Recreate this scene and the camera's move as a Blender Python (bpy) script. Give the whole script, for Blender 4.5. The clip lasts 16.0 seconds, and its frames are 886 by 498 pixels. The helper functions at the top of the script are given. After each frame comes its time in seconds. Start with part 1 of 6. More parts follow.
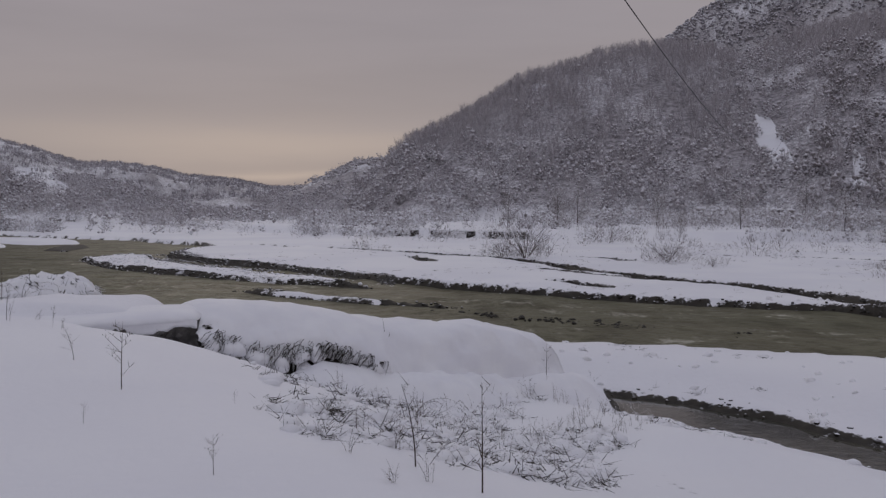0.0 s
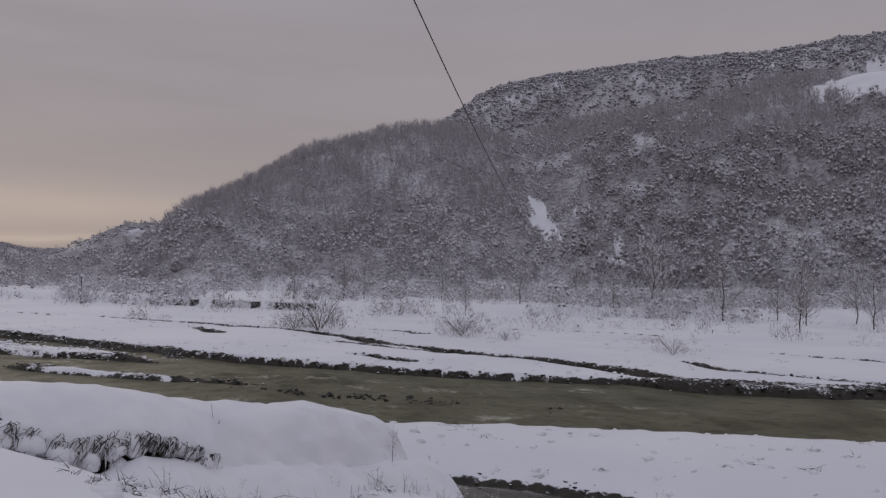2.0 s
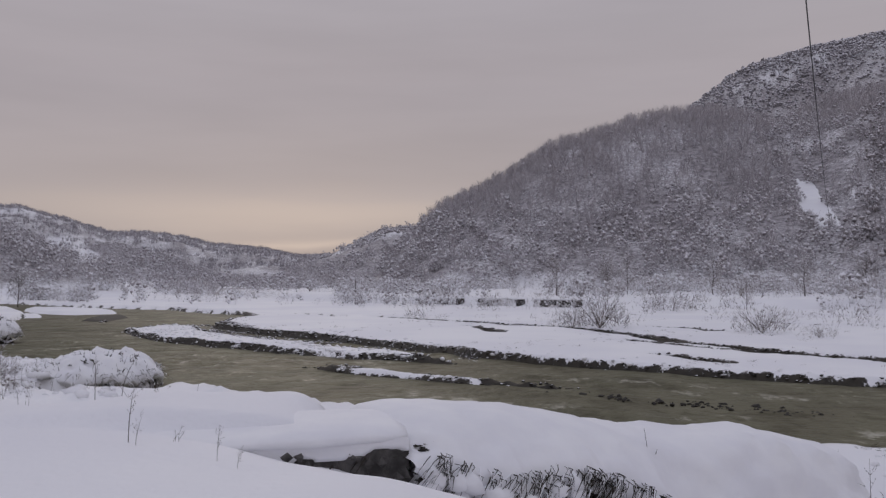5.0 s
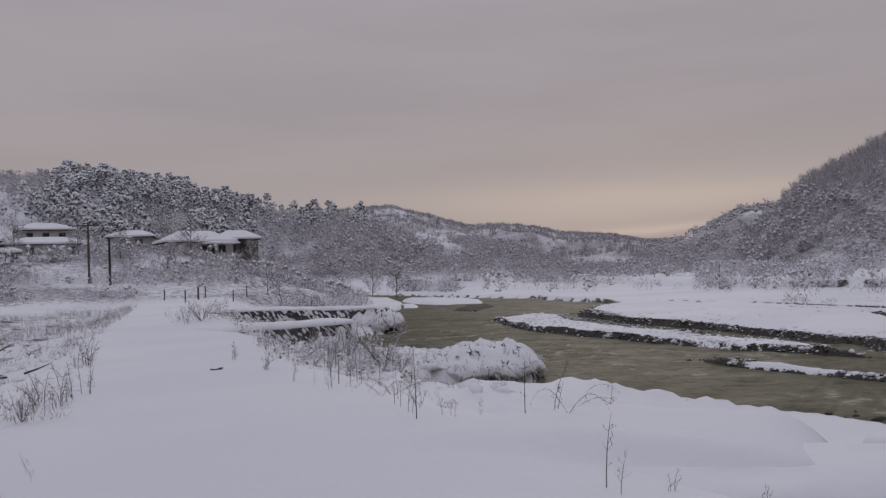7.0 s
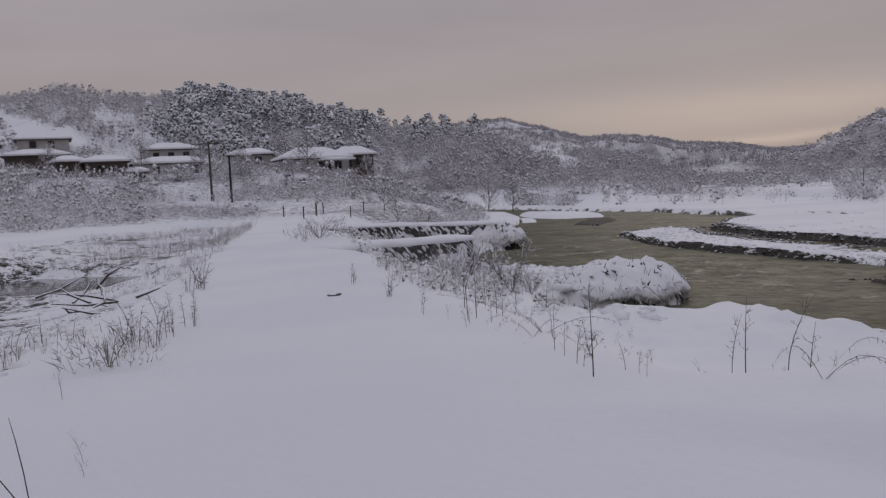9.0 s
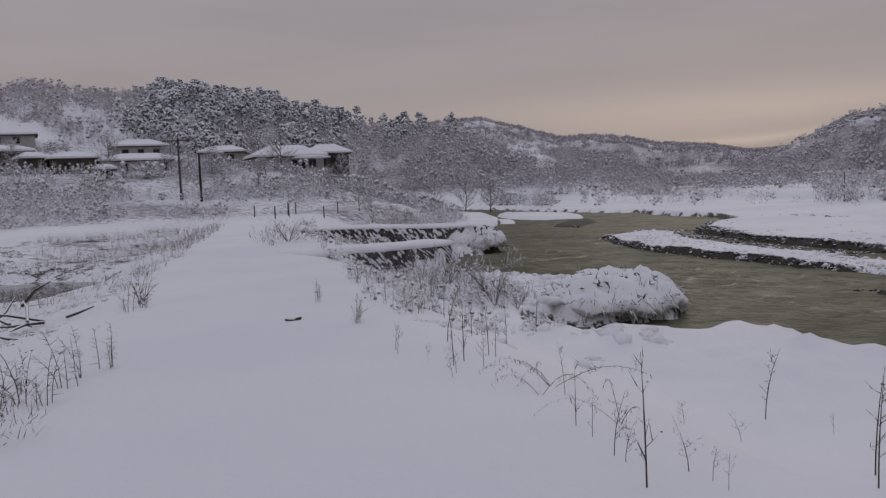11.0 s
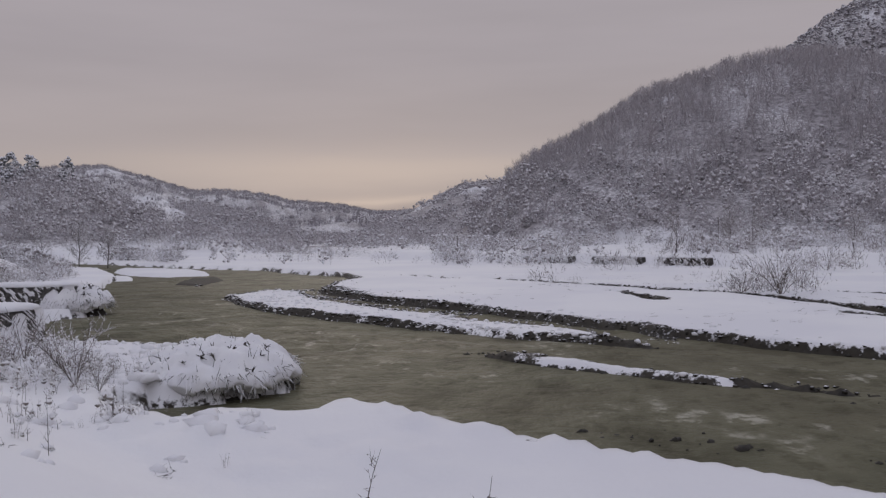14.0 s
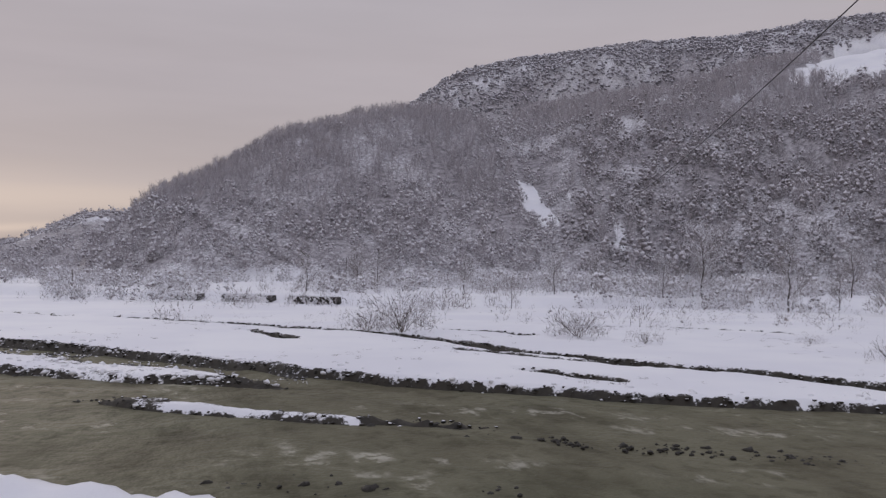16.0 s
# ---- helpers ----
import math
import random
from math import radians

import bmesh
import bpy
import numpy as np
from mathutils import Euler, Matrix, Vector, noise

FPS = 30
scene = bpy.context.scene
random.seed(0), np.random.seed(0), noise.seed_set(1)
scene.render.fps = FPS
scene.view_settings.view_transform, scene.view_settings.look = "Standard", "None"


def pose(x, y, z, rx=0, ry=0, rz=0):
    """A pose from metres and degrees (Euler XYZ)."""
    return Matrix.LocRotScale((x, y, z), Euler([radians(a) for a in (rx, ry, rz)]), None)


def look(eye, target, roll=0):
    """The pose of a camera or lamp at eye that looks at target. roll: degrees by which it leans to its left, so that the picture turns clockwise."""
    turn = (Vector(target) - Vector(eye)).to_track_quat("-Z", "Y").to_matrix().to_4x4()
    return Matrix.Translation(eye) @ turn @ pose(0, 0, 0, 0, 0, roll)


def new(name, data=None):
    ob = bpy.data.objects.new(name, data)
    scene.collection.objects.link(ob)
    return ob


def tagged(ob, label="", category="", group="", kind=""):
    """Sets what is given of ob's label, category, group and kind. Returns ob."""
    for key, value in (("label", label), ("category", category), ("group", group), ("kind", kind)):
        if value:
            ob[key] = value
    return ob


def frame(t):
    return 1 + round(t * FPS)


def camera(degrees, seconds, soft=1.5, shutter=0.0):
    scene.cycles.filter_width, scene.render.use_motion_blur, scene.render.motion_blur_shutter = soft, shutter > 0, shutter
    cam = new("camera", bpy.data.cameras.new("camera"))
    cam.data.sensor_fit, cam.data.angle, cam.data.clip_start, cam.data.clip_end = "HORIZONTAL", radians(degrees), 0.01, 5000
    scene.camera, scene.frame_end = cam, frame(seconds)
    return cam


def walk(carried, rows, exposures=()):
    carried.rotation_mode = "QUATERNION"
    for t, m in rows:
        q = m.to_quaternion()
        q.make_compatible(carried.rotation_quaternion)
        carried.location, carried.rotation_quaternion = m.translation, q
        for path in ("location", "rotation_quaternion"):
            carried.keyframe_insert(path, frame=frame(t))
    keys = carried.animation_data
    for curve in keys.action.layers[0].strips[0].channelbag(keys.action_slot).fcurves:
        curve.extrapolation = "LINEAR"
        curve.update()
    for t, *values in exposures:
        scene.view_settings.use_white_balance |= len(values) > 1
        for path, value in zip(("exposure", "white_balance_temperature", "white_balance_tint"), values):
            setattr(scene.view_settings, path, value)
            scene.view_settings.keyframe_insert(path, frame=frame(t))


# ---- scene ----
cam = camera(54.4, 16.0, soft=1.3)
METRES, EYE, TILT, LEAN, TURN = 16.0, 1.6, -2.6, 0.0, 0.0
ROWS = [
    (0.0, 0.0, 0.0, 0.0, 0.0, 0.0, -0.0),
    (0.5, -0.0152, 0.0218, 0.0055, -10.01, 0.26, -0.52),
    (1.0, -0.035, 0.0389, 0.0088, -13.61, 1.65, -0.65),
    (1.5, -0.0445, 0.068, 0.0067, -14.62, 3.71, -0.65),
    (2.0, -0.0605, 0.0834, 0.0029, -14.64, 4.82, -0.64),
    (2.5, -0.0783, 0.1035, 0.0047, -14.13, 4.8, -0.58),
    (3.0, -0.0991, 0.1267, 0.0069, -12.64, 4.71, -0.5),
    (5.5, -0.2178, 0.3017, 0.0076, 6.51, 4.53, 0.31),
    (6.0, -0.2445, 0.329, 0.0088, 12.24, 4.32, 0.44),
    (6.5, -0.2655, 0.3576, 0.0125, 19.27, 3.94, 0.62),
    (7.0, -0.2879, 0.3881, 0.0145, 24.46, 3.82, 0.96),
    (7.5, -0.3077, 0.4212, 0.0161, 28.62, 3.03, 1.2),
    (8.0, -0.3338, 0.4482, 0.0176, 30.67, 0.92, 1.41),
    (8.5, -0.3582, 0.4764, 0.017, 32.05, -1.62, 1.4),
    (11.0, -0.4578, 0.6262, 0.0319, 30.41, -1.84, 1.16),
    (11.5, -0.4714, 0.6541, 0.0341, 26.4, -1.87, 0.9),
    (12.0, -0.474, 0.6868, 0.0325, 23.32, -1.86, 0.73),
    (12.5, -0.4759, 0.7124, 0.0356, 20.8, -1.8, 0.65),
    (13.0, -0.479, 0.7353, 0.041, 17.98, -1.23, 0.61),
    (13.5, -0.4748, 0.7616, 0.0418, 14.08, 0.44, 0.47),
    (14.0, -0.4663, 0.7748, 0.0434, 6.45, 1.57, 0.44),
    (14.5, -0.4741, 0.7886, 0.0448, -3.21, 2.32, 0.15),
    (15.0, -0.4801, 0.8043, 0.0442, -7.46, 3.29, -0.14),
    (15.5, -0.4757, 0.8126, 0.0448, -9.93, 3.73, -0.16),
    (16.0, -0.4651, 0.8118, 0.0461, -17.75, 3.97, 0.02),
]
walk(cam, [(t, pose(0, 0, EYE, TILT, LEAN, TURN) @ pose(METRES * x, METRES * y, METRES * z, 90 + pitch, roll, yaw)) for t, x, y, z, yaw, pitch, roll in ROWS],
     [(0.0, -0.22), (0.5, -0.18), (1.5, -0.19), (2.5, -0.10), (3.0, 0.02), (5.5, 0.10), (6.5, -0.02), (7.5, -0.08), (8.5, -0.10), (11.0, -0.17), (12.5, -0.11), (14.5, 0.14), (16.0, 0.31)])

# ---- world and light: an overcast winter dusk ----
SUN_AZ, SUN_EL = -11.0, 7.0


def build_world():
    w = bpy.data.worlds.new("overcast_sky")
    scene.world = w
    w.use_nodes = True
    nt = w.node_tree
    nt.nodes.clear()
    N, L = nt.nodes.new, nt.links.new

    def math_node(op, a, b=None, clamp=False):
        n = N("ShaderNodeMath")
        n.operation, n.use_clamp = op, clamp
        for k, v in enumerate((a, b)):
            if v is None:
                continue
            if isinstance(v, (int, float)):
                n.inputs[k].default_value = v
            else:
                L(v, n.inputs[k])
        return n.outputs[0]

    out, bg = N("ShaderNodeOutputWorld"), N("ShaderNodeBackground")
    tc, sep = N("ShaderNodeTexCoord"), N("ShaderNodeSeparateXYZ")
    L(tc.outputs["Generated"], sep.inputs[0])
    # height bands of the cloud deck
    ramp = N("ShaderNodeValToRGB")
    ramp.color_ramp.interpolation = "EASE"
    e = ramp.color_ramp.elements
    e[0].position, e[0].color = 0.0, (0.33, 0.285, 0.28, 1)
    e[1].position, e[1].color = 1.0, (0.545, 0.56, 0.69, 1)
    for p, c in ((0.10, (0.37, 0.325, 0.33)), (0.22, (0.366, 0.331, 0.355)), (0.34, (0.366, 0.341, 0.373)), (0.6, (0.45, 0.445, 0.52))):
        k = e.new(p)
        k.color = (*c, 1)
    L(sep.outputs[2], ramp.inputs[0])
    # long streaks of cloud
    mp = N("ShaderNodeMapping")
    mp.inputs["Scale"].default_value = (1.6, 1.6, 11.0)
    L(tc.outputs["Generated"], mp.inputs[0])
    nz = N("ShaderNodeTexNoise")
    nz.inputs["Scale"].default_value, nz.inputs["Detail"].default_value = 1.6, 4.0
    L(mp.outputs[0], nz.inputs["Vector"])
    streak = math_node("MULTIPLY_ADD", nz.outputs["Fac"], 0.26)
    streak.node.inputs[2].default_value = 0.87
    mul = N("ShaderNodeMix")
    mul.data_type, mul.blend_type = "RGBA", "MULTIPLY"
    mul.inputs[0].default_value = 1.0
    L(ramp.outputs[0], mul.inputs[6])
    L(streak, mul.inputs[7])
    # the pale warm gap low over the valley, a bar of cloud and a thin bright slit under it
    g = Vector((math.sin(radians(SUN_AZ)), math.cos(radians(SUN_AZ)), 0.0))
    dot = N("ShaderNodeVectorMath")
    dot.operation = "DOT_PRODUCT"
    L(tc.outputs["Generated"], dot.inputs[0])
    dot.inputs[1].default_value = g
    ahead = math_node("MAXIMUM", dot.outputs["Value"], 0.0)
    wavy = math_node("MULTIPLY", math_node("SUBTRACT", nz.outputs["Fac"], 0.5), 0.05)

    def bar(height, width, narrow):
        b = math_node("DIVIDE", math_node("SUBTRACT", math_node("ADD", sep.outputs[2], wavy), height), width)
        b = math_node("POWER", 2.718, math_node("MULTIPLY", math_node("MULTIPLY", b, b), -1.0))
        return math_node("MULTIPLY", b, math_node("POWER", ahead, narrow))

    glow = math_node("ADD", math_node("MULTIPLY", bar(0.074, 0.026, 15.0), 0.56), math_node("MULTIPLY", bar(0.040, 0.0065, 160.0), 0.60), True)
    mix = N("ShaderNodeMix")
    mix.data_type = "RGBA"
    L(glow, mix.inputs[0])
    L(mul.outputs[2], mix.inputs[6])
    mix.inputs[7].default_value = (0.60, 0.495, 0.43, 1)
    # a little clear-sky light through the cloud
    sky = N("ShaderNodeTexSky")
    sky.sky_type, sky.sun_disc = "NISHITA", False
    sky.sun_elevation, sky.sun_rotation = radians(SUN_EL), radians(SUN_AZ)
    skym = N("ShaderNodeMix")
    skym.data_type, skym.blend_type = "RGBA", "ADD"
    skym.inputs[0].default_value = 0.0006
    L(mix.outputs[2], skym.inputs[6])
    L(sky.outputs[0], skym.inputs[7])
    L(skym.outputs[2], bg.inputs[0])
    bg.inputs[1].default_value = 1.0
    L(bg.outputs[0], out.inputs[0])


build_world()
sun_data = bpy.data.lights.new("sun", "SUN")
sun_data.energy, sun_data.angle, sun_data.color = 0.25, radians(25), (1.0, 0.88, 0.76)
sun = new("sun", sun_data)
sun.matrix_world = look((0, 0, 50), (-50 * math.sin(radians(SUN_AZ)), -50 * math.cos(radians(SUN_AZ)), 50 - 50 * math.tan(radians(16))))


# ---- materials ----
class Mat:
    """A small helper round one node material."""

    def __init__(self, name, rough=0.8, metal=0.0):
        self.m = bpy.data.materials.new(name)
        self.m.use_nodes = True
        self.nt = self.m.node_tree
        self.b = self.nt.nodes["Principled BSDF"]
        self.b.inputs["Roughness"].default_value, self.b.inputs["Metallic"].default_value = rough, metal
        self.b.inputs["Specular IOR Level"].default_value = 0.3
        self.tc = self.nt.nodes.new("ShaderNodeTexCoord")

    def put(self, v, socket):
        if hasattr(v, "default_value"):
            self.nt.links.new(v, socket)
        elif isinstance(v, tuple) and len(v) == 3:
            socket.default_value = (*v, 1)
        else:
            socket.default_value = v

    def noise(self, scale, detail=4.0, rough=0.55, stretch=(1, 1, 1), space="Object"):
        mp = self.nt.nodes.new("ShaderNodeMapping")
        mp.inputs["Scale"].default_value = stretch
        self.nt.links.new(self.tc.outputs[space], mp.inputs[0])
        n = self.nt.nodes.new("ShaderNodeTexNoise")
        n.inputs["Scale"].default_value, n.inputs["Detail"].default_value, n.inputs["Roughness"].default_value = scale, detail, rough
        self.nt.links.new(mp.outputs[0], n.inputs["Vector"])
        return n.outputs["Fac"]

    def cells(self, scale, stretch=(1, 1, 1)):
        mp = self.nt.nodes.new("ShaderNodeMapping")
        mp.inputs["Scale"].default_value = stretch
        self.nt.links.new(self.tc.outputs["Object"], mp.inputs[0])
        n = self.nt.nodes.new("ShaderNodeTexVoronoi")
        n.inputs["Scale"].default_value = scale
        self.nt.links.new(mp.outputs[0], n.inputs["Vector"])
        return n.outputs

    def math(self, op, a, b=0.0, c=0.0, clamp=False):
        n = self.nt.nodes.new("ShaderNodeMath")
        n.operation, n.use_clamp = op, clamp
        for k, v in enumerate((a, b, c)):
            self.put(v, n.inputs[k])
        return n.outputs[0]

    def step(self, v, lo, hi):
        n = self.nt.nodes.new("ShaderNodeMapRange")
        n.interpolation_type = "SMOOTHSTEP"
        self.put(v, n.inputs[0])
        n.inputs[1].default_value, n.inputs[2].default_value = lo, hi
        return n.outputs[0]

    def mix(self, f, a, b):
        n = self.nt.nodes.new("ShaderNodeMix")
        n.data_type = "RGBA"
        self.put(f, n.inputs[0]), self.put(a, n.inputs[6]), self.put(b, n.inputs[7])
        return n.outputs[2]

    def up(self):
        g, s = self.nt.nodes.new("ShaderNodeNewGeometry"), self.nt.nodes.new("ShaderNodeSeparateXYZ")
        self.nt.links.new(g.outputs["Normal"], s.inputs[0])
        return s.outputs[2]

    def island(self):
        return self.nt.nodes.new("ShaderNodeNewGeometry").outputs["Random Per Island"]

    def single(self):
        return self.nt.nodes.new("ShaderNodeObjectInfo").outputs["Random"]

    def attr(self, name):
        n = self.nt.nodes.new("ShaderNodeAttribute")
        n.attribute_name = name
        return n.outputs["Fac"]

    def bump(self, h, strength=0.3, dist=0.05, below=None):
        n = self.nt.nodes.new("ShaderNodeBump")
        n.inputs["Strength"].default_value, n.inputs["Distance"].default_value = strength, dist
        self.nt.links.new(h, n.inputs["Height"])
        if below is not None:
            self.nt.links.new(below, n.inputs["Normal"])
        return n.outputs[0]

    def done(self, color, normal=None, rough=None):
        self.put(color, self.b.inputs["Base Color"])
        if normal is not None:
            self.nt.links.new(normal, self.b.inputs["Normal"])
        if rough is not None:
            self.put(rough, self.b.inputs["Roughness"])
        return self.m


SNOW_A, SNOW_B = (0.80, 0.80, 0.83), (0.86, 0.86, 0.87)


def make_ground():
    """Snow over gravel and earth: bare where the attribute 'bare' or a steep bank says so."""
    k = Mat("snowy_ground", 0.75)
    big, fine, mid = k.noise(0.12, 3), k.noise(9.0, 5), k.noise(1.7, 4)
    snow = k.mix(k.step(big, 0.35, 0.65), SNOW_A, SNOW_B)
    st = k.cells(5.0)
    stone = k.mix(st["Color"].node.outputs["Distance"], (0.062, 0.055, 0.043), (0.018, 0.016, 0.013))
    stone = k.mix(k.step(mid, 0.35, 0.7), stone, (0.038, 0.032, 0.023))
    # The pale mauve-grey litter colour takes in haze over the hills.
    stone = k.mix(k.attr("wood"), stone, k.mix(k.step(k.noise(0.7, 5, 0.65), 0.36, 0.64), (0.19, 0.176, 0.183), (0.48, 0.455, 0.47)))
    steep = k.step(k.math("MULTIPLY_ADD", fine, 0.35, k.up()), 0.98, 0.72)
    bare = k.math("ADD", k.attr("bare"), k.math("MULTIPLY_ADD", fine, 0.9, k.math("MULTIPLY_ADD", mid, 1.1, -1.0)))
    bare = k.step(bare, 0.42, 0.62)
    bare = k.math("MULTIPLY", bare, k.step(k.attr("bare"), 0.04, 0.3))
    f = k.math("MAXIMUM", bare, steep, clamp=True)
    nrm = k.bump(k.math("MULTIPLY_ADD", mid, 1.5, fine), 0.25, 0.06)
    return k.done(k.mix(f, snow, stone), nrm)


def make_water():
    k = Mat("silty_water", 0.3)
    k.b.inputs["IOR"].default_value = 1.33
    k.b.inputs["Specular IOR Level"].default_value = 0.008
    a, b, c = k.noise(0.8, 3, 0.55, (0.8, 0.8, 1)), k.noise(2.4, 3, 0.6, (0.85, 0.7, 1)), k.noise(0.07, 3)
    d, e = k.noise(0.55, 3, 0.6, (0.9, 0.5, 1)), k.noise(0.16, 3, 0.5, (1, 0.8, 1))
    col = k.mix(k.step(c, 0.38, 0.62), (0.158, 0.147, 0.102), (0.142, 0.138, 0.094))
    # Pale and dark mottles paint sky reflections and wave sides into the colour.
    col = k.mix(k.math("MULTIPLY", k.step(d, 0.44, 0.62), 0.75), col, (0.19, 0.181, 0.126))
    col = k.mix(k.math("MULTIPLY", k.step(d, 0.46, 0.34), 0.40), col, (0.062, 0.055, 0.036))
    col = k.mix(k.math("MULTIPLY", k.step(b, 0.50, 0.32), 0.4), col, (0.06, 0.055, 0.035))
    foam = k.math("MULTIPLY", k.math("MULTIPLY", k.step(b, 0.50, 0.64), k.step(d, 0.53, 0.63)), k.step(e, 0.50, 0.60))
    wild = k.attr("rapid")
    crests = k.math("MULTIPLY", k.step(k.noise(1.5, 4, 0.65, (1, 0.55, 1)), 0.53, 0.66), k.step(wild, 0.15, 0.8))
    foam = k.math("MAXIMUM", foam, k.math("MULTIPLY", crests, 0.8))
    col = k.mix(k.math("MULTIPLY", foam, 0.75), col, (0.50, 0.48, 0.40))
    nrm = k.bump(k.math("MULTIPLY_ADD", a, 1.6, k.math("MULTIPLY_ADD", b, 1.3, d)), 0.6, 0.2)
    return k.done(col, nrm, k.math("MULTIPLY_ADD", a, 0.3, 0.25))


def make_simple(name, a, b, scale=6.0, rough=0.85, snow_from=None, bump=0.3, stretch=(1, 1, 1), vary=0.25):
    """Two-tone grained surface; snow_from: the upward slope from which snow lies on it."""
    k = Mat(name, rough)
    n, f = k.noise(scale, 5, 0.6, stretch), k.noise(scale * 7, 3)
    col = k.mix(k.step(n, 0.3, 0.7), a, b)
    col = k.mix(k.math("MULTIPLY", k.single(), vary), col, tuple(v * 0.5 for v in a))
    if snow_from is not None:
        s = k.step(k.math("MULTIPLY_ADD", f, 0.5, k.math("ADD", k.up(), -0.25)), snow_from - 0.08, snow_from + 0.08)
        col = k.mix(s, col, SNOW_B)
    return k.done(col, k.bump(f, bump, 0.02))


def make_brush(name, dark, light, snow_share, soft=0.35, snow=SNOW_A, grain=0.0):
    """Twigs and clumps told apart by a random shade each; snow on a share of them and on what faces up."""
    k = Mat(name, 0.9)
    r = k.island()
    r2 = k.math("FRACT", k.math("MULTIPLY", r, 17.3))
    col = k.mix(r2, dark, light)
    s = k.math("MULTIPLY_ADD", k.step(k.up(), 0.05, 0.75), 0.55 if grain else 1.0, k.math("MULTIPLY", r, soft))
    if grain:
        s = k.math("ADD", s, k.math("MULTIPLY_ADD", k.noise(grain, 3, 0.6), 3.0, -1.32))
        col = k.mix(k.step(k.noise(grain * 0.45, 2), 0.35, 0.65), col, light)
    col = k.mix(k.step(s, 1.0 - snow_share, 1.25 - snow_share), col, snow)
    return k.done(col)


def make_still():
    k = Mat("still_water", 0.06)
    k.b.inputs["IOR"].default_value = 1.33
    k.b.inputs["Specular IOR Level"].default_value = 0.5
    a, b = k.noise(0.5, 4), k.noise(5.0, 3)
    return k.done(k.mix(k.step(a, 0.35, 0.65), (0.05, 0.048, 0.038), (0.085, 0.08, 0.062)), k.bump(b, 0.12, 0.02))


M_GROUND, M_WATER, M_STILL = make_ground(), make_water(), make_still()
M_SNOW = make_simple("fresh_snow", SNOW_A, SNOW_B, 1.5, 0.75, None, 0.25, vary=0.0)
# Lifted twig tones and dimmed snow: distance haze is put into these hillside colours.
M_FOREST = make_brush("hazed_frosted_woods", (0.21, 0.195, 0.202), (0.46, 0.432, 0.445), 0.60, 0.5, (0.66, 0.645, 0.67), 1.6)
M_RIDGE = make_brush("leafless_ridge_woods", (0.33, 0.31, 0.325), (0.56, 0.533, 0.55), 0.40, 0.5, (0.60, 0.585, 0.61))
# Far ridges are paler and greyer still, air haze mixed into the colour.
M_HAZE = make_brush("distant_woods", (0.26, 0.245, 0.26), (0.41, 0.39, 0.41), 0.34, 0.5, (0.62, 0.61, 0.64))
M_PINE = make_brush("snowy_evergreen", (0.07, 0.077, 0.078), (0.18, 0.19, 0.192), 0.68, 0.5, SNOW_A, 1.6)
M_TWIG = make_brush("frosted_twig", (0.075, 0.06, 0.05), (0.24, 0.205, 0.18), 0.55, 0.5)
M_FROST = make_brush("hoarfrost_twig", (0.15, 0.13, 0.122), (0.38, 0.35, 0.345), 0.60, 0.5)
M_WEED = make_brush("dry_weed", (0.055, 0.042, 0.032), (0.13, 0.10, 0.075), 0.15)
M_BARK = make_simple("bark", (0.05, 0.042, 0.036), (0.11, 0.095, 0.08), 14.0, 0.9, 0.55)
M_STONE = make_simple("river_stone", (0.05, 0.045, 0.036), (0.022, 0.019, 0.015), 7.0, 0.6, None)
# Dimmed snow tones in these two carry some of the hill haze.
M_THICKET = make_brush("spur_thicket", (0.14, 0.127, 0.128), (0.34, 0.315, 0.318), 0.56, 0.45, (0.62, 0.605, 0.63), 1.5)
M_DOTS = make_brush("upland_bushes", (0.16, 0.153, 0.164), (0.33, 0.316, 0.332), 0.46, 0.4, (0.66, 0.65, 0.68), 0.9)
M_LADEN = make_brush("laden_weed", (0.10, 0.085, 0.072), (0.28, 0.25, 0.225), 0.78, 0.5, SNOW_B, 7.0)
M_BELT = make_brush("grey_brushwood", (0.19, 0.172, 0.172), (0.42, 0.392, 0.394), 0.60, 0.5, SNOW_A, 3.0)
M_SHINGLE = make_brush("snowy_shingle", (0.014, 0.012, 0.010), (0.06, 0.053, 0.042), 0.03, 0.3)


# ---- the lie of the land ----
WATER = -2.3
PATH = [(6, -13), (-0.5, -1), (-7, 8.5), (-12.7, 15.8), (-19.5, 23.3), (-31, 36), (-54, 62), (-63, 76), (-66, 95)]
PATH_Z = [0.2, 0.12, 0.12, -0.12, -0.4, -0.5, -0.45, -0.3, 0.0]
FAR_BANK = [(-140, 162), (-90, 147), (-72, 136), (-52, 118), (-39.4, 110), (-36, 104), (-26, 93.5), (-23.4, 86), (-24, 78), (-22.3, 70), (-17.5, 62.3),
            (-12.3, 57), (-9.1, 53.6), (-3.7, 46.8), (0, 42.2), (4.3, 38.5), (8.8, 35.7), (12, 33.6), (15, 32.8), (16.2, 30.4), (19.7, 28.5),
            (23, 27.4), (40, 21), (80, 8), (300, -40)]
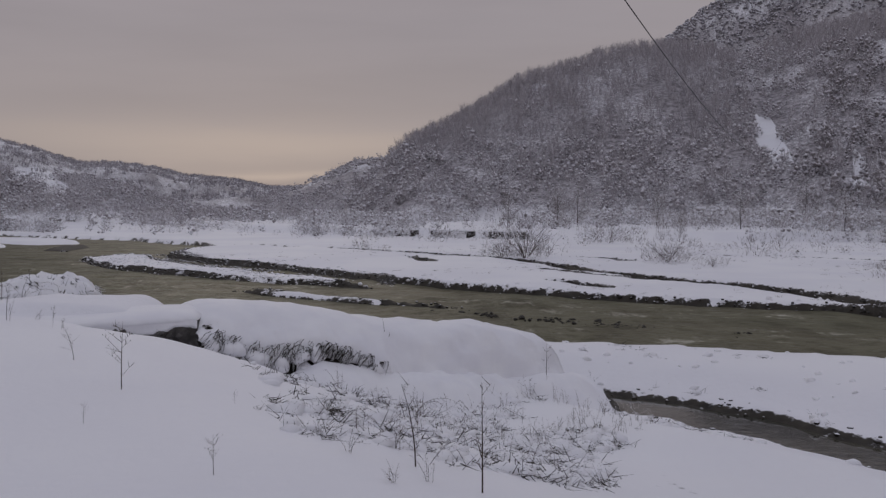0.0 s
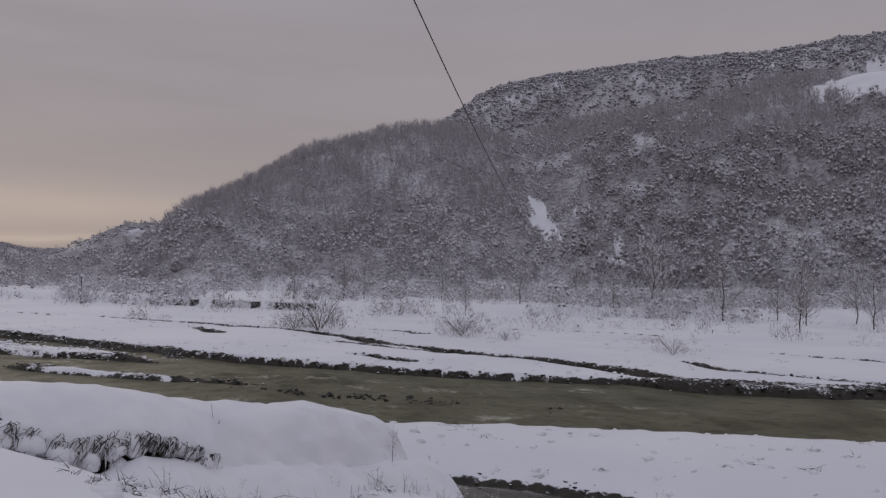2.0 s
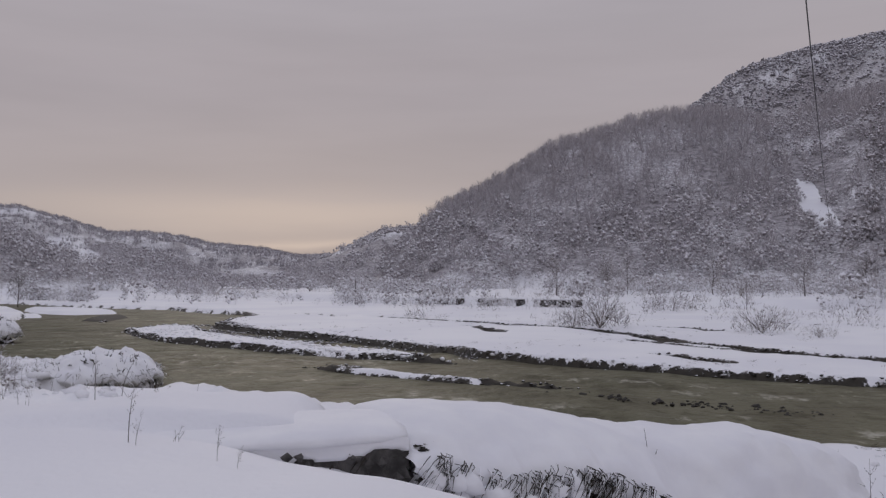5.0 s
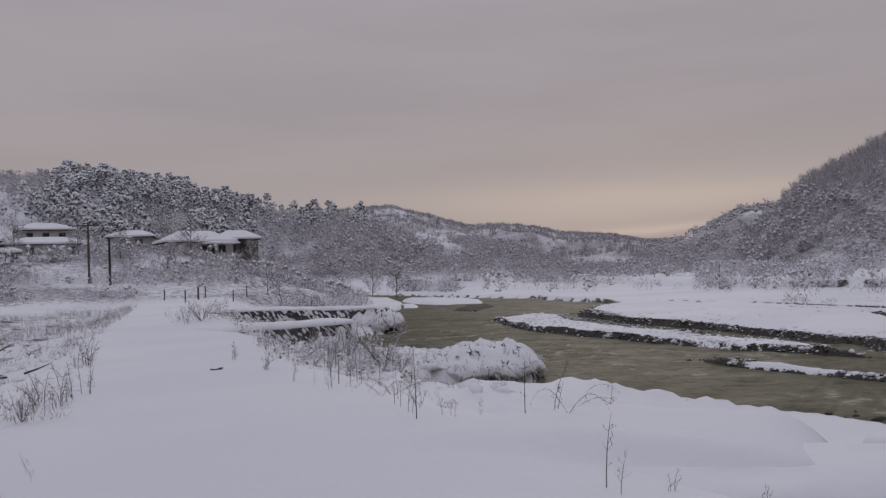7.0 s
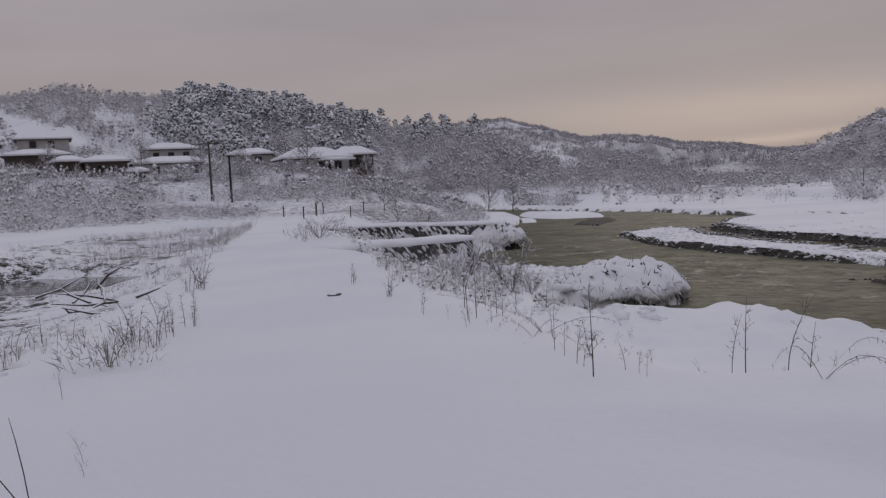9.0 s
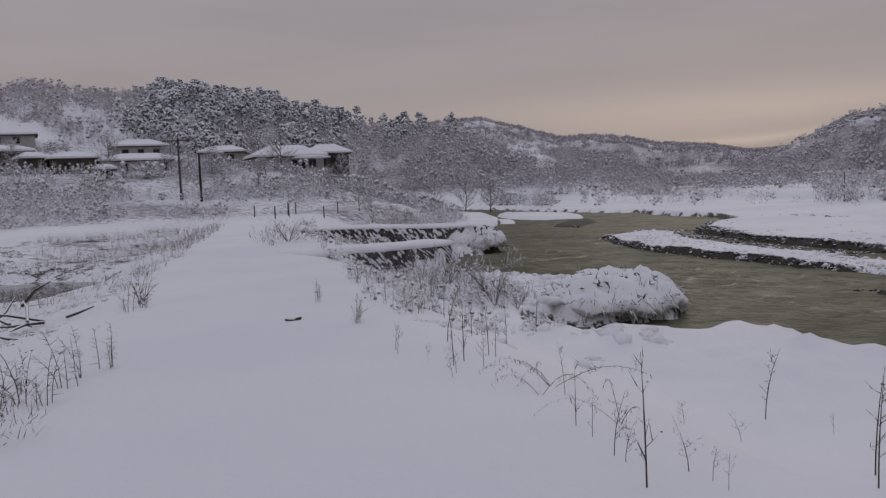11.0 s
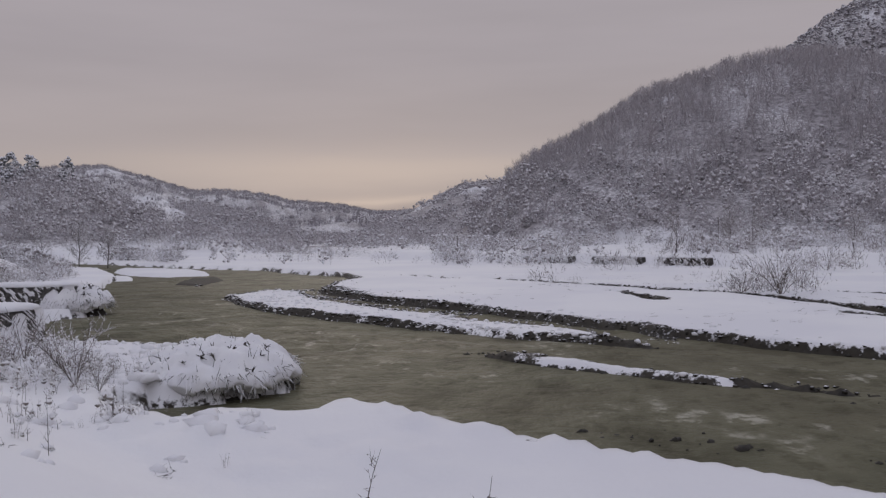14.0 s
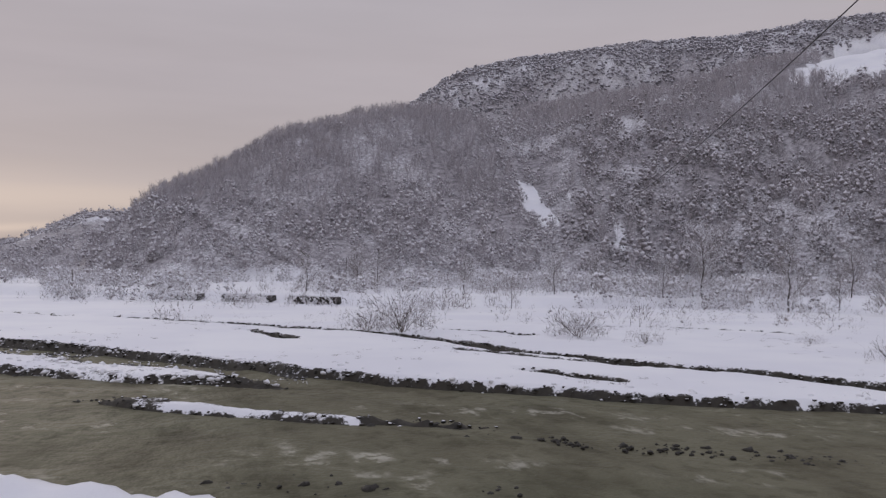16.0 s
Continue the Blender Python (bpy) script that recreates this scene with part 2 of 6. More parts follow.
NEAR_BANK = [(300, -75), (60, 0.5), (30, 10), (13.5, 16.6), (9.5, 18.4), (5.8, 20.0), (3.2, 20.6), (-0.2, 21.0), (-3.1, 23.6), (-5.1, 25),
             (-7.6, 26.2), (-9.6, 27.9), (-11.2, 29), (-12.8, 27.9), (-14.2, 27.6), (-16.4, 29.2), (-17, 31.2), (-15.4, 32.2), (-13.9, 33.9), (-14.1, 35.8),
             (-16.5, 37.6), (-20, 40), (-23.5, 41), (-25.2, 40.4), (-26, 42.4), (-30, 46), (-31.5, 50), (-30.4, 54.6), (-33, 58), (-41, 75),
             (-49, 93), (-61, 112), (-90, 134), (-140, 148)]
STRIP = [(-27.6, 65.5), (-24.3, 59.6), (-21, 55.6), (-15.6, 50.6), (-10.5, 46.2), (-7.5, 44.2), (-3.3, 42.2), (-5.6, 45.6), (-8.6, 48.6), (-12, 52),
         (-17, 57.5), (-20.7, 63), (-23.8, 70.6), (-26.8, 72)]
BAR = [(-9.8, 40.7), (-7.8, 38.2), (-3.6, 35.4), (0.2, 34.0), (3.0, 32.6), (-0.2, 34.7), (-3.5, 36.6), (-7.4, 40.2)]
FAR_ISLE = [(-61, 117), (-57, 108), (-50.5, 99.5), (-45.5, 96.2), (-40.6, 95.6), (-42.5, 102), (-48.5, 110), (-53.5, 114)]
FAR_SHOAL = [(-38.2, 81.6), (-34.6, 79.2), (-35.8, 88), (-39.4, 94.8), (-41.2, 92.4)]
FAR_ISLET = [(-48.6, 87.6), (-45.2, 88.8), (-48.6, 95), (-52.6, 97.6)]
STREAM = [(-12, 84), (-3.2, 74.5), (0.5, 69.5), (4, 65), (6, 60), (7.5, 56.8), (8.3, 51.4), (10.6, 46.6), (14, 41.4), (15.9, 37), (16.4, 33)]
STREAM_ARM = [(6.2, 52.5), (8.0, 48.4), (10.2, 44.6), (12.5, 42.0)]
RIBBONS = [[(5.9, 43.3), (6.7, 41.6), (7.6, 40.1)], [(9.7, 66.4), (11.8, 63.8), (12.9, 60.4)], [(-19.3, 89.6), (-14.1, 84.4)], [(21.4, 39.3), (21.1, 35.3), (22.3, 33.4), (24.4, 29.8)],
           [(-2.8, 68.4), (-1.0, 60.0)], [(30, 44), (34, 38), (42, 33)], [(18, 70), (26, 66), (31, 60)]]
GROYNES = [((-28.3, 34.0), (-25.3, 40.9), 0.65), ((-43.0, 52.3), (-31.2, 54.8), 0.75)]
POND = [(3.3, 16.6), (4.4, 15.9), (5.6, 14.9), (6.2, 13.6), (7.6, 12.0), (10, 8.5), (9.3, 7.6), (6.6, 11.2), (5.2, 13), (3.4, 15)]
TERRACE = [(-60, 190), (-30, 136), (-6.6, 118.6), (9.8, 104.6), (34, 96), (70, 92), (200, 90)]
C0 = (-4.0, 7.0)
RAPIDS = [(0.4, 36.9, 2.6), (3.2, 35.6, 2.4), (6.0, 32.0, 2.2), (-1.1, 30.2, 1.2), (3.6, 27.7, 1.6), (-15.0, 43.0, 3.2), (-12.0, 38.5, 2.6), (-10.0, 37.0, 2.0), (-19.0, 48.5, 3.0), (-13.0, 44.5, 2.5), (-27.0, 56.0, 2.6), (11, 27, 2.5)]


def lattice(ix, iy, seed):
    n = (ix * 374761393 + iy * 668265263 + seed * 974634777) & 0x7FFFFFFF
    n = ((n ^ (n >> 13)) * 1274126177) & 0x7FFFFFFF
    return ((n ^ (n >> 16)) & 0xFFFF) / 65535.0


def vnoise(x, y, scale, seed=0, octaves=3):
    """Smooth noise, -1 to 1, with features of about scale metres."""
    out, amp, total = 0.0, 1.0, 0.0
    x, y = np.asarray(x, float) / scale, np.asarray(y, float) / scale
    for o in range(octaves):
        ix, iy = np.floor(x).astype(np.int64), np.floor(y).astype(np.int64)
        fx, fy = x - ix, y - iy
        fx, fy = fx * fx * (3 - 2 * fx), fy * fy * (3 - 2 * fy)
        s = seed + o * 31
        a = lattice(ix, iy, s) * (1 - fx) + lattice(ix + 1, iy, s) * fx
        b = lattice(ix, iy + 1, s) * (1 - fx) + lattice(ix + 1, iy + 1, s) * fx
        out = out + amp * (2 * (a * (1 - fy) + b * fy) - 1)
        total += amp
        amp *= 0.5
        x, y = x * 2.03 + 5.2, y * 2.03 + 1.7
    return out / total


def smooth(t):
    t = np.clip(t, 0.0, 1.0)
    return t * t * (3 - 2 * t)


def along(x, y, line):
    """Distance to a polyline, signed offset to its right, and the fraction index along it."""
    best = np.full(x.shape, 1e9)
    off, par = np.zeros(x.shape), np.zeros(x.shape)
    for k, ((ax, ay), (bx, by)) in enumerate(zip(line[:-1], line[1:])):
        dx, dy = bx - ax, by - ay
        t = np.clip(((x - ax) * dx + (y - ay) * dy) / (dx * dx + dy * dy), 0, 1)
        px, py = x - ax - t * dx, y - ay - t * dy
        d = np.hypot(px, py)
        sel = d < best
        best = np.where(sel, d, best)
        off = np.where(sel, np.sign(px * dy - py * dx) * d, off)
        par = np.where(sel, k + t, par)
    return best, off, par


def outside(x, y, poly):
    """Distance to a closed outline, negative within it."""
    d, _, _ = along(x, y, poly + poly[:1])
    inside = np.zeros(x.shape, bool)
    for (ax, ay), (bx, by) in zip(poly, poly[1:] + poly[:1]):
        if ay != by:
            inside ^= ((ay > y) != (by > y)) & (x < (bx - ax) * (y - ay) / (by - ay) + ax)
    return np.where(inside, -d, d)


def crest(az, table):
    a = np.array(table, float)
    return np.interp(az, a[:, 0], a[:, 1])


LEFT_HILL = [(-100, 5.4), (-70, 5.8), (-60, 6.1), (-55, 6.5), (-52.5, 6.0), (-48, 5.8), (-44.7, 5.3), (-41.6, 4.8), (-39.8, 4.1), (-37.3, 3.8), (-34.3, 3.3), (-31.4, 3.3), (-28.8, 2.8), (-27, 2.2), (-25, 1.4), (-22, 0.7), (-17, 0)]
FAR_HILLS = [(-75, 0), (-60, 2), (-40, 3.0), (-34, 3.7), (-28, 4.0), (-25, 3.4), (-22.5, 2.6), (-20.5, 2.7), (-18.4, 2.5), (-16.5, 2.0), (-13.5, 1.7), (-11, 1.25), (-8, 1.3), (-3, 1.2), (10, 1)]
ROCKY = [(-13, 0), (-11, 0.7), (-8.5, 1.5), (-7, 2.2), (-5.5, 3.0), (-4, 3.1), (0, 2.8), (5, 0)]
FRONT_HILL = [(-6.6, 0), (-5.4, 0.6), (-4.3, 1.5), (-3.2, 2.6), (-2, 3.5), (-1, 4.1), (1, 4.8), (6, 7.6), (11, 9.1), (15, 9.5), (18.4, 9.1), (21, 8.5), (24.7, 7.0), (29, 4.6), (34, 2.2), (38, 0)]
SPUR = [(11, 0), (14, 3), (18, 7), (21, 9), (25, 9.9), (28.5, 10.3), (32, 10.6), (35.5, 11.4), (39, 12.1), (44, 12.4), (50, 12.7), (75, 10), (100, 5)]
BACK_HILL = [(5, 0), (9, 5), (13, 8.8), (15, 10.4), (17, 11.8), (22, 13.4), (28, 14.1), (35, 14.2), (42, 14.5), (50, 14.6), (75, 11), (100, 6)]
SHOULDER = [(-40, 0), (-36, 0.3), (-30, 1.5), (-26, 1.7), (-22.5, 1.6), (-19, 0.9), (-16, 0.3), (-13, 0)]
LEFT, FAR, ROCK, FRONT, SPURR, BACK, MID = range(7)


def hills(x, y, kinds=False):
    """Height of the hills over the plain; with kinds also which hill stands highest."""
    rx, ry = x - C0[0], y - C0[1]
    r, az = np.hypot(rx, ry), np.degrees(np.arctan2(rx, ry))
    tan = lambda e: np.tan(np.radians(e))
    wob = vnoise(x, y, 60, 5, 4)

    def layer(table, base, top, power):
        el = crest(az, table)
        peak = top * tan(el) + 3.6
        t = np.clip((r - base) / (top - base) + 0.10 * wob * (r > base), 0, 1)
        up = np.sin(t * np.pi / 2) ** power
        down = np.clip((r - top) / top, 0, 1)
        return np.where(el > 0.02, peak * up * (1 - 0.6 * down) * smooth(el / 0.8), 0)

    flat = 0 * az
    base = np.interp(az, [-11, -4, 0, 20, 45], [250, 205, 188, 174, 162])
    all_hills = np.stack([layer(LEFT_HILL, 162 + flat, 300 + flat, 1.2), layer(FAR_HILLS, 480 + flat, 1000 + flat, 1.0), layer(ROCKY, 300 + flat, 470 + flat, 1.1),
                          layer(FRONT_HILL, base, np.interp(az, [-11, 0, 10, 20], [290, 300, 330, 335]), 1.15),
                          layer(SPUR, base, np.interp(az, [15, 22, 32], [345, 390, 420]), 1.15),
                          layer(BACK_HILL, 400 + flat, 620 + flat, 1.0), layer(SHOULDER, 215 + flat, 330 + flat, 1.1)])
    h = all_hills.max(0)
    h = h + smooth(h / 12) * 2.2 * vnoise(x, y, 22, 9, 3)
    return (h, all_hills.argmax(0)) if kinds else h


def clearing(az, el):
    """Open snow on the slopes, by the angles from the middle of the walk."""
    w = 0.45 * (vnoise(az, el, 0.5, 71, 3))
    w2 = 0.45 * (vnoise(az, el, 0.4, 72, 3))
    az, el = az + 1.5 * w, el + 1.2 * w2
    hole = (np.abs(az - 22.0 - 0.6 * (5 - el)) < 0.62) & (el > 3.3) & (el < 5.9)
    hole |= (np.abs(az - 24.9) < 0.45) & (np.abs(el - 4.7 + 0.5 * (az - 24.9)) < 0.32)
    hole |= (np.abs(az - 27.6) < 0.33) & (el > 1.6) & (el < 3.5)
    hole |= (az < -54.3) & (np.abs(el - 4.35 + 0.28 * (az + 56)) < 0.55)
    hole |= (az > 37.8 + (12.6 - el)) & (el > 11.4 + 0.10 * (az - 38)) & (el < 12.3 + 0.30 * (az - 38))
    hole |= (np.abs(az - 32.7) < 0.3) & (el > 11.9) & (el < 12.8)
    hole |= (np.abs(az - 31.5) < 1.2) & (np.abs(el - 11.3) < 0.18)
    hole |= np.hypot((az + 24.6) / 1.5, (el - 1.6 + 0.35 * (az + 24.6)) / 0.5) < 1
    return hole


def land(x, y, with_clearings=False):
    """Height of the ground, how bare of snow it is, and where brushwood litter covers it."""
    x, y = np.asarray(x, float), np.asarray(y, float)
    rx, ry = x - C0[0], y - C0[1]
    r, az = np.hypot(rx, ry), np.degrees(np.arctan2(rx, ry))
    # the plain
    z = -1.93 + 0.10 * vnoise(x, y, 9, 1, 3) + 0.03 * vnoise(x, y, 1.3, 2, 2)
    z = z + 0.2 * smooth((r - 105) / 45) * smooth((az + 25) / 10)
    near = r < 240
    _, te, _ = along(x, y, TERRACE)
    z = z + 1.0 * smooth((-te + 0.3) / 2.0) * smooth((r - 80) / 8) * (az > -16)
    bare = np.zeros(x.shape)
    # the path on its low dyke, ground falling off on both sides
    d, u, k = along(x, y, PATH)
    zp = np.interp(k, np.arange(len(PATH_Z)), PATH_Z)
    u0 = np.interp(k, [0, 1, 2, 3, 4, 6], [2.2, 2.2, 3.0, 2.0, 1.6, 1.8])
    fall = np.interp(k, [0, 1, 2, 3, 4, 4.4, 6], [7.5, 7.0, 6.0, 4.2, 3.8, 4.6, 5.5])
    low = -1.52 + 0.05 * vnoise(x, y, 3.0, 3, 3) + 0.36 * smooth(1 - np.hypot((x + 0.8) / 4.5, (y - 19.0) / 3.0)) - 0.40 * smooth((2.2 - outside(x, y, POND)) / 2.0) - 0.30 * smooth((k - 4.05) / 0.4)
    right = zp + (low - zp) * smooth((u - u0) / fall)
    lowl = -1.25 + 0.12 * vnoise(x, y, 2.5, 4, 3)
    lowl = lowl + (0.5 + 0.12 * vnoise(x, y, 12, 7, 2)) * smooth((-x - 0.35 * y - 33) / 4.0)
    sn = outside(x, y, NEAR_BANK + [(-200, 150), (-200, -200), (300, -200)])
    lowl = lowl + (2.5 * smooth((r - 74) / 44) + 4.3 * smooth((r - 108) / 36)) * smooth((-sn - 3) / 22)
    lowl = lowl - 0.7 * smooth((sn + 12) / 10)
    left = zp + (lowl - zp) * smooth((-u - 2.6) / 4.5)
    side = np.where(u > 0, right, left)
    right_dip = 0.06 * smooth(1.3 - 1.3 * np.hypot((x + 4.25) / 1.35, (y - 12.1) / 1.0))
    side = side - right_dip
    shelf = smooth((x + 9.0) / 2.5) * smooth((-3.7 - x) / 1.5) * smooth((y - 12.5 + 0.15 * (x + 4.4)) / 0.4) * smooth((16.2 - y) / 1.5)
    side = np.where(side < 0.16, side + (0.16 - side) * shelf, side)
    rough = smooth((u - u0 - 0.55 * fall) / 2.0) * (k < 6)
    side = side + 0.04 * vnoise(x, y, 1.3, 18, 3) * smooth((np.abs(u) - 1.5) / 2)
    side = side + rough * (0.15 + 0.85 * smooth((k - 3.0) / 0.35)) * ((0.13 + 0.08 * smooth((k - 3.2) / 0.4)) * np.maximum(0, vnoise(x, y, 0.6, 14, 2)) + 0.05 * vnoise(x, y, 1.4, 15, 2))
    for (ax, ay), (bx, by), hw in GROYNES:
        # the ground drops off along the downstream face of each groyne
        ln = math.hypot(bx - ax, by - ay)
        s = ((x - ax) * (bx - ax) + (y - ay) * (by - ay)) / ln ** 2
        o = ((x - ax) * (by - ay) - (y - ay) * (bx - ax)) / ln
        pit = np.interp(s, [0, 0.1, 0.3, 0.6, 0.9], [-0.5, -0.98, -1.32, -1.64, -1.78]) + 0.10 * vnoise(x, y, 0.8, 19, 2)
        w = smooth((s + 0.02) / 0.08) * smooth((1.25 - s) / 0.2) * smooth((o - 0.35) / 0.3) * smooth((6.5 - o) / 4.0)
        side = side + (np.minimum(side, pit) - side) * w
    z = np.where(sn < 0.0, side + 0.012 * vnoise(x, y, 0.5, 12, 2), z)
    # Specks of bare colour stand in for shaded holes in the lumpy snow.
    bare = np.where((sn < 0) & near & (u > 0), 0.30 * rough * smooth((vnoise(x, y, 0.6, 16, 2) - 0.35) / 0.3), bare)
    ditch = smooth((-u - 4.5) / 2) * smooth((19 + u) / 4) * smooth((k - 2.9) / 0.5) * smooth((6.2 - k) / 0.6) * (sn < 0)
    bare = np.maximum(bare, ditch * (0.42 + 0.25 * vnoise(x, y, 1.8, 17, 3)))
    pond = np.hypot((x + 38.8) / 6.6, (y - 29.5) / 5.0) + 0.14 * vnoise(x, y, 2, 8, 2)
    z = np.where(u < -2, z - 0.9 * smooth((1.35 - pond) / 0.7), z)
    # the river bed
    jag = 0.28 * vnoise(x, y, 1.6, 21, 3) + 0.5 * vnoise(x, y, 6, 22, 2)
    river = outside(x, y, FAR_BANK + NEAR_BANK) + jag * np.where(sn < 2.5, 0.08, 1.0)
    hem = np.where(sn < 0, 0.30, 0.55)
    t = smooth((river + 0.15) / hem)
    bed = WATER - 0.35 + 0.15 * vnoise(x, y, 4, 23, 2)
    wet = near & (river < 0.45)
    z = np.where(wet, bed + (z - bed) * t, z)
    lip = near & (river > -0.35) & (river < 2.0) & (sn > 0)
    bare = np.where(lip, np.maximum(bare, (0.78 + 0.17 * smooth((x + 2) / 6)) * (1 - smooth((river - 0.15) / (0.45 + 0.9 * smooth((-4 - x) / 3) * smooth((x + 30) / 4)))) * (sn > 0)), bare)
    # gravel strip, bar and far island
    strip = outside(x, y, STRIP) + 0.5 * jag
    top = WATER + 0.30 + 0.08 * vnoise(x, y, 2, 24, 2)
    z = np.where(near, np.maximum(z, WATER - 0.4 + (top - WATER + 0.4) * smooth((0.5 - strip) / 0.9)), z)
    gap = np.where(near & (x < -2.5) & (x > -28) & (y > 41) & (y < 78), np.maximum(0, 1 - np.maximum(strip, 0) / 4.5) * smooth((3.6 - np.abs(river)) / 1.2), 0)
    gap = gap * smooth((strip + 0.45) / 0.3)
    fill = WATER - 0.02 + 0.10 * vnoise(x, y, 1.4, 25, 2)
    z = np.where((gap > 0.25) & (river < 0.3), np.maximum(z, fill), z)
    bare = np.maximum(bare, np.minimum(1.0, 1.5 * gap))
    ragged = vnoise(x, y, 2.4, 27, 3)
    bare = np.maximum(bare, np.where(near, (0.70 + 0.25 * ragged) * smooth((0.62 + 0.35 * ragged - np.abs(strip + 0.05)) / 0.35), 0))
    bare = np.maximum(bare, np.where(near & (strip < 0), 0.24 + 0.34 * vnoise(x, y, 1.5, 30, 2), 0))
    bar = outside(x, y, BAR) + 0.4 * jag
    z = np.where(near, np.maximum(z, WATER - 0.4 + (0.62 + 0.06 * vnoise(x, y, 0.7, 26, 2)) * smooth((0.35 - bar) / 0.8)), z)
    bare = np.maximum(bare, np.where(near, 0.95 * smooth((0.6 - bar) / 0.4) * (1 - (0.55 + 0.4 * vnoise(x, y, 1.1, 28, 2)) * smooth((-bar - 0.02) / 0.3) * (x < -2.6) * (x > -8.4)), 0))
    isle = outside(x, y, FAR_ISLE) + jag
    z = np.where(near, np.maximum(z, WATER - 0.4 + 0.7 * smooth((0.5 - isle) / 1.0)), z)
    shoal = outside(x, y, FAR_SHOAL) + 0.6 * jag
    z = np.where(near, np.maximum(z, WATER - 0.4 + 0.52 * smooth((0.6 - shoal) / 1.0)), z)
    bare = np.maximum(bare, np.where(near, 0.95 * smooth((0.8 - shoal) / 0.4), 0))
    islet = outside(x, y, FAR_ISLET) + jag
    z = np.where(near, np.maximum(z, WATER - 0.4 + 0.65 * smooth((0.5 - islet) / 1.0)), z)
    # stones by the right-hand shore
    shore = smooth((2.6 - np.abs(river - 0.6)) / 1.6) * smooth((x - 14) / 2) * smooth((60 - x) / 10) * (sn > 0)
    bare = np.maximum(bare, (0.60 + 0.3 * vnoise(x, y, 2.2, 29, 3)) * shore)
    # a brook across the plain
    ds, _, _ = along(x, y, STREAM)
    d2, _, _ = along(x, y, STREAM_ARM)
    ds = np.minimum(ds, d2 + 0.25)
    for line in RIBBONS:
        ds = np.minimum(ds, along(x, y, line)[0] + 0.30 + 0.25 * vnoise(x, y, 1.4, 32, 2))
    ds = ds - 0.12 + 0.35 * vnoise(x, y, 2.2, 31, 2)
    cut = smooth((0.85 - ds) / 0.7) * near
    z = z - 0.5 * cut * (river > 0)
    bare = np.maximum(bare, 0.9 * smooth((1.0 - ds) / 0.5) * (river > 0) * near)
    # still backwater below the slope
    pool = outside(x, y, POND) + 0.25 * vnoise(x, y, 0.9, 33, 3)
    z = np.where(near & (pool < 0.8), z + (WATER + 0.10 - z) * smooth((0.35 - pool) / 0.7), z)
    bare = np.maximum(bare, 0.85 * smooth((0.30 - np.abs(pool - 0.05)) / 0.2) * near)
    up, which = hills(x, y, True)
    scrub = 0.72 * smooth(up / 4) * (0.85 + 0.3 * vnoise(x, y, 25, 41, 3))
    scrub = np.where(which == BACK, 0.8 * scrub, scrub)
    scrub = np.where((which == ROCK) & (up > 9), scrub * (0.25 + 0.75 * smooth((vnoise(x, y, 4.5, 46, 3) - 0.05) / 0.15)), scrub)
    scrub = np.maximum(scrub, 0.5 * smooth((r - 80) / 10) * smooth((-22 - az) / 6) * (sn < -3) * (1 + 0.5 * vnoise(x, y, 9, 43, 2)))
    scrub = np.maximum(scrub, (0.34 + 0.3 * smooth((r - 180) / 30)) * smooth((r - 118) / 30) * smooth((az + 24) / 6) * (1 + 0.8 * vnoise(x, y, 11, 44, 2)))
    scrub = np.where((az < -45) & (r < 400) & (up > 2), (0.72 + 0.35 * vnoise(x, y, 12, 45, 2)) * scrub, scrub)
    scrub = np.where(r > 480, 0.86 * scrub, scrub)
    if with_clearings:
        el = np.degrees(np.arctan2(z + up - 1.65, r))
        scrub = np.where(clearing(az, el), 0.0, scrub)
    bare = np.maximum(bare, scrub)
    return z + up, bare, smooth(scrub / 0.15)


def add_mesh(name, verts, faces, mats, index=None, soft=False):
    """A mesh from arrays: vertices (n, 3) and faces (m, 3 or 4)."""
    me = bpy.data.meshes.new(name)
    verts, faces = np.ascontiguousarray(verts, np.float32), np.ascontiguousarray(faces, np.int32)
    m, k = faces.shape
    me.vertices.add(len(verts))
    me.vertices.foreach_set("co", verts.ravel())
    me.loops.add(m * k)
    me.loops.foreach_set("vertex_index", faces.ravel())
    me.polygons.add(m)
    me.polygons.foreach_set("loop_start", np.arange(0, m * k, k, dtype=np.int32))
    me.polygons.foreach_set("loop_total", np.full(m, k, np.int32))
    for mat in mats:
        me.materials.append(mat)
    if index is not None:
        me.polygons.foreach_set("material_index", np.ascontiguousarray(index, np.int32))
    me.polygons.foreach_set("use_smooth", np.full(m, soft, bool))
    me.update(calc_edges=True)
    return me


def ring_grid():
    """Rings and spokes round a point behind the walk: fine in front, coarse behind and far off."""
    cx, cy = 3.0, -12.0
    r = [0.5, 3, 6, 9]
    while r[-1] < 4200:
        q = r[-1]
        r.append(q * (1.0085 if q < 95 else 1.018 if q < 450 else 1.04))
    az = [-180 + 3 * k for k in range(39)] + list(np.arange(-64, 50, 0.19)) + [50 + 3 * k for k in range(44)]
    r, az = np.array(r), np.radians(np.array([a for a in az if a < 180]))
    R, A = np.meshgrid(r, az, indexing="ij")
    x, y = cx + R * np.sin(A), cy + R * np.cos(A)
    n, m = R.shape
    i, j = np.meshgrid(np.arange(n - 1), np.arange(m), indexing="ij")
    j2 = (j + 1) % m
    faces = np.stack([i * m + j, i * m + j2, (i + 1) * m + j2, (i + 1) * m + j], -1).reshape(-1, 4)[:, ::-1]
    return x.ravel(), y.ravel(), faces, m


gx, gy, gfaces, gm = ring_grid()
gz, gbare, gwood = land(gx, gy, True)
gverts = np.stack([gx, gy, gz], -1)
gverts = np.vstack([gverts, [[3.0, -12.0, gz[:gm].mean()]]])
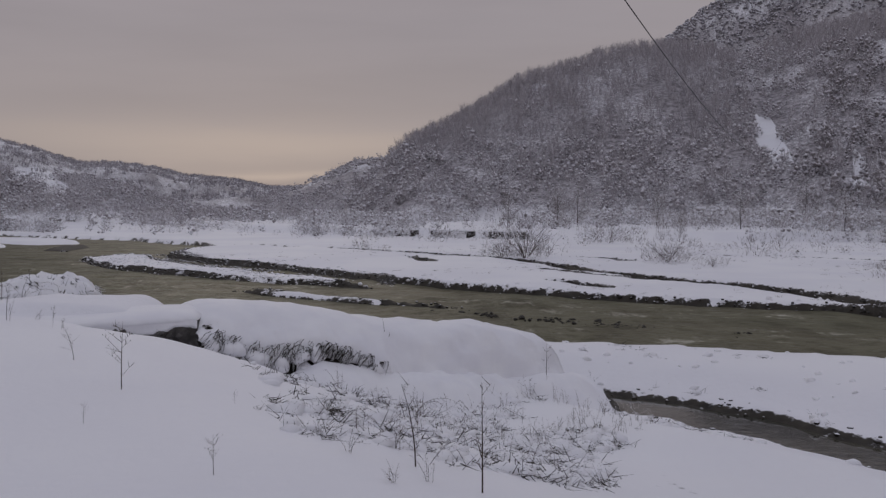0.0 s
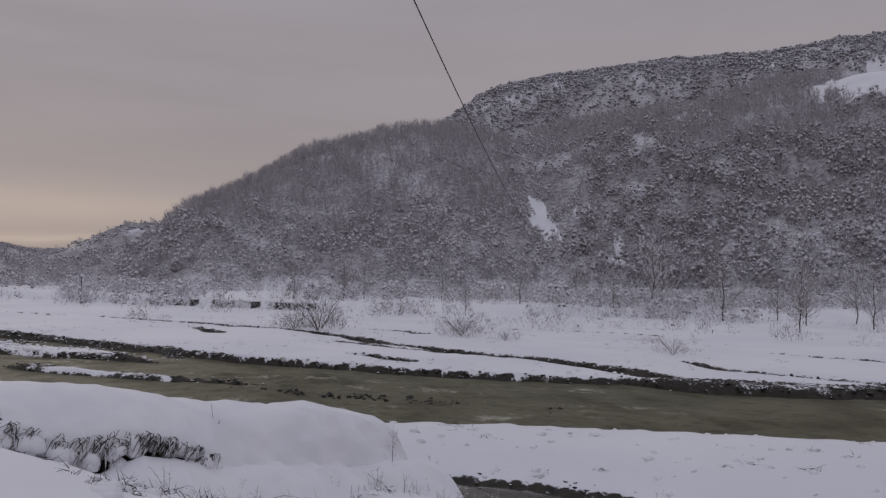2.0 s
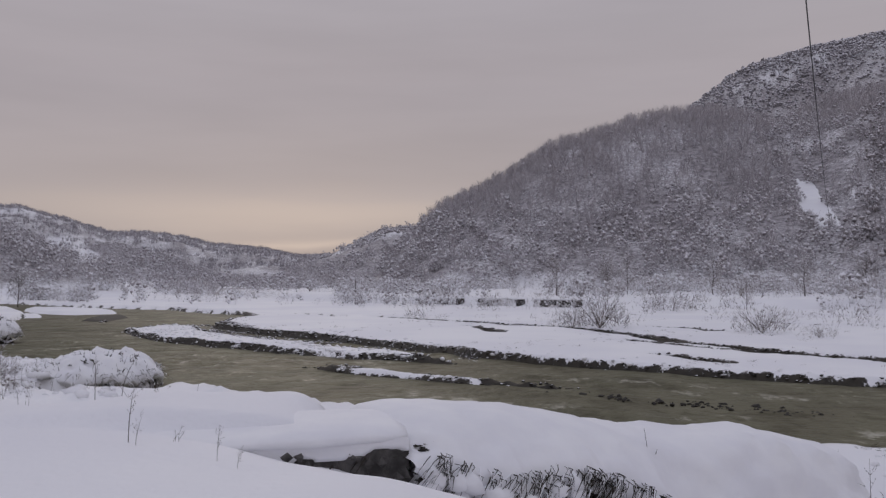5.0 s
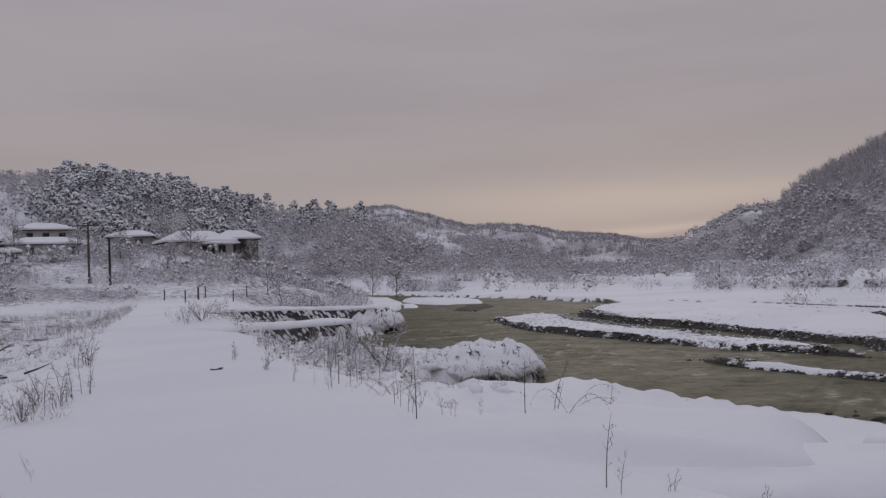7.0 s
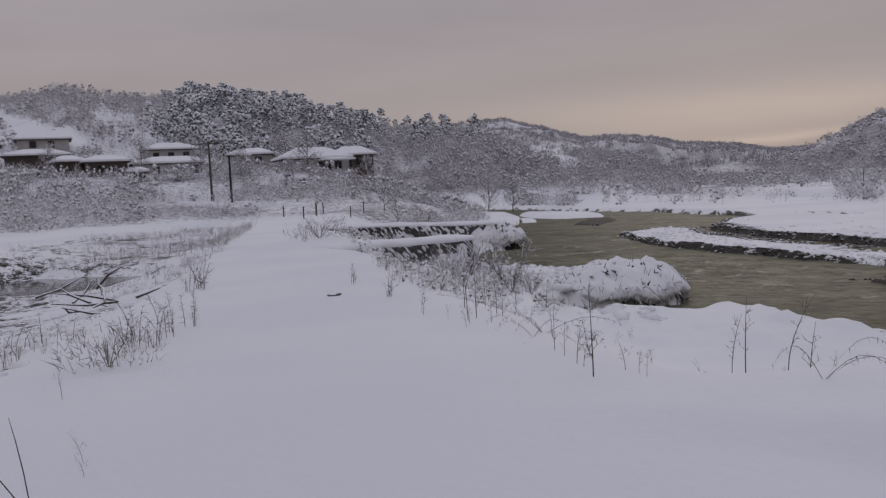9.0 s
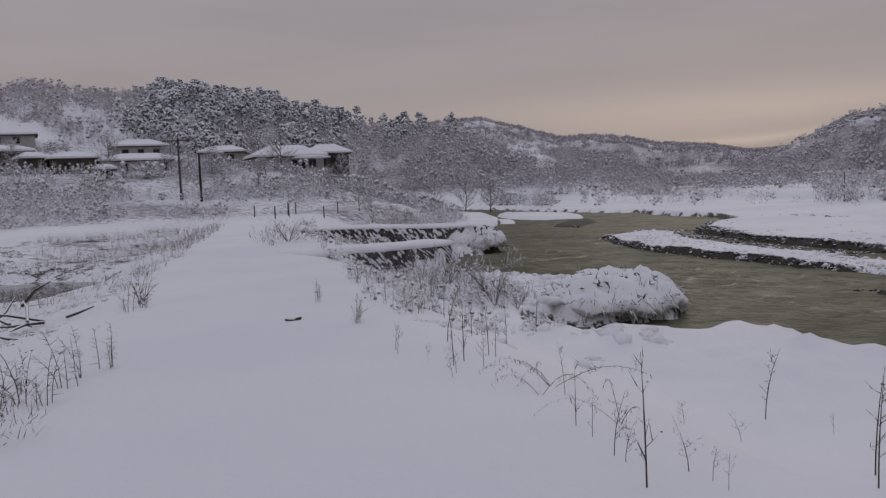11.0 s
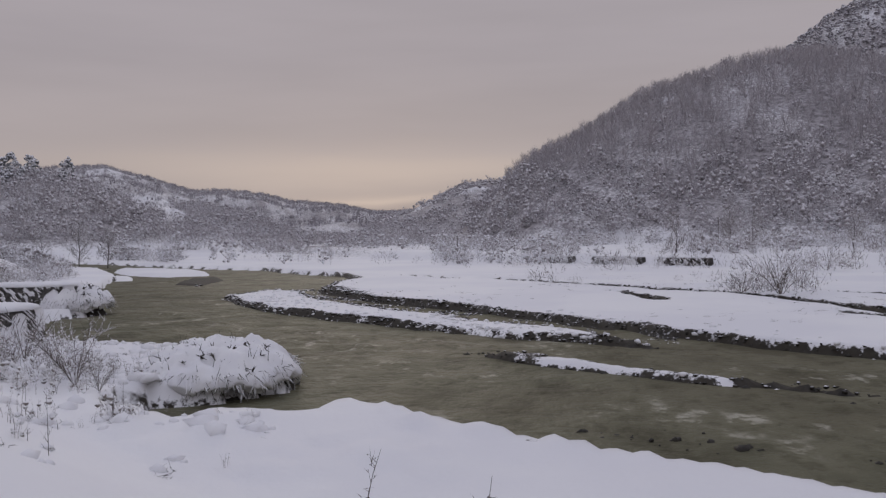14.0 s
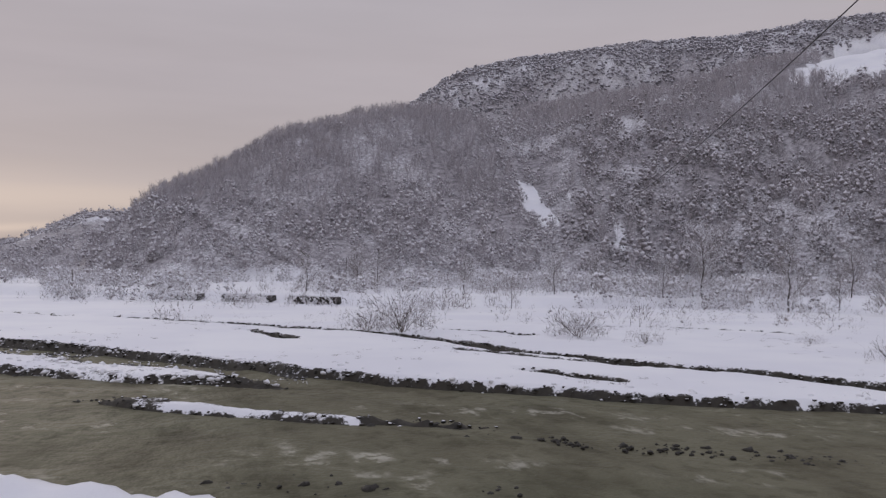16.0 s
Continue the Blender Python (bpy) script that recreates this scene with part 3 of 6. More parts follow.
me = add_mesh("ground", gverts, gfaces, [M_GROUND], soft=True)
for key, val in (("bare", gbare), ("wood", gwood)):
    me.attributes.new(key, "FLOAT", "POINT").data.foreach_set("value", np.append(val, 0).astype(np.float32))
ground = tagged(new("ground", me), "snow-covered river plain, dyke and wooded hills", "ground", kind="structure")


def flat_sheet(name, pts, z, mat):
    bm = bmesh.new()
    bm.faces.new([bm.verts.new((x, y, z)) for x, y in pts])
    bmesh.ops.triangulate(bm, faces=bm.faces[:])
    me = bpy.data.meshes.new(name)
    bm.to_mesh(me)
    bm.free()
    me.materials.append(mat)
    return new(name, me)


def rippled_water():
    """The river's surface, finely rippled where the walk looks down on it."""
    u, v = np.arange(-62, 42, 0.26), np.arange(-16, 22, 0.26)
    U, V = np.meshgrid(u, v, indexing="ij")
    x, y = 0.7 * U + 0.30 * V - 6, -0.71 * U + 0.95 * V + 34
    h = 0.035 * vnoise(x, y, 1.7, 81, 2) + 0.022 * vnoise(x, y, 0.6, 82, 2)
    fast = smooth((vnoise(x, y, 9, 83, 2) + 0.25) / 0.5)
    wild = 0 * x
    for px, py, size in RAPIDS:
        wild = np.maximum(wild, np.exp(-((x - px + 0.5 * (y - py)) / size) ** 2 - ((y - py + 0.4 * (x - px)) / (0.45 * size)) ** 2))
    h = h * (0.5 + 1.2 * fast + 1.3 * wild) + 0.05 * wild * vnoise(x, y, 0.9, 84, 2)
    h = h * smooth((21 - np.abs(V - 3)) / 3) * smooth((52 - np.abs(U + 10)) / 4)
    return np.stack([x, y, WATER + 0.012 + h], -1).reshape(-1, 3), grid_faces(len(u), len(v)), wild.ravel()


def grid_faces(n, m):
    i, j = np.meshgrid(np.arange(n - 1), np.arange(m - 1), indexing="ij")
    return np.stack([i * m + j, i * m + j + 1, (i + 1) * m + j + 1, (i + 1) * m + j], -1).reshape(-1, 4)[:, ::-1]


water = tagged(flat_sheet("water", [(-140, 100), (-20, 20), (0, 6), (60, -14), (300, -85), (300, 0), (40, 90), (-20, 130), (-140, 175)], WATER - 0.045, M_WATER),
               "silty olive-brown river water, fast and rippled", "river", kind="structure")
wv, wf, wild = rippled_water()
ripples = new("ripples", add_mesh("ripples", wv, wf, [M_WATER], soft=True))
ripples.data.attributes.new("rapid", "FLOAT", "POINT").data.foreach_set("value", wild.astype(np.float32))
ripples.parent = water
pond_water = tagged(flat_sheet("pond_water", [(-47, 22), (-30, 22), (-30, 37), (-47, 37)], -1.78, M_STILL), "still shallow pond beside the dyke", "pond", kind="structure")
backwater = tagged(flat_sheet("backwater", [(2.2, 17.4), (4.6, 16.8), (6.4, 15.4), (8.2, 12.8), (11, 8.5), (9, 6.5), (5.5, 11), (2.4, 14.6)], -2.04, M_STILL), "still dark backwater under the bank", "backwater", kind="structure")


# ---- woods on the hills ----
def twig_cone(a, b, w):
    """A three-sided tapering twig from a to b."""
    a, b = np.array(a, float), np.array(b, float)
    d = b - a
    d /= np.linalg.norm(d) + 1e-9
    s = np.cross(d, (0.3, 0.5, 0.8))
    s /= np.linalg.norm(s) + 1e-9
    q = np.cross(d, s)
    v = [a + w * (math.cos(k * 2.094) * s + math.sin(k * 2.094) * q) for k in range(3)] + [b]
    return np.array(v), np.array([(0, 1, 3), (1, 2, 3), (2, 0, 3)])


def gather(pieces):
    vs, fs, n = [], [], 0
    for v, f in pieces:
        vs.append(v), fs.append(f + n)
        n += len(v)
    return np.vstack(vs), np.vstack(fs)


def clod(c, s, rng):
    """A small uneven lump with four faces."""
    v = np.array([(-1, -0.7, -0.4), (1, -0.6, -0.3), (0.1, 1, -0.4), (0, 0, 0.7)]) * s * rng.uniform(0.6, 1.3, (4, 3))
    a = rng.uniform(0, 6.3)
    R = np.array([(math.cos(a), -math.sin(a), 0), (math.sin(a), math.cos(a), 0), (0, 0, 1)])
    return v @ R.T + c, np.array([(0, 1, 3), (1, 2, 3), (2, 0, 3)])


def flat_twig(a, b, w):
    """A far twig: one sliver."""
    a, b = np.array(a, float), np.array(b, float)
    s = np.cross(b - a, (0.7, 0.3, 0.2))
    s *= w / (np.linalg.norm(s) + 1e-9)
    return np.array([a - s, a + s, b]), np.array([(0, 1, 2)])


def bare_tree(seed, h=1.0, spread=0.34, twigs=34, lumps=3):
    rng = np.random.default_rng(seed)
    out = [twig_cone((0, 0, -0.08), (rng.normal(0, 0.03), rng.normal(0, 0.03), h), 0.010)]
    for _ in range(twigs):
        z0 = rng.uniform(0.08, 0.8) * h
        a, l = rng.uniform(0, 6.283), rng.uniform(0.3, 1.0) * spread * (1.1 - 0.5 * z0)
        tip = (math.cos(a) * l, math.sin(a) * l, min(h * 1.02, z0 + rng.uniform(0.10, 0.36) * h))
        k = rng.uniform(0.1, 0.5)
        out.append(flat_twig((math.cos(a) * l * k, math.sin(a) * l * k, z0), tip, rng.uniform(0.007, 0.016)))
    for _ in range(lumps):
        a, l = rng.uniform(0, 6.283), rng.uniform(0.1, 0.9) * spread
        out.append(clod((math.cos(a) * l, math.sin(a) * l, rng.uniform(0.05, 0.6) * h), rng.uniform(0.02, 0.05), rng))
    return gather(out)


def fuzz_bush(seed, h=1.0, spread=0.6, twigs=46):
    """A rounded low bush of fine frosted twigs."""
    rng = np.random.default_rng(seed)
    out = []
    for _ in range(twigs):
        a, l, z = rng.uniform(0, 6.283), math.sqrt(rng.uniform(0, 1)) * spread, rng.uniform(0.0, 0.75)
        l *= math.sqrt(max(0.05, 1 - z * z))
        p = np.array((math.cos(a) * l, math.sin(a) * l, z * h))
        q = p + np.array((math.cos(a) * 0.12, math.sin(a) * 0.12, 0.2)) + rng.normal(0, 0.09, 3)
        out.append(flat_twig(p, q, rng.uniform(0.008, 0.018)))
    for _ in range(5):
        a, l = rng.uniform(0, 6.283), rng.uniform(0.1, 0.8) * spread
        out.append(clod((math.cos(a) * l, math.sin(a) * l, rng.uniform(0.15, 0.6) * h), rng.uniform(0.06, 0.12), rng))
    return gather(out)


def puff(c, s, rng):
    """A rounded clump with eight faces, flatter than wide."""
    v = np.array([(1, 0, 0), (0, 1, 0), (-1, 0, 0), (0, -1, 0), (0, 0, 0.95), (0, 0, -0.9)]) * s * rng.uniform(0.65, 1.3, (6, 3))
    v[:, :2] += rng.normal(0, 0.15 * s, (6, 2))
    a = rng.uniform(0, 6.283)
    R = np.array([(math.cos(a), -math.sin(a), 0), (math.sin(a), math.cos(a), 0), (0, 0, 1)])
    return v @ R.T + c, np.array([(0, 1, 4), (1, 2, 4), (2, 3, 4), (3, 0, 4), (1, 0, 5), (2, 1, 5), (3, 2, 5), (0, 3, 5)])


def laden_bush(seed, puffs=8, twigs=36, spread=0.55):
    """A shrub whose drooping boughs carry pads of snow, with bare twigs between."""
    rng = np.random.default_rng(seed)
    out = []
    for _ in range(puffs):
        a, z = rng.uniform(0, 6.283), rng.uniform(0.05, 0.85)
        l = spread * math.sqrt(rng.uniform(0.05, 1)) * math.sqrt(1 - 0.8 * z * z)
        out.append(puff((math.cos(a) * l, math.sin(a) * l, z), rng.uniform(0.06, 0.16), rng))
    for _ in range(twigs):
        a, l = rng.uniform(0, 6.283), rng.uniform(0.2, 1.0) * spread
        z1 = rng.uniform(0.4, 1.1) * math.sqrt(max(0.15, 1 - 0.7 * (l / spread) ** 2))
        k = rng.uniform(0.2, 0.7)
        out.append(flat_twig((k * l * math.cos(a), k * l * math.sin(a), k * z1 * 0.8), (1.15 * l * math.cos(a + 0.3), 1.15 * l * math.sin(a + 0.3), z1), rng.uniform(0.006, 0.014)))
    return gather(out)


def dot_bush(seed):
    """A small far bush: three clumps."""
    rng = np.random.default_rng(seed)
    return gather([puff((rng.normal(0, 0.25), rng.normal(0, 0.25), rng.uniform(0.15, 0.6)), rng.uniform(0.2, 0.42), rng) for _ in range(2)])


def pine(seed, spread=0.36):
    """A broad pine: whorls of boughs with pads of needles and snow."""
    rng = np.random.default_rng(seed)
    out = [twig_cone((0, 0, -0.08), (0, 0, 1.0), 0.022)]
    for k in range(46):
        z = 0.15 + 0.83 * math.sqrt(rng.uniform(0, 1))
        l = spread * (1.05 - 0.85 * z ** 2) * rng.uniform(0.3, 1.1)
        a = rng.uniform(0, 6.283)
        out.append(puff((math.cos(a) * l, math.sin(a) * l, z - 0.12 * l), rng.uniform(0.04, 0.09), rng))
    return gather(out)


def far_tuft(seed):
    """A distant treetop: a few slivers and lumps."""
    rng = np.random.default_rng(seed)
    out = []
    for _ in range(10):
        a, l = rng.uniform(0, 6.283), rng.uniform(0.1, 0.6)
        out.append(flat_twig((math.cos(a) * l, math.sin(a) * l, rng.uniform(0, 0.5)), (math.cos(a) * l * 1.2, math.sin(a) * l * 1.2, rng.uniform(0.6, 1.05)), rng.uniform(0.03, 0.06)))
    for _ in range(3):
        a, l = rng.uniform(0, 6.283), rng.uniform(0.1, 0.5)
        out.append(clod((math.cos(a) * l, math.sin(a) * l, rng.uniform(0.2, 0.6)), rng.uniform(0.12, 0.25), rng))
    return gather(out)


def scatter(name, kinds, places, sizes, mat, label, category, rng, soft=False):
    """Many plants joined into one object."""
    vs, fs, n = [], [], 0
    x, y = places[:, 0], places[:, 1]
    z = land(x, y)[0]
    for k in range(len(places)):
        v, f = kinds[int(rng.integers(len(kinds)))]
        a, s = rng.uniform(0, 6.283), sizes[k]
        c, q = math.cos(a) * s * rng.uniform(0.8, 1.2), math.sin(a) * s
        w = np.empty_like(v)
        w[:, 0], w[:, 1], w[:, 2] = v[:, 0] * c - v[:, 1] * q + x[k], v[:, 0] * q + v[:, 1] * c + y[k], v[:, 2] * s + z[k]
        vs.append(w), fs.append(f + n)
        n += len(v)
    return tagged(new(name, add_mesh(name, np.vstack(vs), np.vstack(fs), [mat], soft=soft)), label, category, kind="stuff")


def polar_places(n, az, r, rng):
    """Random places in a sector round the walk, even over the ground."""
    a = np.radians(rng.uniform(az[0], az[1], n))
    q = np.sqrt(rng.uniform(r[0] ** 2, r[1] ** 2, n))
    return np.stack([C0[0] + q * np.sin(a), C0[1] + q * np.cos(a)], -1), np.degrees(a), q


def seen_from_walk(p):
    """Angle up and sideways of ground places from the middle of the walk."""
    z = land(p[:, 0], p[:, 1])[0]
    rx, ry = p[:, 0] - C0[0], p[:, 1] - C0[1]
    return np.degrees(np.arctan2(rx, ry)), np.degrees(np.arctan2(z - 1.65, np.hypot(rx, ry)))


def az_of(p):
    return np.degrees(np.arctan2(p[:, 0] - C0[0], p[:, 1] - C0[1]))


rng = np.random.default_rng(11)
TREES = [bare_tree(s) for s in range(6)]
LADEN = [laden_bush(s + 20) for s in range(7)]
DOTS = [dot_bush(s) for s in range(5)]
FUZZ = [fuzz_bush(s + 60) for s in range(5)]
PINES = [pine(s + 40) for s in range(6)]

# the wooded slopes over the far bank: leafless woods above, laden scrub below and in the ravine, darker thickets on the spur
p, az, q = polar_places(15000, (-5.6, 48), (160, 425), rng)
a2, e2 = seen_from_walk(p)
up, which = hills(p[:, 0], p[:, 1], True)
keep = ~clearing(a2, e2) & (up > 1.0) & (((which == FRONT) & (q < np.interp(a2, [0, 20], [312, 345]))) | (which == SPURR))
wooded = np.where(which == FRONT, 0.12 + 0.80 * smooth((e2 - 2.4 - 1.5 * smooth((a2 - 8) / 8)) / 2.5), 0.22 + 0.6 * smooth((e2 - 8.6 + 1.5 * vnoise(p[:, 0], p[:, 1], 30, 78, 2)) / 1.5))
wooded = wooded * (1 - 0.85 * np.exp(-((a2 - 21.6 + 0.3 * (e2 - 6)) / 1.5) ** 2))
draw = rng.uniform(0, 1, len(p))
tall = keep & (draw < wooded)
thin = keep & ~tall & (rng.uniform(0, 1, len(p)) < 0.62)
gloomy = (which == SPURR) & (a2 > 25 + 1.5 * vnoise(p[:, 0], p[:, 1], 18, 79, 2))
p1, p2, p3 = p[tall], p[thin & ~gloomy], p[thin & gloomy]
scatter("bare_woods", TREES, p1, rng.uniform(3.2, 6.6, len(p1)), M_RIDGE, "leafless frosted trees covering the hillside, paled by painted haze", "woods", rng)
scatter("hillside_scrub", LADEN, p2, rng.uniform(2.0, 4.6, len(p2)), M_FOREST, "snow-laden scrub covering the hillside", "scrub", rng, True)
scatter("spur_thicket", LADEN, p3, rng.uniform(2.4, 5.4, len(p3)), M_THICKET, "dark snow-laden thicket on the spur", "scrub", rng, True)
p, az, q = polar_places(17000, (11, 48), (430, 640), rng)
a2, e2 = seen_from_walk(p)
p = p[(hills(p[:, 0], p[:, 1], True)[1] == BACK) & ~clearing(a2, e2)]
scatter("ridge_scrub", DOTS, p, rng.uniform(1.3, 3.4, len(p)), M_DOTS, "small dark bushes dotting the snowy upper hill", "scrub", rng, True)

HOUSES = [(-40.8, 141, 10.2, 8), (-38.2, 150, 6.4, 7), (-44.5, 150, 6.5, 7), (-49.5, 172, 8.8, 7), (-49.5, 147, 11.4, 6), (-57.0, 152, 8.8, 6), (-55.4, 146, 3.4, 5), (-53.3, 143, 5.8, 5),
          (-56.6, 178, 8.6, 7), (-60.2, 165, 7.0, 6)]


def clear_of_houses(p):
    far = np.ones(len(p), bool)
    for a, r, w, d in HOUSES:
        a = math.radians(a)
        for back in (0.0, 6.0):
            far &= np.hypot(p[:, 0] - C0[0] - (r - back) * math.sin(a), p[:, 1] - C0[1] - (r - back) * math.cos(a)) > 0.62 * w + 1.0
    return far


p, az, q = polar_places(7600, (-66, -14), (150, 330), rng)
p = p[clear_of_houses(p)]
z = land(p[:, 0], p[:, 1])[0]
dark = (vnoise(p[:, 0], p[:, 1], 30, 55, 2) > -0.25) & (np.abs(az_of(p) + 40) < 9.5 + 3 * vnoise(p[:, 0], p[:, 1], 20, 56, 2))
pick = rng.uniform(0, 1, len(p)) < 0.31 - 0.2 * smooth((az_of(p) + 41) / 4)
pa = p[dark & pick & (z > 5)]
open_snow = (az_of(p) < -46) & (vnoise(p[:, 0], p[:, 1] * 2.0, 16, 58, 2) > 0.22) & (z < 26)
pb = p[(~dark | ~pick) & (z > 1) & (rng.uniform(0, 1, len(p)) < 0.75) & ~open_snow & ~clearing(*seen_from_walk(p))]
scatter("evergreen_woods", PINES, pa, rng.uniform(3.5, 8.2, len(pa)), M_PINE, "dark evergreens bowed under fresh snow", "woods", rng, True)
scatter("hill_scrub", LADEN + FUZZ + TREES[:3], pb, rng.uniform(1.3, 4.0, len(pb)), M_FOREST, "snow-laden scrub on the village hill", "scrub", rng, True)
p, az, q = polar_places(3800, (-33, -1), (185, 480), rng)
up, which = hills(p[:, 0], p[:, 1], True)
keep = (outside(p[:, 0], p[:, 1], FAR_BANK + NEAR_BANK) > 8) & (which != FRONT) & (vnoise(p[:, 0], p[:, 1], 16, 94, 3) > -0.3) & ~clearing(*seen_from_walk(p))
keep &= ~((which == ROCK) & (up > 9) & (rng.uniform(0, 1, len(p)) < 0.75))
p = p[keep]
scatter("valley_scrub", LADEN + FUZZ + TREES[:3], p, rng.uniform(1.6, 4.6, len(p)), M_FOREST, "frosted scrub at the valley's end, paled by painted haze", "scrub", rng, True)
p, az, q = polar_places(4300, (-28, 48), (96, 184), rng)
keep = (vnoise(p[:, 0], p[:, 1], 13, 91, 3) > 0.22 - 0.15 * (np.abs(az_of(p) + 6) < 8) - 0.28 * smooth((az_of(p) - 20) / 6) - 0.36 * smooth((np.hypot(p[:, 0], p[:, 1]) - 105) / 40))
keep &= ~((np.abs(az_of(p) + 17.5) < 9.5) & (np.hypot(p[:, 0] - C0[0], p[:, 1] - C0[1]) < 172) & (rng.uniform(0, 1, len(p)) < 0.85))
p = p[keep]
p = p[outside(p[:, 0], p[:, 1], FAR_BANK + NEAR_BANK) > 6]
scatter("plain_brush", FUZZ + LADEN[:3] + TREES[:2], p, rng.uniform(0.9, 3.0, len(p)), M_BELT, "frosted brush along the foot of the hill", "brush", rng, True)
p, az, q = polar_places(6500, (-66, -24), (84, 156), rng)
p = p[clear_of_houses(p) & (along(p[:, 0], p[:, 1], PATH)[0] > 5) & (outside(p[:, 0], p[:, 1], FAR_BANK + NEAR_BANK) > 4)]
p = p[vnoise(p[:, 0], p[:, 1], 7, 93, 3) > -0.12 * smooth((p[:, 1] - 90) / 30)]
scatter("field_brush", FUZZ + LADEN[:2] + TREES[:1], p, rng.uniform(0.5, 1.8, len(p)) * (1 + 0.7 * smooth((np.hypot(p[:, 0], p[:, 1]) - 112) / 20)), M_BELT, "frosted brush and saplings before the village", "brush", rng, True)
p, az, q = polar_places(2600, (-10, -1), (360, 490), rng)
up, which = hills(p[:, 0], p[:, 1], True)
p = p[(which == ROCK) & (up > 9) & (vnoise(p[:, 0], p[:, 1], 9, 95, 3) > 0.0)]
scatter("crag_rocks", DOTS + FUZZ[:2], p, rng.uniform(0.8, 2.6, len(p)), M_THICKET, "dark rocks and stunted bushes on the snowy crag", "rocks", rng)
gardens = []
for a, r, w, d in HOUSES:
    a = math.radians(a) + rng.uniform(-0.55, 0.55, 16) * (w + 3) / r
    q = r - 4.5 - rng.uniform(0, 5, 16)
    gardens.append(np.stack([C0[0] + q * np.sin(a), C0[1] + q * np.cos(a)], -1))
p = np.vstack(gardens)
scatter("garden_brush", LADEN + TREES[:1], p, rng.uniform(1.0, 2.3, len(p)), M_BELT, "snowy garden bushes before the village houses", "bushes", rng, True)
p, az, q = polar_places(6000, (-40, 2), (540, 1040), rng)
scatter("distant_woods", [far_tuft(s + 80) for s in range(6)], p, rng.uniform(2.5, 5.0, len(p)), M_HAZE, "leafless woods on the far ridges, air haze put into their colour", "woods", rng)


# ---- building blocks for things ----
def part(name, mesh, parent=None, label=""):
    """A mesh object under a thing or part."""
    ob = new(name, mesh)
    if parent is not None:
        ob.parent = parent
    return tagged(ob, label)


def tube(points, radii, sides=4):
    """A bent tapering stem through points."""
    points = np.array(points, float)
    vs, fs = [], []
    for k, (p, r) in enumerate(zip(points, radii)):
        d = points[min(k + 1, len(points) - 1)] - points[max(k - 1, 0)]
        d /= np.linalg.norm(d) + 1e-9
        s = np.cross(d, (0.31, 0.52, 0.23))
        s /= np.linalg.norm(s) + 1e-9
        q = np.cross(d, s)
        for j in range(sides):
            a = 2 * math.pi * j / sides
            vs.append(p + r * (math.cos(a) * s + math.sin(a) * q))
    for k in range(len(points) - 1):
        for j in range(sides):
            a, b = k * sides + j, k * sides + (j + 1) % sides
            fs += [(a, b, b + sides), (a, b + sides, a + sides)]
    return np.array(vs), np.array(fs)


def box_mesh(name, w, d, h, mats, edge=0.02):
    """A block with softened edges, standing on z = 0."""
    bm = bmesh.new()
    bmesh.ops.create_cube(bm, size=1.0, matrix=Matrix.Translation((0, 0, h / 2)) @ Matrix.Diagonal((w, d, h, 1)))
    if edge:
        bmesh.ops.bevel(bm, geom=bm.edges[:], offset=edge, segments=2, affect="EDGES")
    me = bpy.data.meshes.new(name)
    bm.to_mesh(me)
    bm.free()
    for m in mats:
        me.materials.append(m)
    return me


def ground_at(x, y):
    return float(land(np.array([x]), np.array([y]))[0][0])


def lump_mesh(name, seed, mat, rough=0.3, squash=0.65):
    """A rounded uneven stone or clod about 1 m across."""
    bm = bmesh.new()
    bmesh.ops.create_icosphere(bm, subdivisions=2, radius=0.5)
    for v in bm.verts:
        v.co *= 1 + rough * noise.noise(v.co * 2.2 + Vector((seed * 3.1, 0, 0)))
        v.co.z *= squash
    me = bpy.data.meshes.new(name)
    bm.to_mesh(me)
    bm.free()
    me.materials.append(mat)
    me.polygons.foreach_set("use_smooth", [True] * len(me.polygons))
    return me


M_EARTH = make_simple("dark_earth", (0.022, 0.020, 0.018), (0.065, 0.058, 0.05), 3.0, 0.95, None, 0.6)
M_REVET = make_simple("stone_revetment", (0.05, 0.047, 0.045), (0.15, 0.142, 0.135), 5.0, 0.95, None, 0.6)
M_CONCRETE = make_simple("wet_concrete", (0.085, 0.08, 0.07), (0.16, 0.15, 0.135), 4.0, 0.8, None, 0.4)
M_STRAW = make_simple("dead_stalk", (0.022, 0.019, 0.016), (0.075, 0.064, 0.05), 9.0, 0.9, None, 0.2)


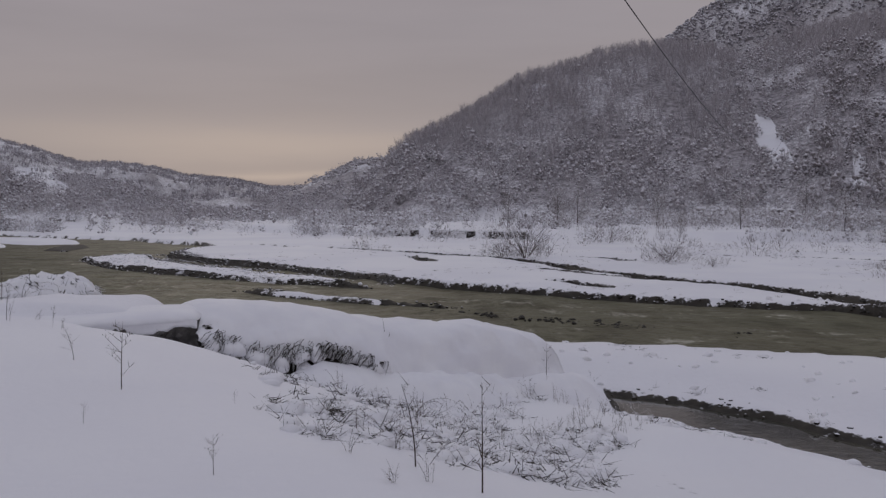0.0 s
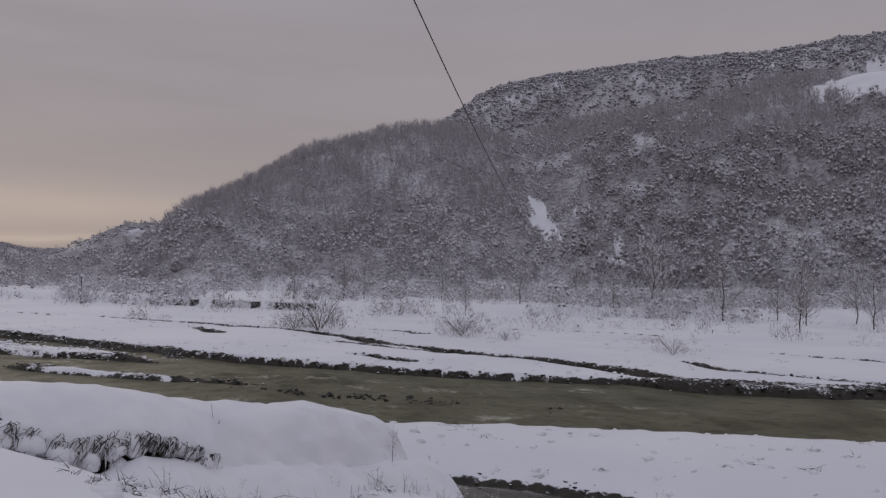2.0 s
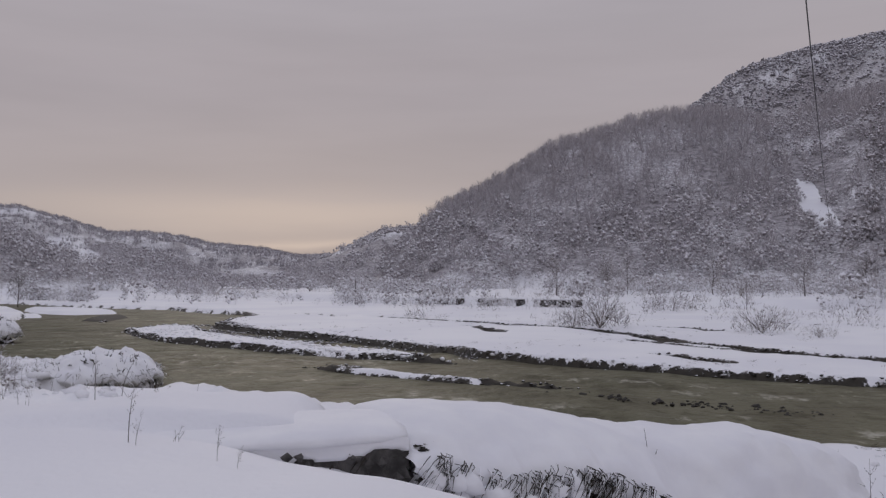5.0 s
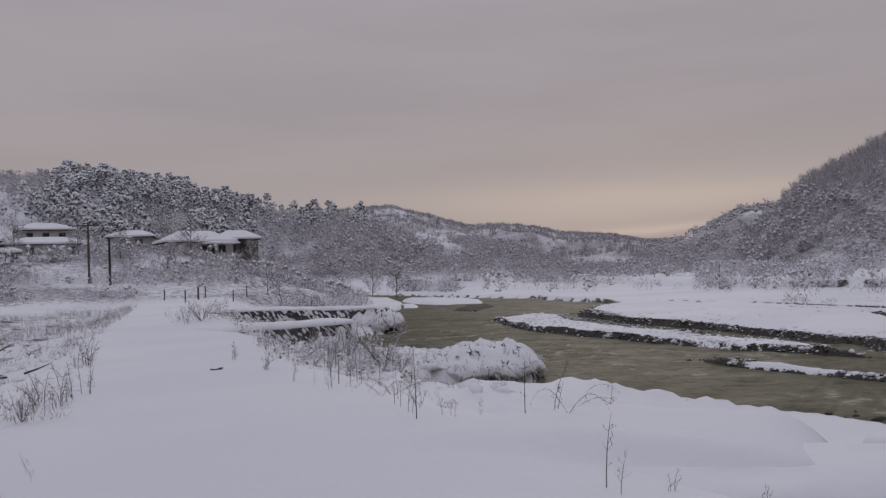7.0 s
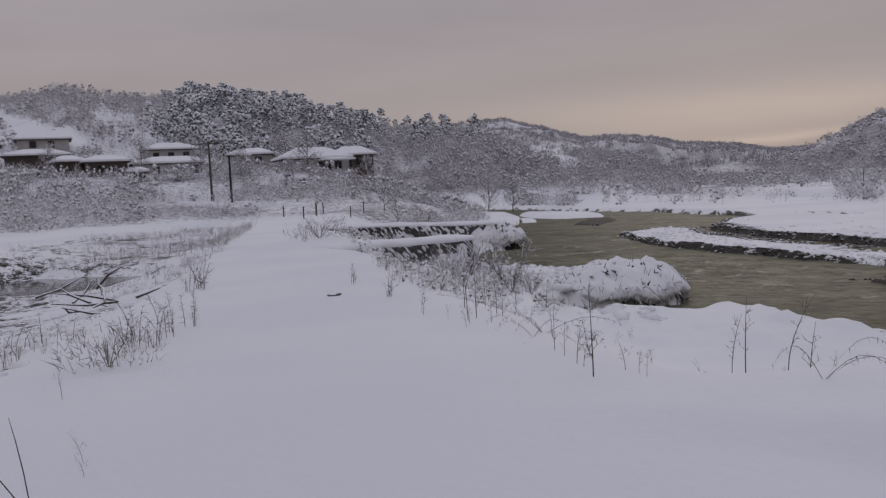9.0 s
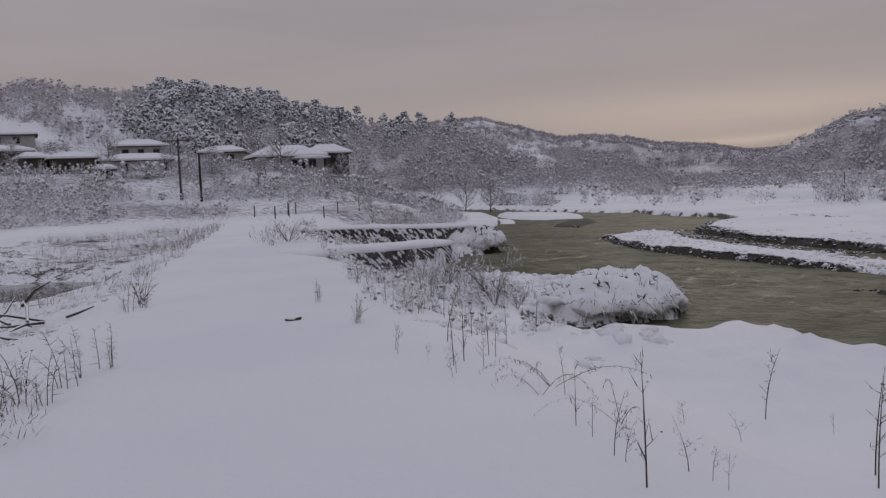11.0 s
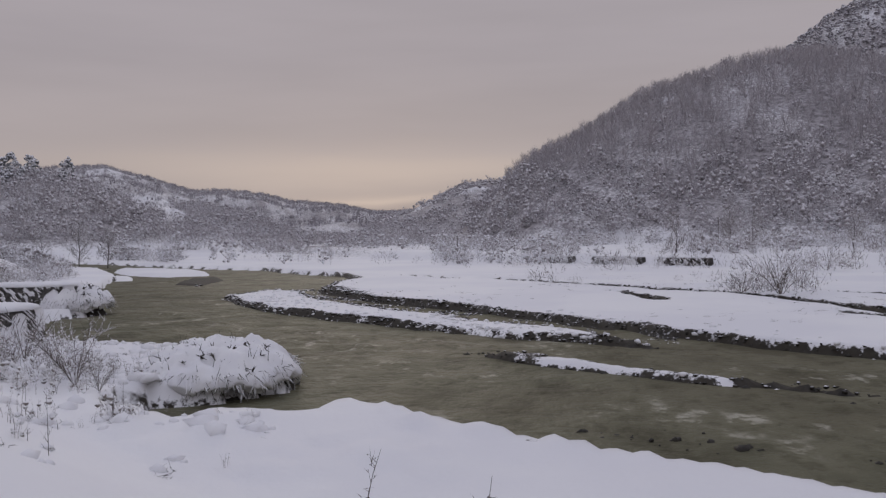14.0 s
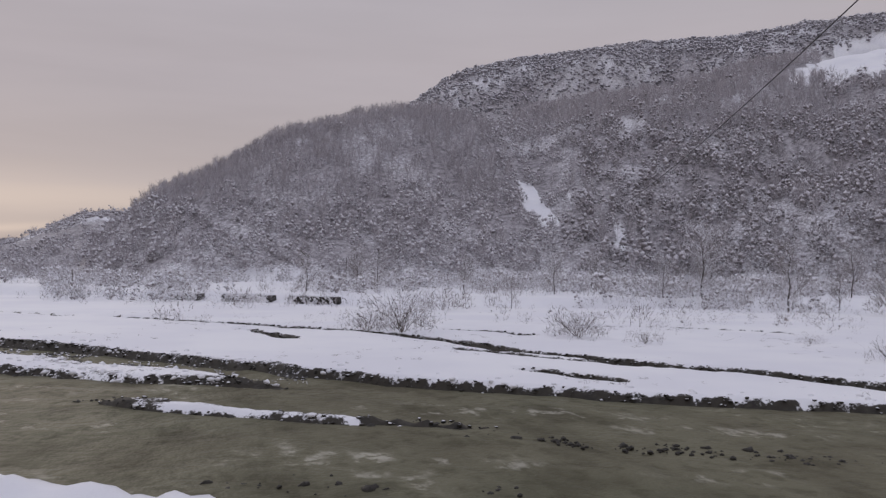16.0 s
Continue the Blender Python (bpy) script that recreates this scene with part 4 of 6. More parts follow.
def groyne(name, a, b, width, za, zb, foot, label, category, cover=0.1, slab=True, hatch=0.5, batter=0.25, cap=0.26, seed=1, crag=0.04, body_mat=None, hatched=2.0, droop=False):
    """A bank-protection wall of earth and stone from a to b: body, concrete coping, snow cap, snow on its face and stalks across it."""
    a, b = np.array(a, float), np.array(b, float)
    length = float(np.linalg.norm(b - a))
    ax = (b - a) / length
    out = np.array((ax[1], -ax[0]))
    n = int(length / 0.14) + 2
    s = np.linspace(0, 1, n)

    def sweep(profile, rough, step=0.14):
        """profile(s) -> offsets across and heights; the long skin, with caps."""
        rows = []
        for t in s:
            pr = profile(t)
            for off, z in pr:
                p = a + ax * (t * length) + out * off
                rows.append((p[0], p[1], z))
        v = np.array(rows)
        m = len(v) // n
        w = vnoise(v[:, 0] * 1.0 + v[:, 2] * 2.3, v[:, 1] + v[:, 2] * 1.1, 0.6, seed, 3)
        w2 = vnoise(v[:, 0] - v[:, 2] * 1.7, v[:, 1] + 9 - v[:, 2], 1.9, seed + 3, 2)
        v[:, :2] += np.outer(rough * (w + 0.8 * w2), out)
        v[:, 2] += rough * 0.5 * w2
        f = grid_faces(n, m)[:, ::-1]
        tri = np.vstack([f[:, [0, 1, 2]], f[:, [0, 2, 3]]])
        caps = [(0, k + 1, k) for k in range(1, m - 1)] + [((n - 1) * m, (n - 1) * m + k, (n - 1) * m + k + 1) for k in range(1, m - 1)]
        return v, np.vstack([tri, np.array(caps)])

    top = lambda t: za + (zb - za) * t
    hw = width / 2

    def body(t):
        z1 = top(t)
        zs = np.linspace(foot, z1, 7)
        front = [(hw + batter * (z1 - z), z) for z in zs]
        return front + [(0, z1)] + [(-off, z) for off, z in front[::-1]]

    v, f = sweep(body, 0.6 * crag)
    root = tagged(new(name, add_mesh(name, v, f, [body_mat or M_REVET], soft=True)), label, category)
    if slab:
        v, f = sweep(lambda t: [(hw + 0.04, top(t) - 0.12), (hw + 0.05, top(t) + 0.02), (-hw - 0.05, top(t) + 0.02), (-hw - 0.04, top(t) - 0.12)], 0.015)
        part("coping", add_mesh("coping", v, f, [M_CONCRETE]), root, "dark wet concrete coping")

    def snow(t):
        d = min(t, 1 - t) * length
        e = math.sqrt(max(0.0, 1 - max(0.0, 1 - d / 0.45) ** 2))
        fat = 1 + 0.22 * float(vnoise(t * length, seed, 1.3, seed + 21, 2))
        z1, h = top(t) + 0.01, cap * (0.30 + 0.70 * e) * fat
        k = [(0.96, -0.16), (1.12, -0.06), (1.16, 0.25), (1.08, 0.62), (0.88, 0.90), (0.5, 1.04), (0, 1.08), (-0.5, 1.04), (-0.88, 0.90), (-1.08, 0.62), (-1.16, 0.25), (-1.12, -0.06), (-0.96, -0.16)]
        return [((hw * 0.92 * q + 0.08 * np.sign(q)) * (0.72 + 0.28 * e), z1 + h * z) for q, z in k]

    v, f = sweep(snow, 0.09)
    part("snow_cap", add_mesh("snow_cap", v, f, [M_SNOW], soft=True), root, "thick rounded snow cap")
    # snow plastered on the face, with ragged holes
    rows, nn, mm = [], int(length / 0.03), 52
    S, Z = np.meshgrid(np.linspace(0, 1, nn), np.linspace(0, 1, mm), indexing="ij")
    drop = 0.16 if slab else -0.06
    zt = za + (zb - za) * S - drop
    zz = foot + (zt - foot) * Z
    sl = S * length
    big = vnoise(sl, zz * 1.4, 1.5, seed + 9, 3)
    wave = np.sin((sl + 0.9 * zz + 0.25 * vnoise(sl, zz, 0.8, seed + 13, 2)) * 44.0)
    strokes = 0.6 * wave * smooth((S - hatched) / 0.08) * smooth((vnoise(sl, zz, 1.1, seed + 15, 2) + 0.45) / 0.5) + 0.85 * vnoise(2.6 * (sl + 0.9 * zz), 0.9 * (zz - 0.6 * sl), 0.30, seed + 11, 3) - 0.02
    lay = np.maximum(big * 1.6 - cover, strokes - 0.05 - 0.3 * cover)
    if droop:
        lay = np.maximum(big * 0.8 - cover, 16 * (Z - 0.90) + 1.3 * vnoise(sl, 0.4 * zz, 0.32, seed + 17, 3))
    off = hw + batter * (zt + drop - zz) - 0.03 + 0.10 * smooth((lay + 0.12) / 0.25)
    off = off + 0.10 * (1 - Z) ** 4
    px, py = a[0] + ax[0] * S * length + out[0] * off, a[1] + ax[1] * S * length + out[1] * off
    vv = np.stack([px, py, zz], -1).reshape(-1, 3)
    if cover < 0.7:
        part("face_snow", add_mesh("face_snow", vv, grid_faces(nn, mm)[:, ::-1], [M_SNOW], soft=True), root, "ragged snow clinging to the face")
    rng = np.random.default_rng(seed)
    if droop:
        chunks = []
        for _ in range(150):
            t, z = rng.uniform(0.1, 1.0), rng.uniform(foot + 0.3, za)
            p = a + ax * (t * length) + out * (hw + rng.uniform(-0.02, 0.05))
            chunks.append(puff((p[0], p[1], z), rng.uniform(0.03, 0.11), rng))
        v, f = gather(chunks)
        tagged(part("rubble", add_mesh("rubble", v, f, [M_REVET]), root, "broken rubble in the bare side"), kind="stuff")
    # slanting dead stalks hanging over the face
    pieces = []
    for k in range(int(length * 44 * hatch)):
        t, z0 = rng.uniform(0.02, 0.98), rng.uniform(0.15, 1.0)
        zt0 = top(t) - 0.12
        z = foot + (zt0 - foot) * z0
        l = rng.uniform(0.15, 0.42)
        o1 = hw + 0.04 + batter * (top(t) - z)
        o2 = o1 + batter * l + rng.uniform(0.05, 0.12)
        p, q = a + ax * (t * length) + out * o1, a + ax * (t * length - 0.75 * l) + out * o2
        pieces.append(twig_cone((p[0], p[1], z), (q[0], q[1], z - l), rng.uniform(0.007, 0.016)))
    if pieces:
        v, f = gather(pieces)
        tagged(part("stalk_fringe", add_mesh("stalk_fringe", v, f, [M_STRAW]), root, "dark dead stalks slanting over the face"), kind="stuff")
    return root


# ---- walls and mounds along the near bank ----
groyne("groyne", (-28.3, 34.0), (-25.3, 40.9), 1.3, -0.66, -0.70, -2.5, "bank groyne under thick snow, its dark face hatched with snow", "groyne", 0.26, slab=False, hatch=0.9, batter=0.08, cap=0.25, seed=3, hatched=0.5)
groyne("groyne", (-43.0, 52.3), (-31.2, 54.8), 1.5, -0.62, -0.72, -2.5, "far bank groyne with snow cap and scrubby end", "groyne", 0.2, slab=False, hatch=0.9, batter=0.08, cap=0.20, seed=5)
groyne("concrete_block", (-6.9, 12.8), (-3.72, 13.3), 1.3, -0.15, -0.06, -1.6, "snow-topped broken concrete bank block with bare dark side", "concrete block", 0.5, slab=False, hatch=0.7, batter=0.02, cap=0.13, seed=8, crag=0.16, droop=True)


def snow_lump(seed, fine=2):
    bm = bmesh.new()
    bmesh.ops.create_icosphere(bm, subdivisions=fine, radius=0.5)
    out = []
    for v in bm.verts:
        c = v.co * (1 + 0.7 * noise.noise(v.co * 2.6 + Vector((seed * 2.7, 0, 0))))
        out.append((c.x, c.y, c.z * 0.62))
    faces = np.array([[v.index for v in f.verts] for f in bm.faces])
    bm.free()
    return np.array(out), faces


def buried_groyne(a, b, label):
    """A broken groyne deep in snow: a dark core, a soft snow skin that overhangs at one end, drifts at its foot and hanging dead grass."""
    a, b = np.array(a, float), np.array(b, float)
    length = float(np.linalg.norm(b - a))
    ax = (b - a) / length
    out = np.array((ax[1], -ax[0]))
    crest_z = lambda t: np.interp(t, [-0.06, 0.08, 0.24, 0.37, 0.5, 0.66, 0.88, 1.0], [0.20, 0.12, 0.02, -0.18, -0.39, -0.44, -0.59, -0.66])
    lip_z = lambda t: np.interp(t, [-0.06, 0.0, 0.05, 0.14, 0.22, 0.33, 0.42, 0.5], [-0.22, -0.40, -0.52, -0.70, -0.60, -0.78, -1.1, -1.9])
    foot_z = lambda t: np.interp(t, [-0.07, 0.0, 0.09, 0.157, 0.233, 0.33, 0.45, 1.0], [-0.45, -0.62, -0.80, -0.95, -0.80, -0.93, -1.05, -1.35])
    n = 190
    S = np.linspace(-0.05, 1.0, n)

    def sheet(profile, rough, fine, seed):
        v = []
        for t in S:
            for off, z in profile(t):
                p = a + ax * (t * length) + out * off
                v.append((p[0], p[1], z))
        v = np.array(v)
        m = len(v) // n
        w = vnoise(v[:, 0] + v[:, 2] * 0.9, v[:, 1] - v[:, 2] * 0.7, 0.75, seed, 2)
        w2 = vnoise(v[:, 0] - 0.6 * v[:, 2], v[:, 1] + 1.1 * v[:, 2], 0.28, seed + 5, 2)
        t = (v[:, :2] - a) @ ax / length
        lump = rough + fine * smooth((t - 0.35) / 0.3)
        v[:, :2] += np.outer(lump * (w + 0.5 * w2), out)
        v[:, 2] += 0.7 * lump * w + 0.5 * lump * w2
        return v, grid_faces(n, m)[:, ::-1]

    def ends(t):
        d = min(t + 0.05, 1.0 - t) * length
        return 1 - math.sqrt(max(0.0, 1 - max(0.0, 1 - d / 0.4) ** 2))

    def core(t):
        z1 = float(crest_z(t)) - 0.25 - 0.6 * max(0.0, (t - 0.85) / 0.15)
        k = 0.45 * float(smooth(np.array((t - 0.36) / 0.08)))
        k = k + 0.3 * max(0.0, (t - 0.85) / 0.15)
        return [(1.22 - k, -2.0), (1.18 - k, min(z1 - 0.3, -0.9)), (1.02 - k, min(z1 - 0.1, -0.35)), (0.7 - k, z1), (-0.8, z1), (-1.0, -2.0)] if t < 0.97 else [(0.1, -2.0)] * 6

    def skin(t):
        z1, lip, e = float(crest_z(t)), float(lip_z(t) + 0.17 * vnoise(t * length, 0, 0.22, 57, 2)), ends(t)
        z1, lip = z1 - 0.22 * e - 0.4 * max(0.0, (t - 0.9) / 0.1) ** 2, max(lip, -1.95)
        rows = [(-1.5, -2.0), (-1.3, -1.2), (-1.05, z1 - 0.30), (-0.8, z1 - 0.10), (-0.45, z1 - 0.02), (-0.1, z1), (0.25, z1 - 0.01), (0.55, z1 - 0.05), (0.8, z1 - 0.14)]
        h = (z1 - 0.14) - lip
        steep = smooth(np.array((t - 0.6) / 0.15))
        for q in np.linspace(0.08, 1.0, 14):
            rows.append((0.8 + (0.58 - 0.2 * steep) * math.sin(q * math.pi / 2) + 0.5 * max(0.0, q - 0.6) * steep, z1 - 0.14 - h * q))
        return rows + [(rows[-1][0] - 0.05, lip - 0.05), (rows[-1][0] - 0.25, lip - 0.04), (rows[-1][0] - 0.5, lip)]

    def drift(t):
        z0 = float(foot_z(t))
        return [(1.0, z0 - 0.05), (1.2, z0), (1.4, z0 + 0.02), (1.6, z0 - 0.04), (1.8, z0 - 0.12), (2.0, z0 - 0.22), (2.25, z0 - 0.36), (2.5, z0 - 0.52), (2.8, z0 - 0.75), (3.1, z0 - 1.0)]

    v, f = sheet(core, 0.03, 0.0, 51)
    root = tagged(new("broken_groyne", add_mesh("broken_groyne", v, f, [M_EARTH], soft=True)), label, "groyne")
    v, f = sheet(skin, 0.055, 0.10, 52)
    part("snow_cap", add_mesh("snow_cap", v, f, [M_SNOW], soft=True), root, "soft deep snow over the top and slope")
    v, f = sheet(drift, 0.13, 0.05, 53)
    part("foot_drift", add_mesh("foot_drift", v, f, [M_SNOW], soft=True), root, "lumpy snow at the foot")
    rng = np.random.default_rng(12)
    dark, white, soil, pads = [], [], [], []
    side_at = lambda t, off: a + ax * (t * length) + out * off
    for c in (0.0, 0.035, 0.085, 0.12, 0.16, 0.20, 0.245, 0.27, 0.30, 0.325, 0.355, 0.39):
        z0, z1 = float(lip_z(c)), float(foot_z(c))
        for k in range(int(rng.integers(16, 52))):
            t = c + rng.normal(0, 0.010)
            z = z0 + 0.16 + (z1 - z0) * rng.uniform(-0.35, 0.6)
            l, lean, o = rng.uniform(0.05, 0.30), rng.uniform(-0.2, 1.8), 1.27 + 0.10 * rng.uniform() + 0.05 * (z0 - z)
            pts = []
            for u in (0.0, 0.5, 1.0):
                q = side_at(t - lean * l * u / length, o + 0.16 * math.sin(u * 2.2))
                pts.append((q[0], q[1], z + 0.03 * math.sin(u * 3.1) - l * u * u))
            w = rng.uniform(0.0025, 0.0075)
            (white if k % 7 == 0 else dark).append(tube(pts, (1.9 * w, 1.4 * w, 0.002) if k % 7 == 0 else (w, 0.9 * w, 0.001), 3))
    # pads of snow that break the hollow under the lip
    for c in (-0.02, 0.02, 0.06, 0.105, 0.14, 0.185, 0.222, 0.375, 0.41):
        z0, z1 = float(lip_z(c)), float(foot_z(c))
        for _ in range(4):
            q = side_at(c + rng.normal(0, 0.008), 1.30 + rng.uniform(0, 0.14))
            v, f = snow_lump(int(rng.integers(99)), 1)
            pads.append((v * np.array((0.30, 0.30, 0.42)) * rng.uniform(0.5, 1.1) + np.array((q[0], q[1], z0 + (z1 - z0) * rng.uniform(-0.1, 0.9))), f))
    # bare soil showing under the crest at the broken end
    for c, o0, o1, dz0, dz1, n in ((0.0, 1.02, 1.34, -0.26, -0.66, 44), (-0.03, 1.05, 1.38, -0.3, -0.8, 46), (0.045, 1.15, 1.36, -0.42, -0.66, 12)):
        for _ in range(n):
            k = rng.uniform()
            q = side_at(c + rng.normal(0, 0.014), o0 + (o1 - o0) * k)
            v, f = puff((0, 0, 0), rng.uniform(0.02, 0.055), rng)
            soil.append((v * np.array((1.6, 1.2, 0.4)) + np.array((q[0], q[1], float(crest_z(c)) + dz0 + (dz1 - dz0) * k - 0.015 + rng.normal(0, 0.012))), f))
    v, f = gather(soil)
    tagged(part("bare_soil", add_mesh("bare_soil", v, f, [M_EARTH], soft=True), root, "dark soil bared at the broken end"), kind="stuff")
    v, f = gather(pads)
    tagged(part("padded_snow", add_mesh("padded_snow", v, f, [M_SNOW], soft=True), root, "pads of snow under the lip"), kind="stuff")
    v, f = gather(white)
    tagged(part("frosted_grass", add_mesh("frosted_grass", v, f, [M_SNOW]), root, "snow-coated blades over the lip"), kind="stuff")
    v, f = gather(dark)
    tagged(part("hanging_grass", add_mesh("hanging_grass", v, f, [M_STRAW]), root, "dark dead grass hanging under the snow lip"), kind="stuff")
    return root


buried_groyne((-3.85, 13.8), (1.95, 16.6), "broken bank groyne buried in snow with dead grass on its slope")
for x, y, z, sx, sy, sz, k in ((-3.45, 13.75, -0.62, 0.5, 0.9, 0.8, 1), (-5.6, 11.95, -0.60, 2.0, 0.8, 0.7, 5), (-4.5, 12.15, -0.85, 1.6, 0.8, 0.8, 6), (-3.75, 12.75, -0.78, 0.7, 0.8, 0.7, 7), (-3.62, 13.1, -0.28, 0.34, 0.5, 0.42, 8), (-3.55, 12.85, -0.52, 0.3, 0.36, 0.5, 9), (-2.2, 12.6, -1.2, 1.5, 0.8, 0.6, 3)):
    drift = tagged(new("snow_drift", lump_mesh("snow_drift", k, M_SNOW, 0.5, 1.0)), "soft snow drift slumped against the broken groyne", "snow drift", "snow drifts")
    drift.matrix_basis = pose(x, y, z, 0, 0, 25) @ Matrix.Diagonal((sx, sy, sz, 1))
for t0, t1, k in ((0.0, 0.17, 21), (0.34, 0.62, 22), (0.74, 1.0, 23)):
    groyne("cut_bank", (-6.6 + 16.4 * t0, 117.6 - 14 * t0), (-6.6 + 16.4 * t1, 117.6 - 14 * t1), 1.6, -1.10, -1.12, -2.3, "low snow-capped earth bank with dark undercut grass", "bank", 0.12, slab=False, hatch=1.6, batter=0.2, cap=0.20, seed=k, crag=0.12, body_mat=M_EARTH)


def snow_mound(name, cx, cy, rx, ry, base, top, label, seed=1, turn=0.0):
    """A grassy hummock at the water's edge: earth below, snow above, hanging blades all round."""
    rng = np.random.default_rng(seed)
    n, m = 96, 22
    vs, vs2 = [], []
    for i in range(n):
        a = 2 * math.pi * i / n
        for j in range(m):
            q = j / (m - 1)
            rr = 1 + 0.10 * noise.noise(Vector((math.cos(a) * 1.6 + seed, math.sin(a) * 1.6, 0)))
            # snow: dome that curls in below its rim
            if q < 0.8:
                r, z = q / 0.8, top - (top - base) * 0.64 * (q / 0.8) ** 3.6
            else:
                k = (q - 0.8) / 0.2
                r, z = 1.0 + 0.03 * math.sin(k * math.pi) - 0.10 * k, top - (top - base) * (0.64 + 0.16 * k)
            x, y = math.cos(a) * r * rx * rr, math.sin(a) * r * ry * rr
            z += 0.16 * noise.noise(Vector((x * 1.3, y * 1.3, seed))) - 0.26 * abs(noise.noise(Vector((x * 1.9, y * 1.9, seed + 2)))) + 0.10 + 0.16 * noise.noise(Vector((x * 2.9, y * 2.9, seed + 4))) + 0.07 * noise.noise(Vector((x * 6, y * 6, seed + 8)))
            z += (0.12 * noise.noise(Vector((x * 6, y * 6, seed))) if q > 0.8 else 0)
            vs.append((x, y, z))
            z2 = base - 0.3 + (top - base) * 0.75 * (1 - q)
            vs2.append((math.cos(a) * rr * rx * (0.55 + 0.36 * q), math.sin(a) * rr * ry * (0.55 + 0.36 * q), z2))
    i, j = np.meshgrid(np.arange(n), np.arange(m - 1), indexing="ij")
    f = np.stack([i * m + j, i * m + j + 1, (i + 1) % n * m + j + 1, (i + 1) % n * m + j], -1).reshape(-1, 4)[:, ::-1]
    root = tagged(new(name, add_mesh(name, np.array(vs2), f, [M_EARTH], soft=True)), label, "mound")
    part("snow_cap", add_mesh("snow_cap", np.array(vs), f, [M_SNOW], soft=True), root, "lumpy deep snow cap")
    dark, white = [], []
    for k in range(760):
        a = rng.uniform(0, 6.283)
        c, s = math.cos(a), math.sin(a)
        zz = top - (top - base) * rng.uniform(0.35, 0.74)
        p = np.array((c * rx * rng.uniform(0.9, 1.0), s * ry * rng.uniform(0.9, 1.0), zz))
        q = p + np.array((c * 0.16, s * 0.16, -0.16)) * rng.uniform(0.4, 1.35) + rng.normal(0, 0.09, 3)
        (white if k % 5 < 3 else dark).append(twig_cone(p, q, rng.uniform(0.015, 0.035) if k % 5 < 3 else 0.010))
    for k in range(46):
        a, q = rng.uniform(0, 6.283), math.sqrt(rng.uniform(0.05, 0.9))
        x, y = math.cos(a) * q * rx, math.sin(a) * q * ry
        z = top - (top - base) * 0.5 * q ** 3 - 0.1
        dark.append(twig_cone((x, y, z), (x + rng.normal(0, 0.1), y + rng.normal(0, 0.1), z + rng.uniform(0.2, 0.55)), 0.012))
    # Dark tufts here stand in for the shaded holes in the snow cap.
    for k in range(80):
        a, q = rng.uniform(0, 6.283), rng.uniform(0.3, 0.98)
        x, y = math.cos(a) * q * rx, math.sin(a) * q * ry
        z = top - (top - base) * 0.72 * q ** 3.6 + 0.02
        for _ in range(9):
            d = rng.normal(0, 0.085, 3) + np.array((math.cos(a) * 0.05, math.sin(a) * 0.05, 0.0))
            dark.append(twig_cone((x, y, z), (x + d[0], y + d[1], z + d[2]), 0.022))
    v, f = gather(white)
    tagged(part("snowy_fringe", add_mesh("snowy_fringe", v, f, [M_SNOW]), root, "snow-coated grass hanging over the rim"), kind="stuff")
    v, f = gather(dark)
    tagged(part("grass_fringe", add_mesh("grass_fringe", v, f, [M_STRAW]), root, "dead grass blades, some standing in for shaded holes"), kind="stuff")
    root.matrix_basis = pose(cx, cy, 0, 0, 0, turn)
    return root


snow_mound("mound", -15.9, 34.4, 2.0, 2.5, WATER, -1.12, "snow-covered grassy mound at the water's edge", 2, 20)
snow_mound("mound", -31.7, 55.0, 2.0, 1.7, WATER, -0.75, "snow-clad scrubby end of a groyne above the water", 6, 0)


# ---- plants ----
def stem_plant(seed, lean=0.12, twigs=16, sub=2, heads=True, up=0.75, reach=0.3):
    """One upright dead stem of unit height with side twigs."""
    rng = np.random.default_rng(seed)
    lx, ly = rng.normal(0, lean, 2)
    pts = [(lx * t * t, ly * t * t, t - 0.06) for t in (0, 0.25, 0.5, 0.75, 1.06)]
    stem = [tube(pts, (0.008, 0.007, 0.006, 0.004, 0.0015))]
    side, head = [], []
    for _ in range(twigs):
        t = rng.uniform(0.25, 0.97)
        a, l = rng.uniform(0, 6.283), reach * rng.uniform(0.4, 1.0) * (1.15 - 0.7 * t)
        p = np.array((lx * t * t, ly * t * t, t - 0.06))
        q = p + np.array((math.cos(a) * l, math.sin(a) * l, l * up * rng.uniform(0.4, 1.4)))
        side.append(twig_cone(p, q, 0.004))
        for _ in range(sub):
            k = rng.uniform(0.4, 0.9)
            o = p + (q - p) * k
            side.append(twig_cone(o, o + rng.normal(0, 0.05, 3) + np.array((0, 0, 0.06)), 0.0045))
        if heads and rng.uniform() < 0.6:
            head.append(clod(q, 0.012, rng))
    return stem, side, head


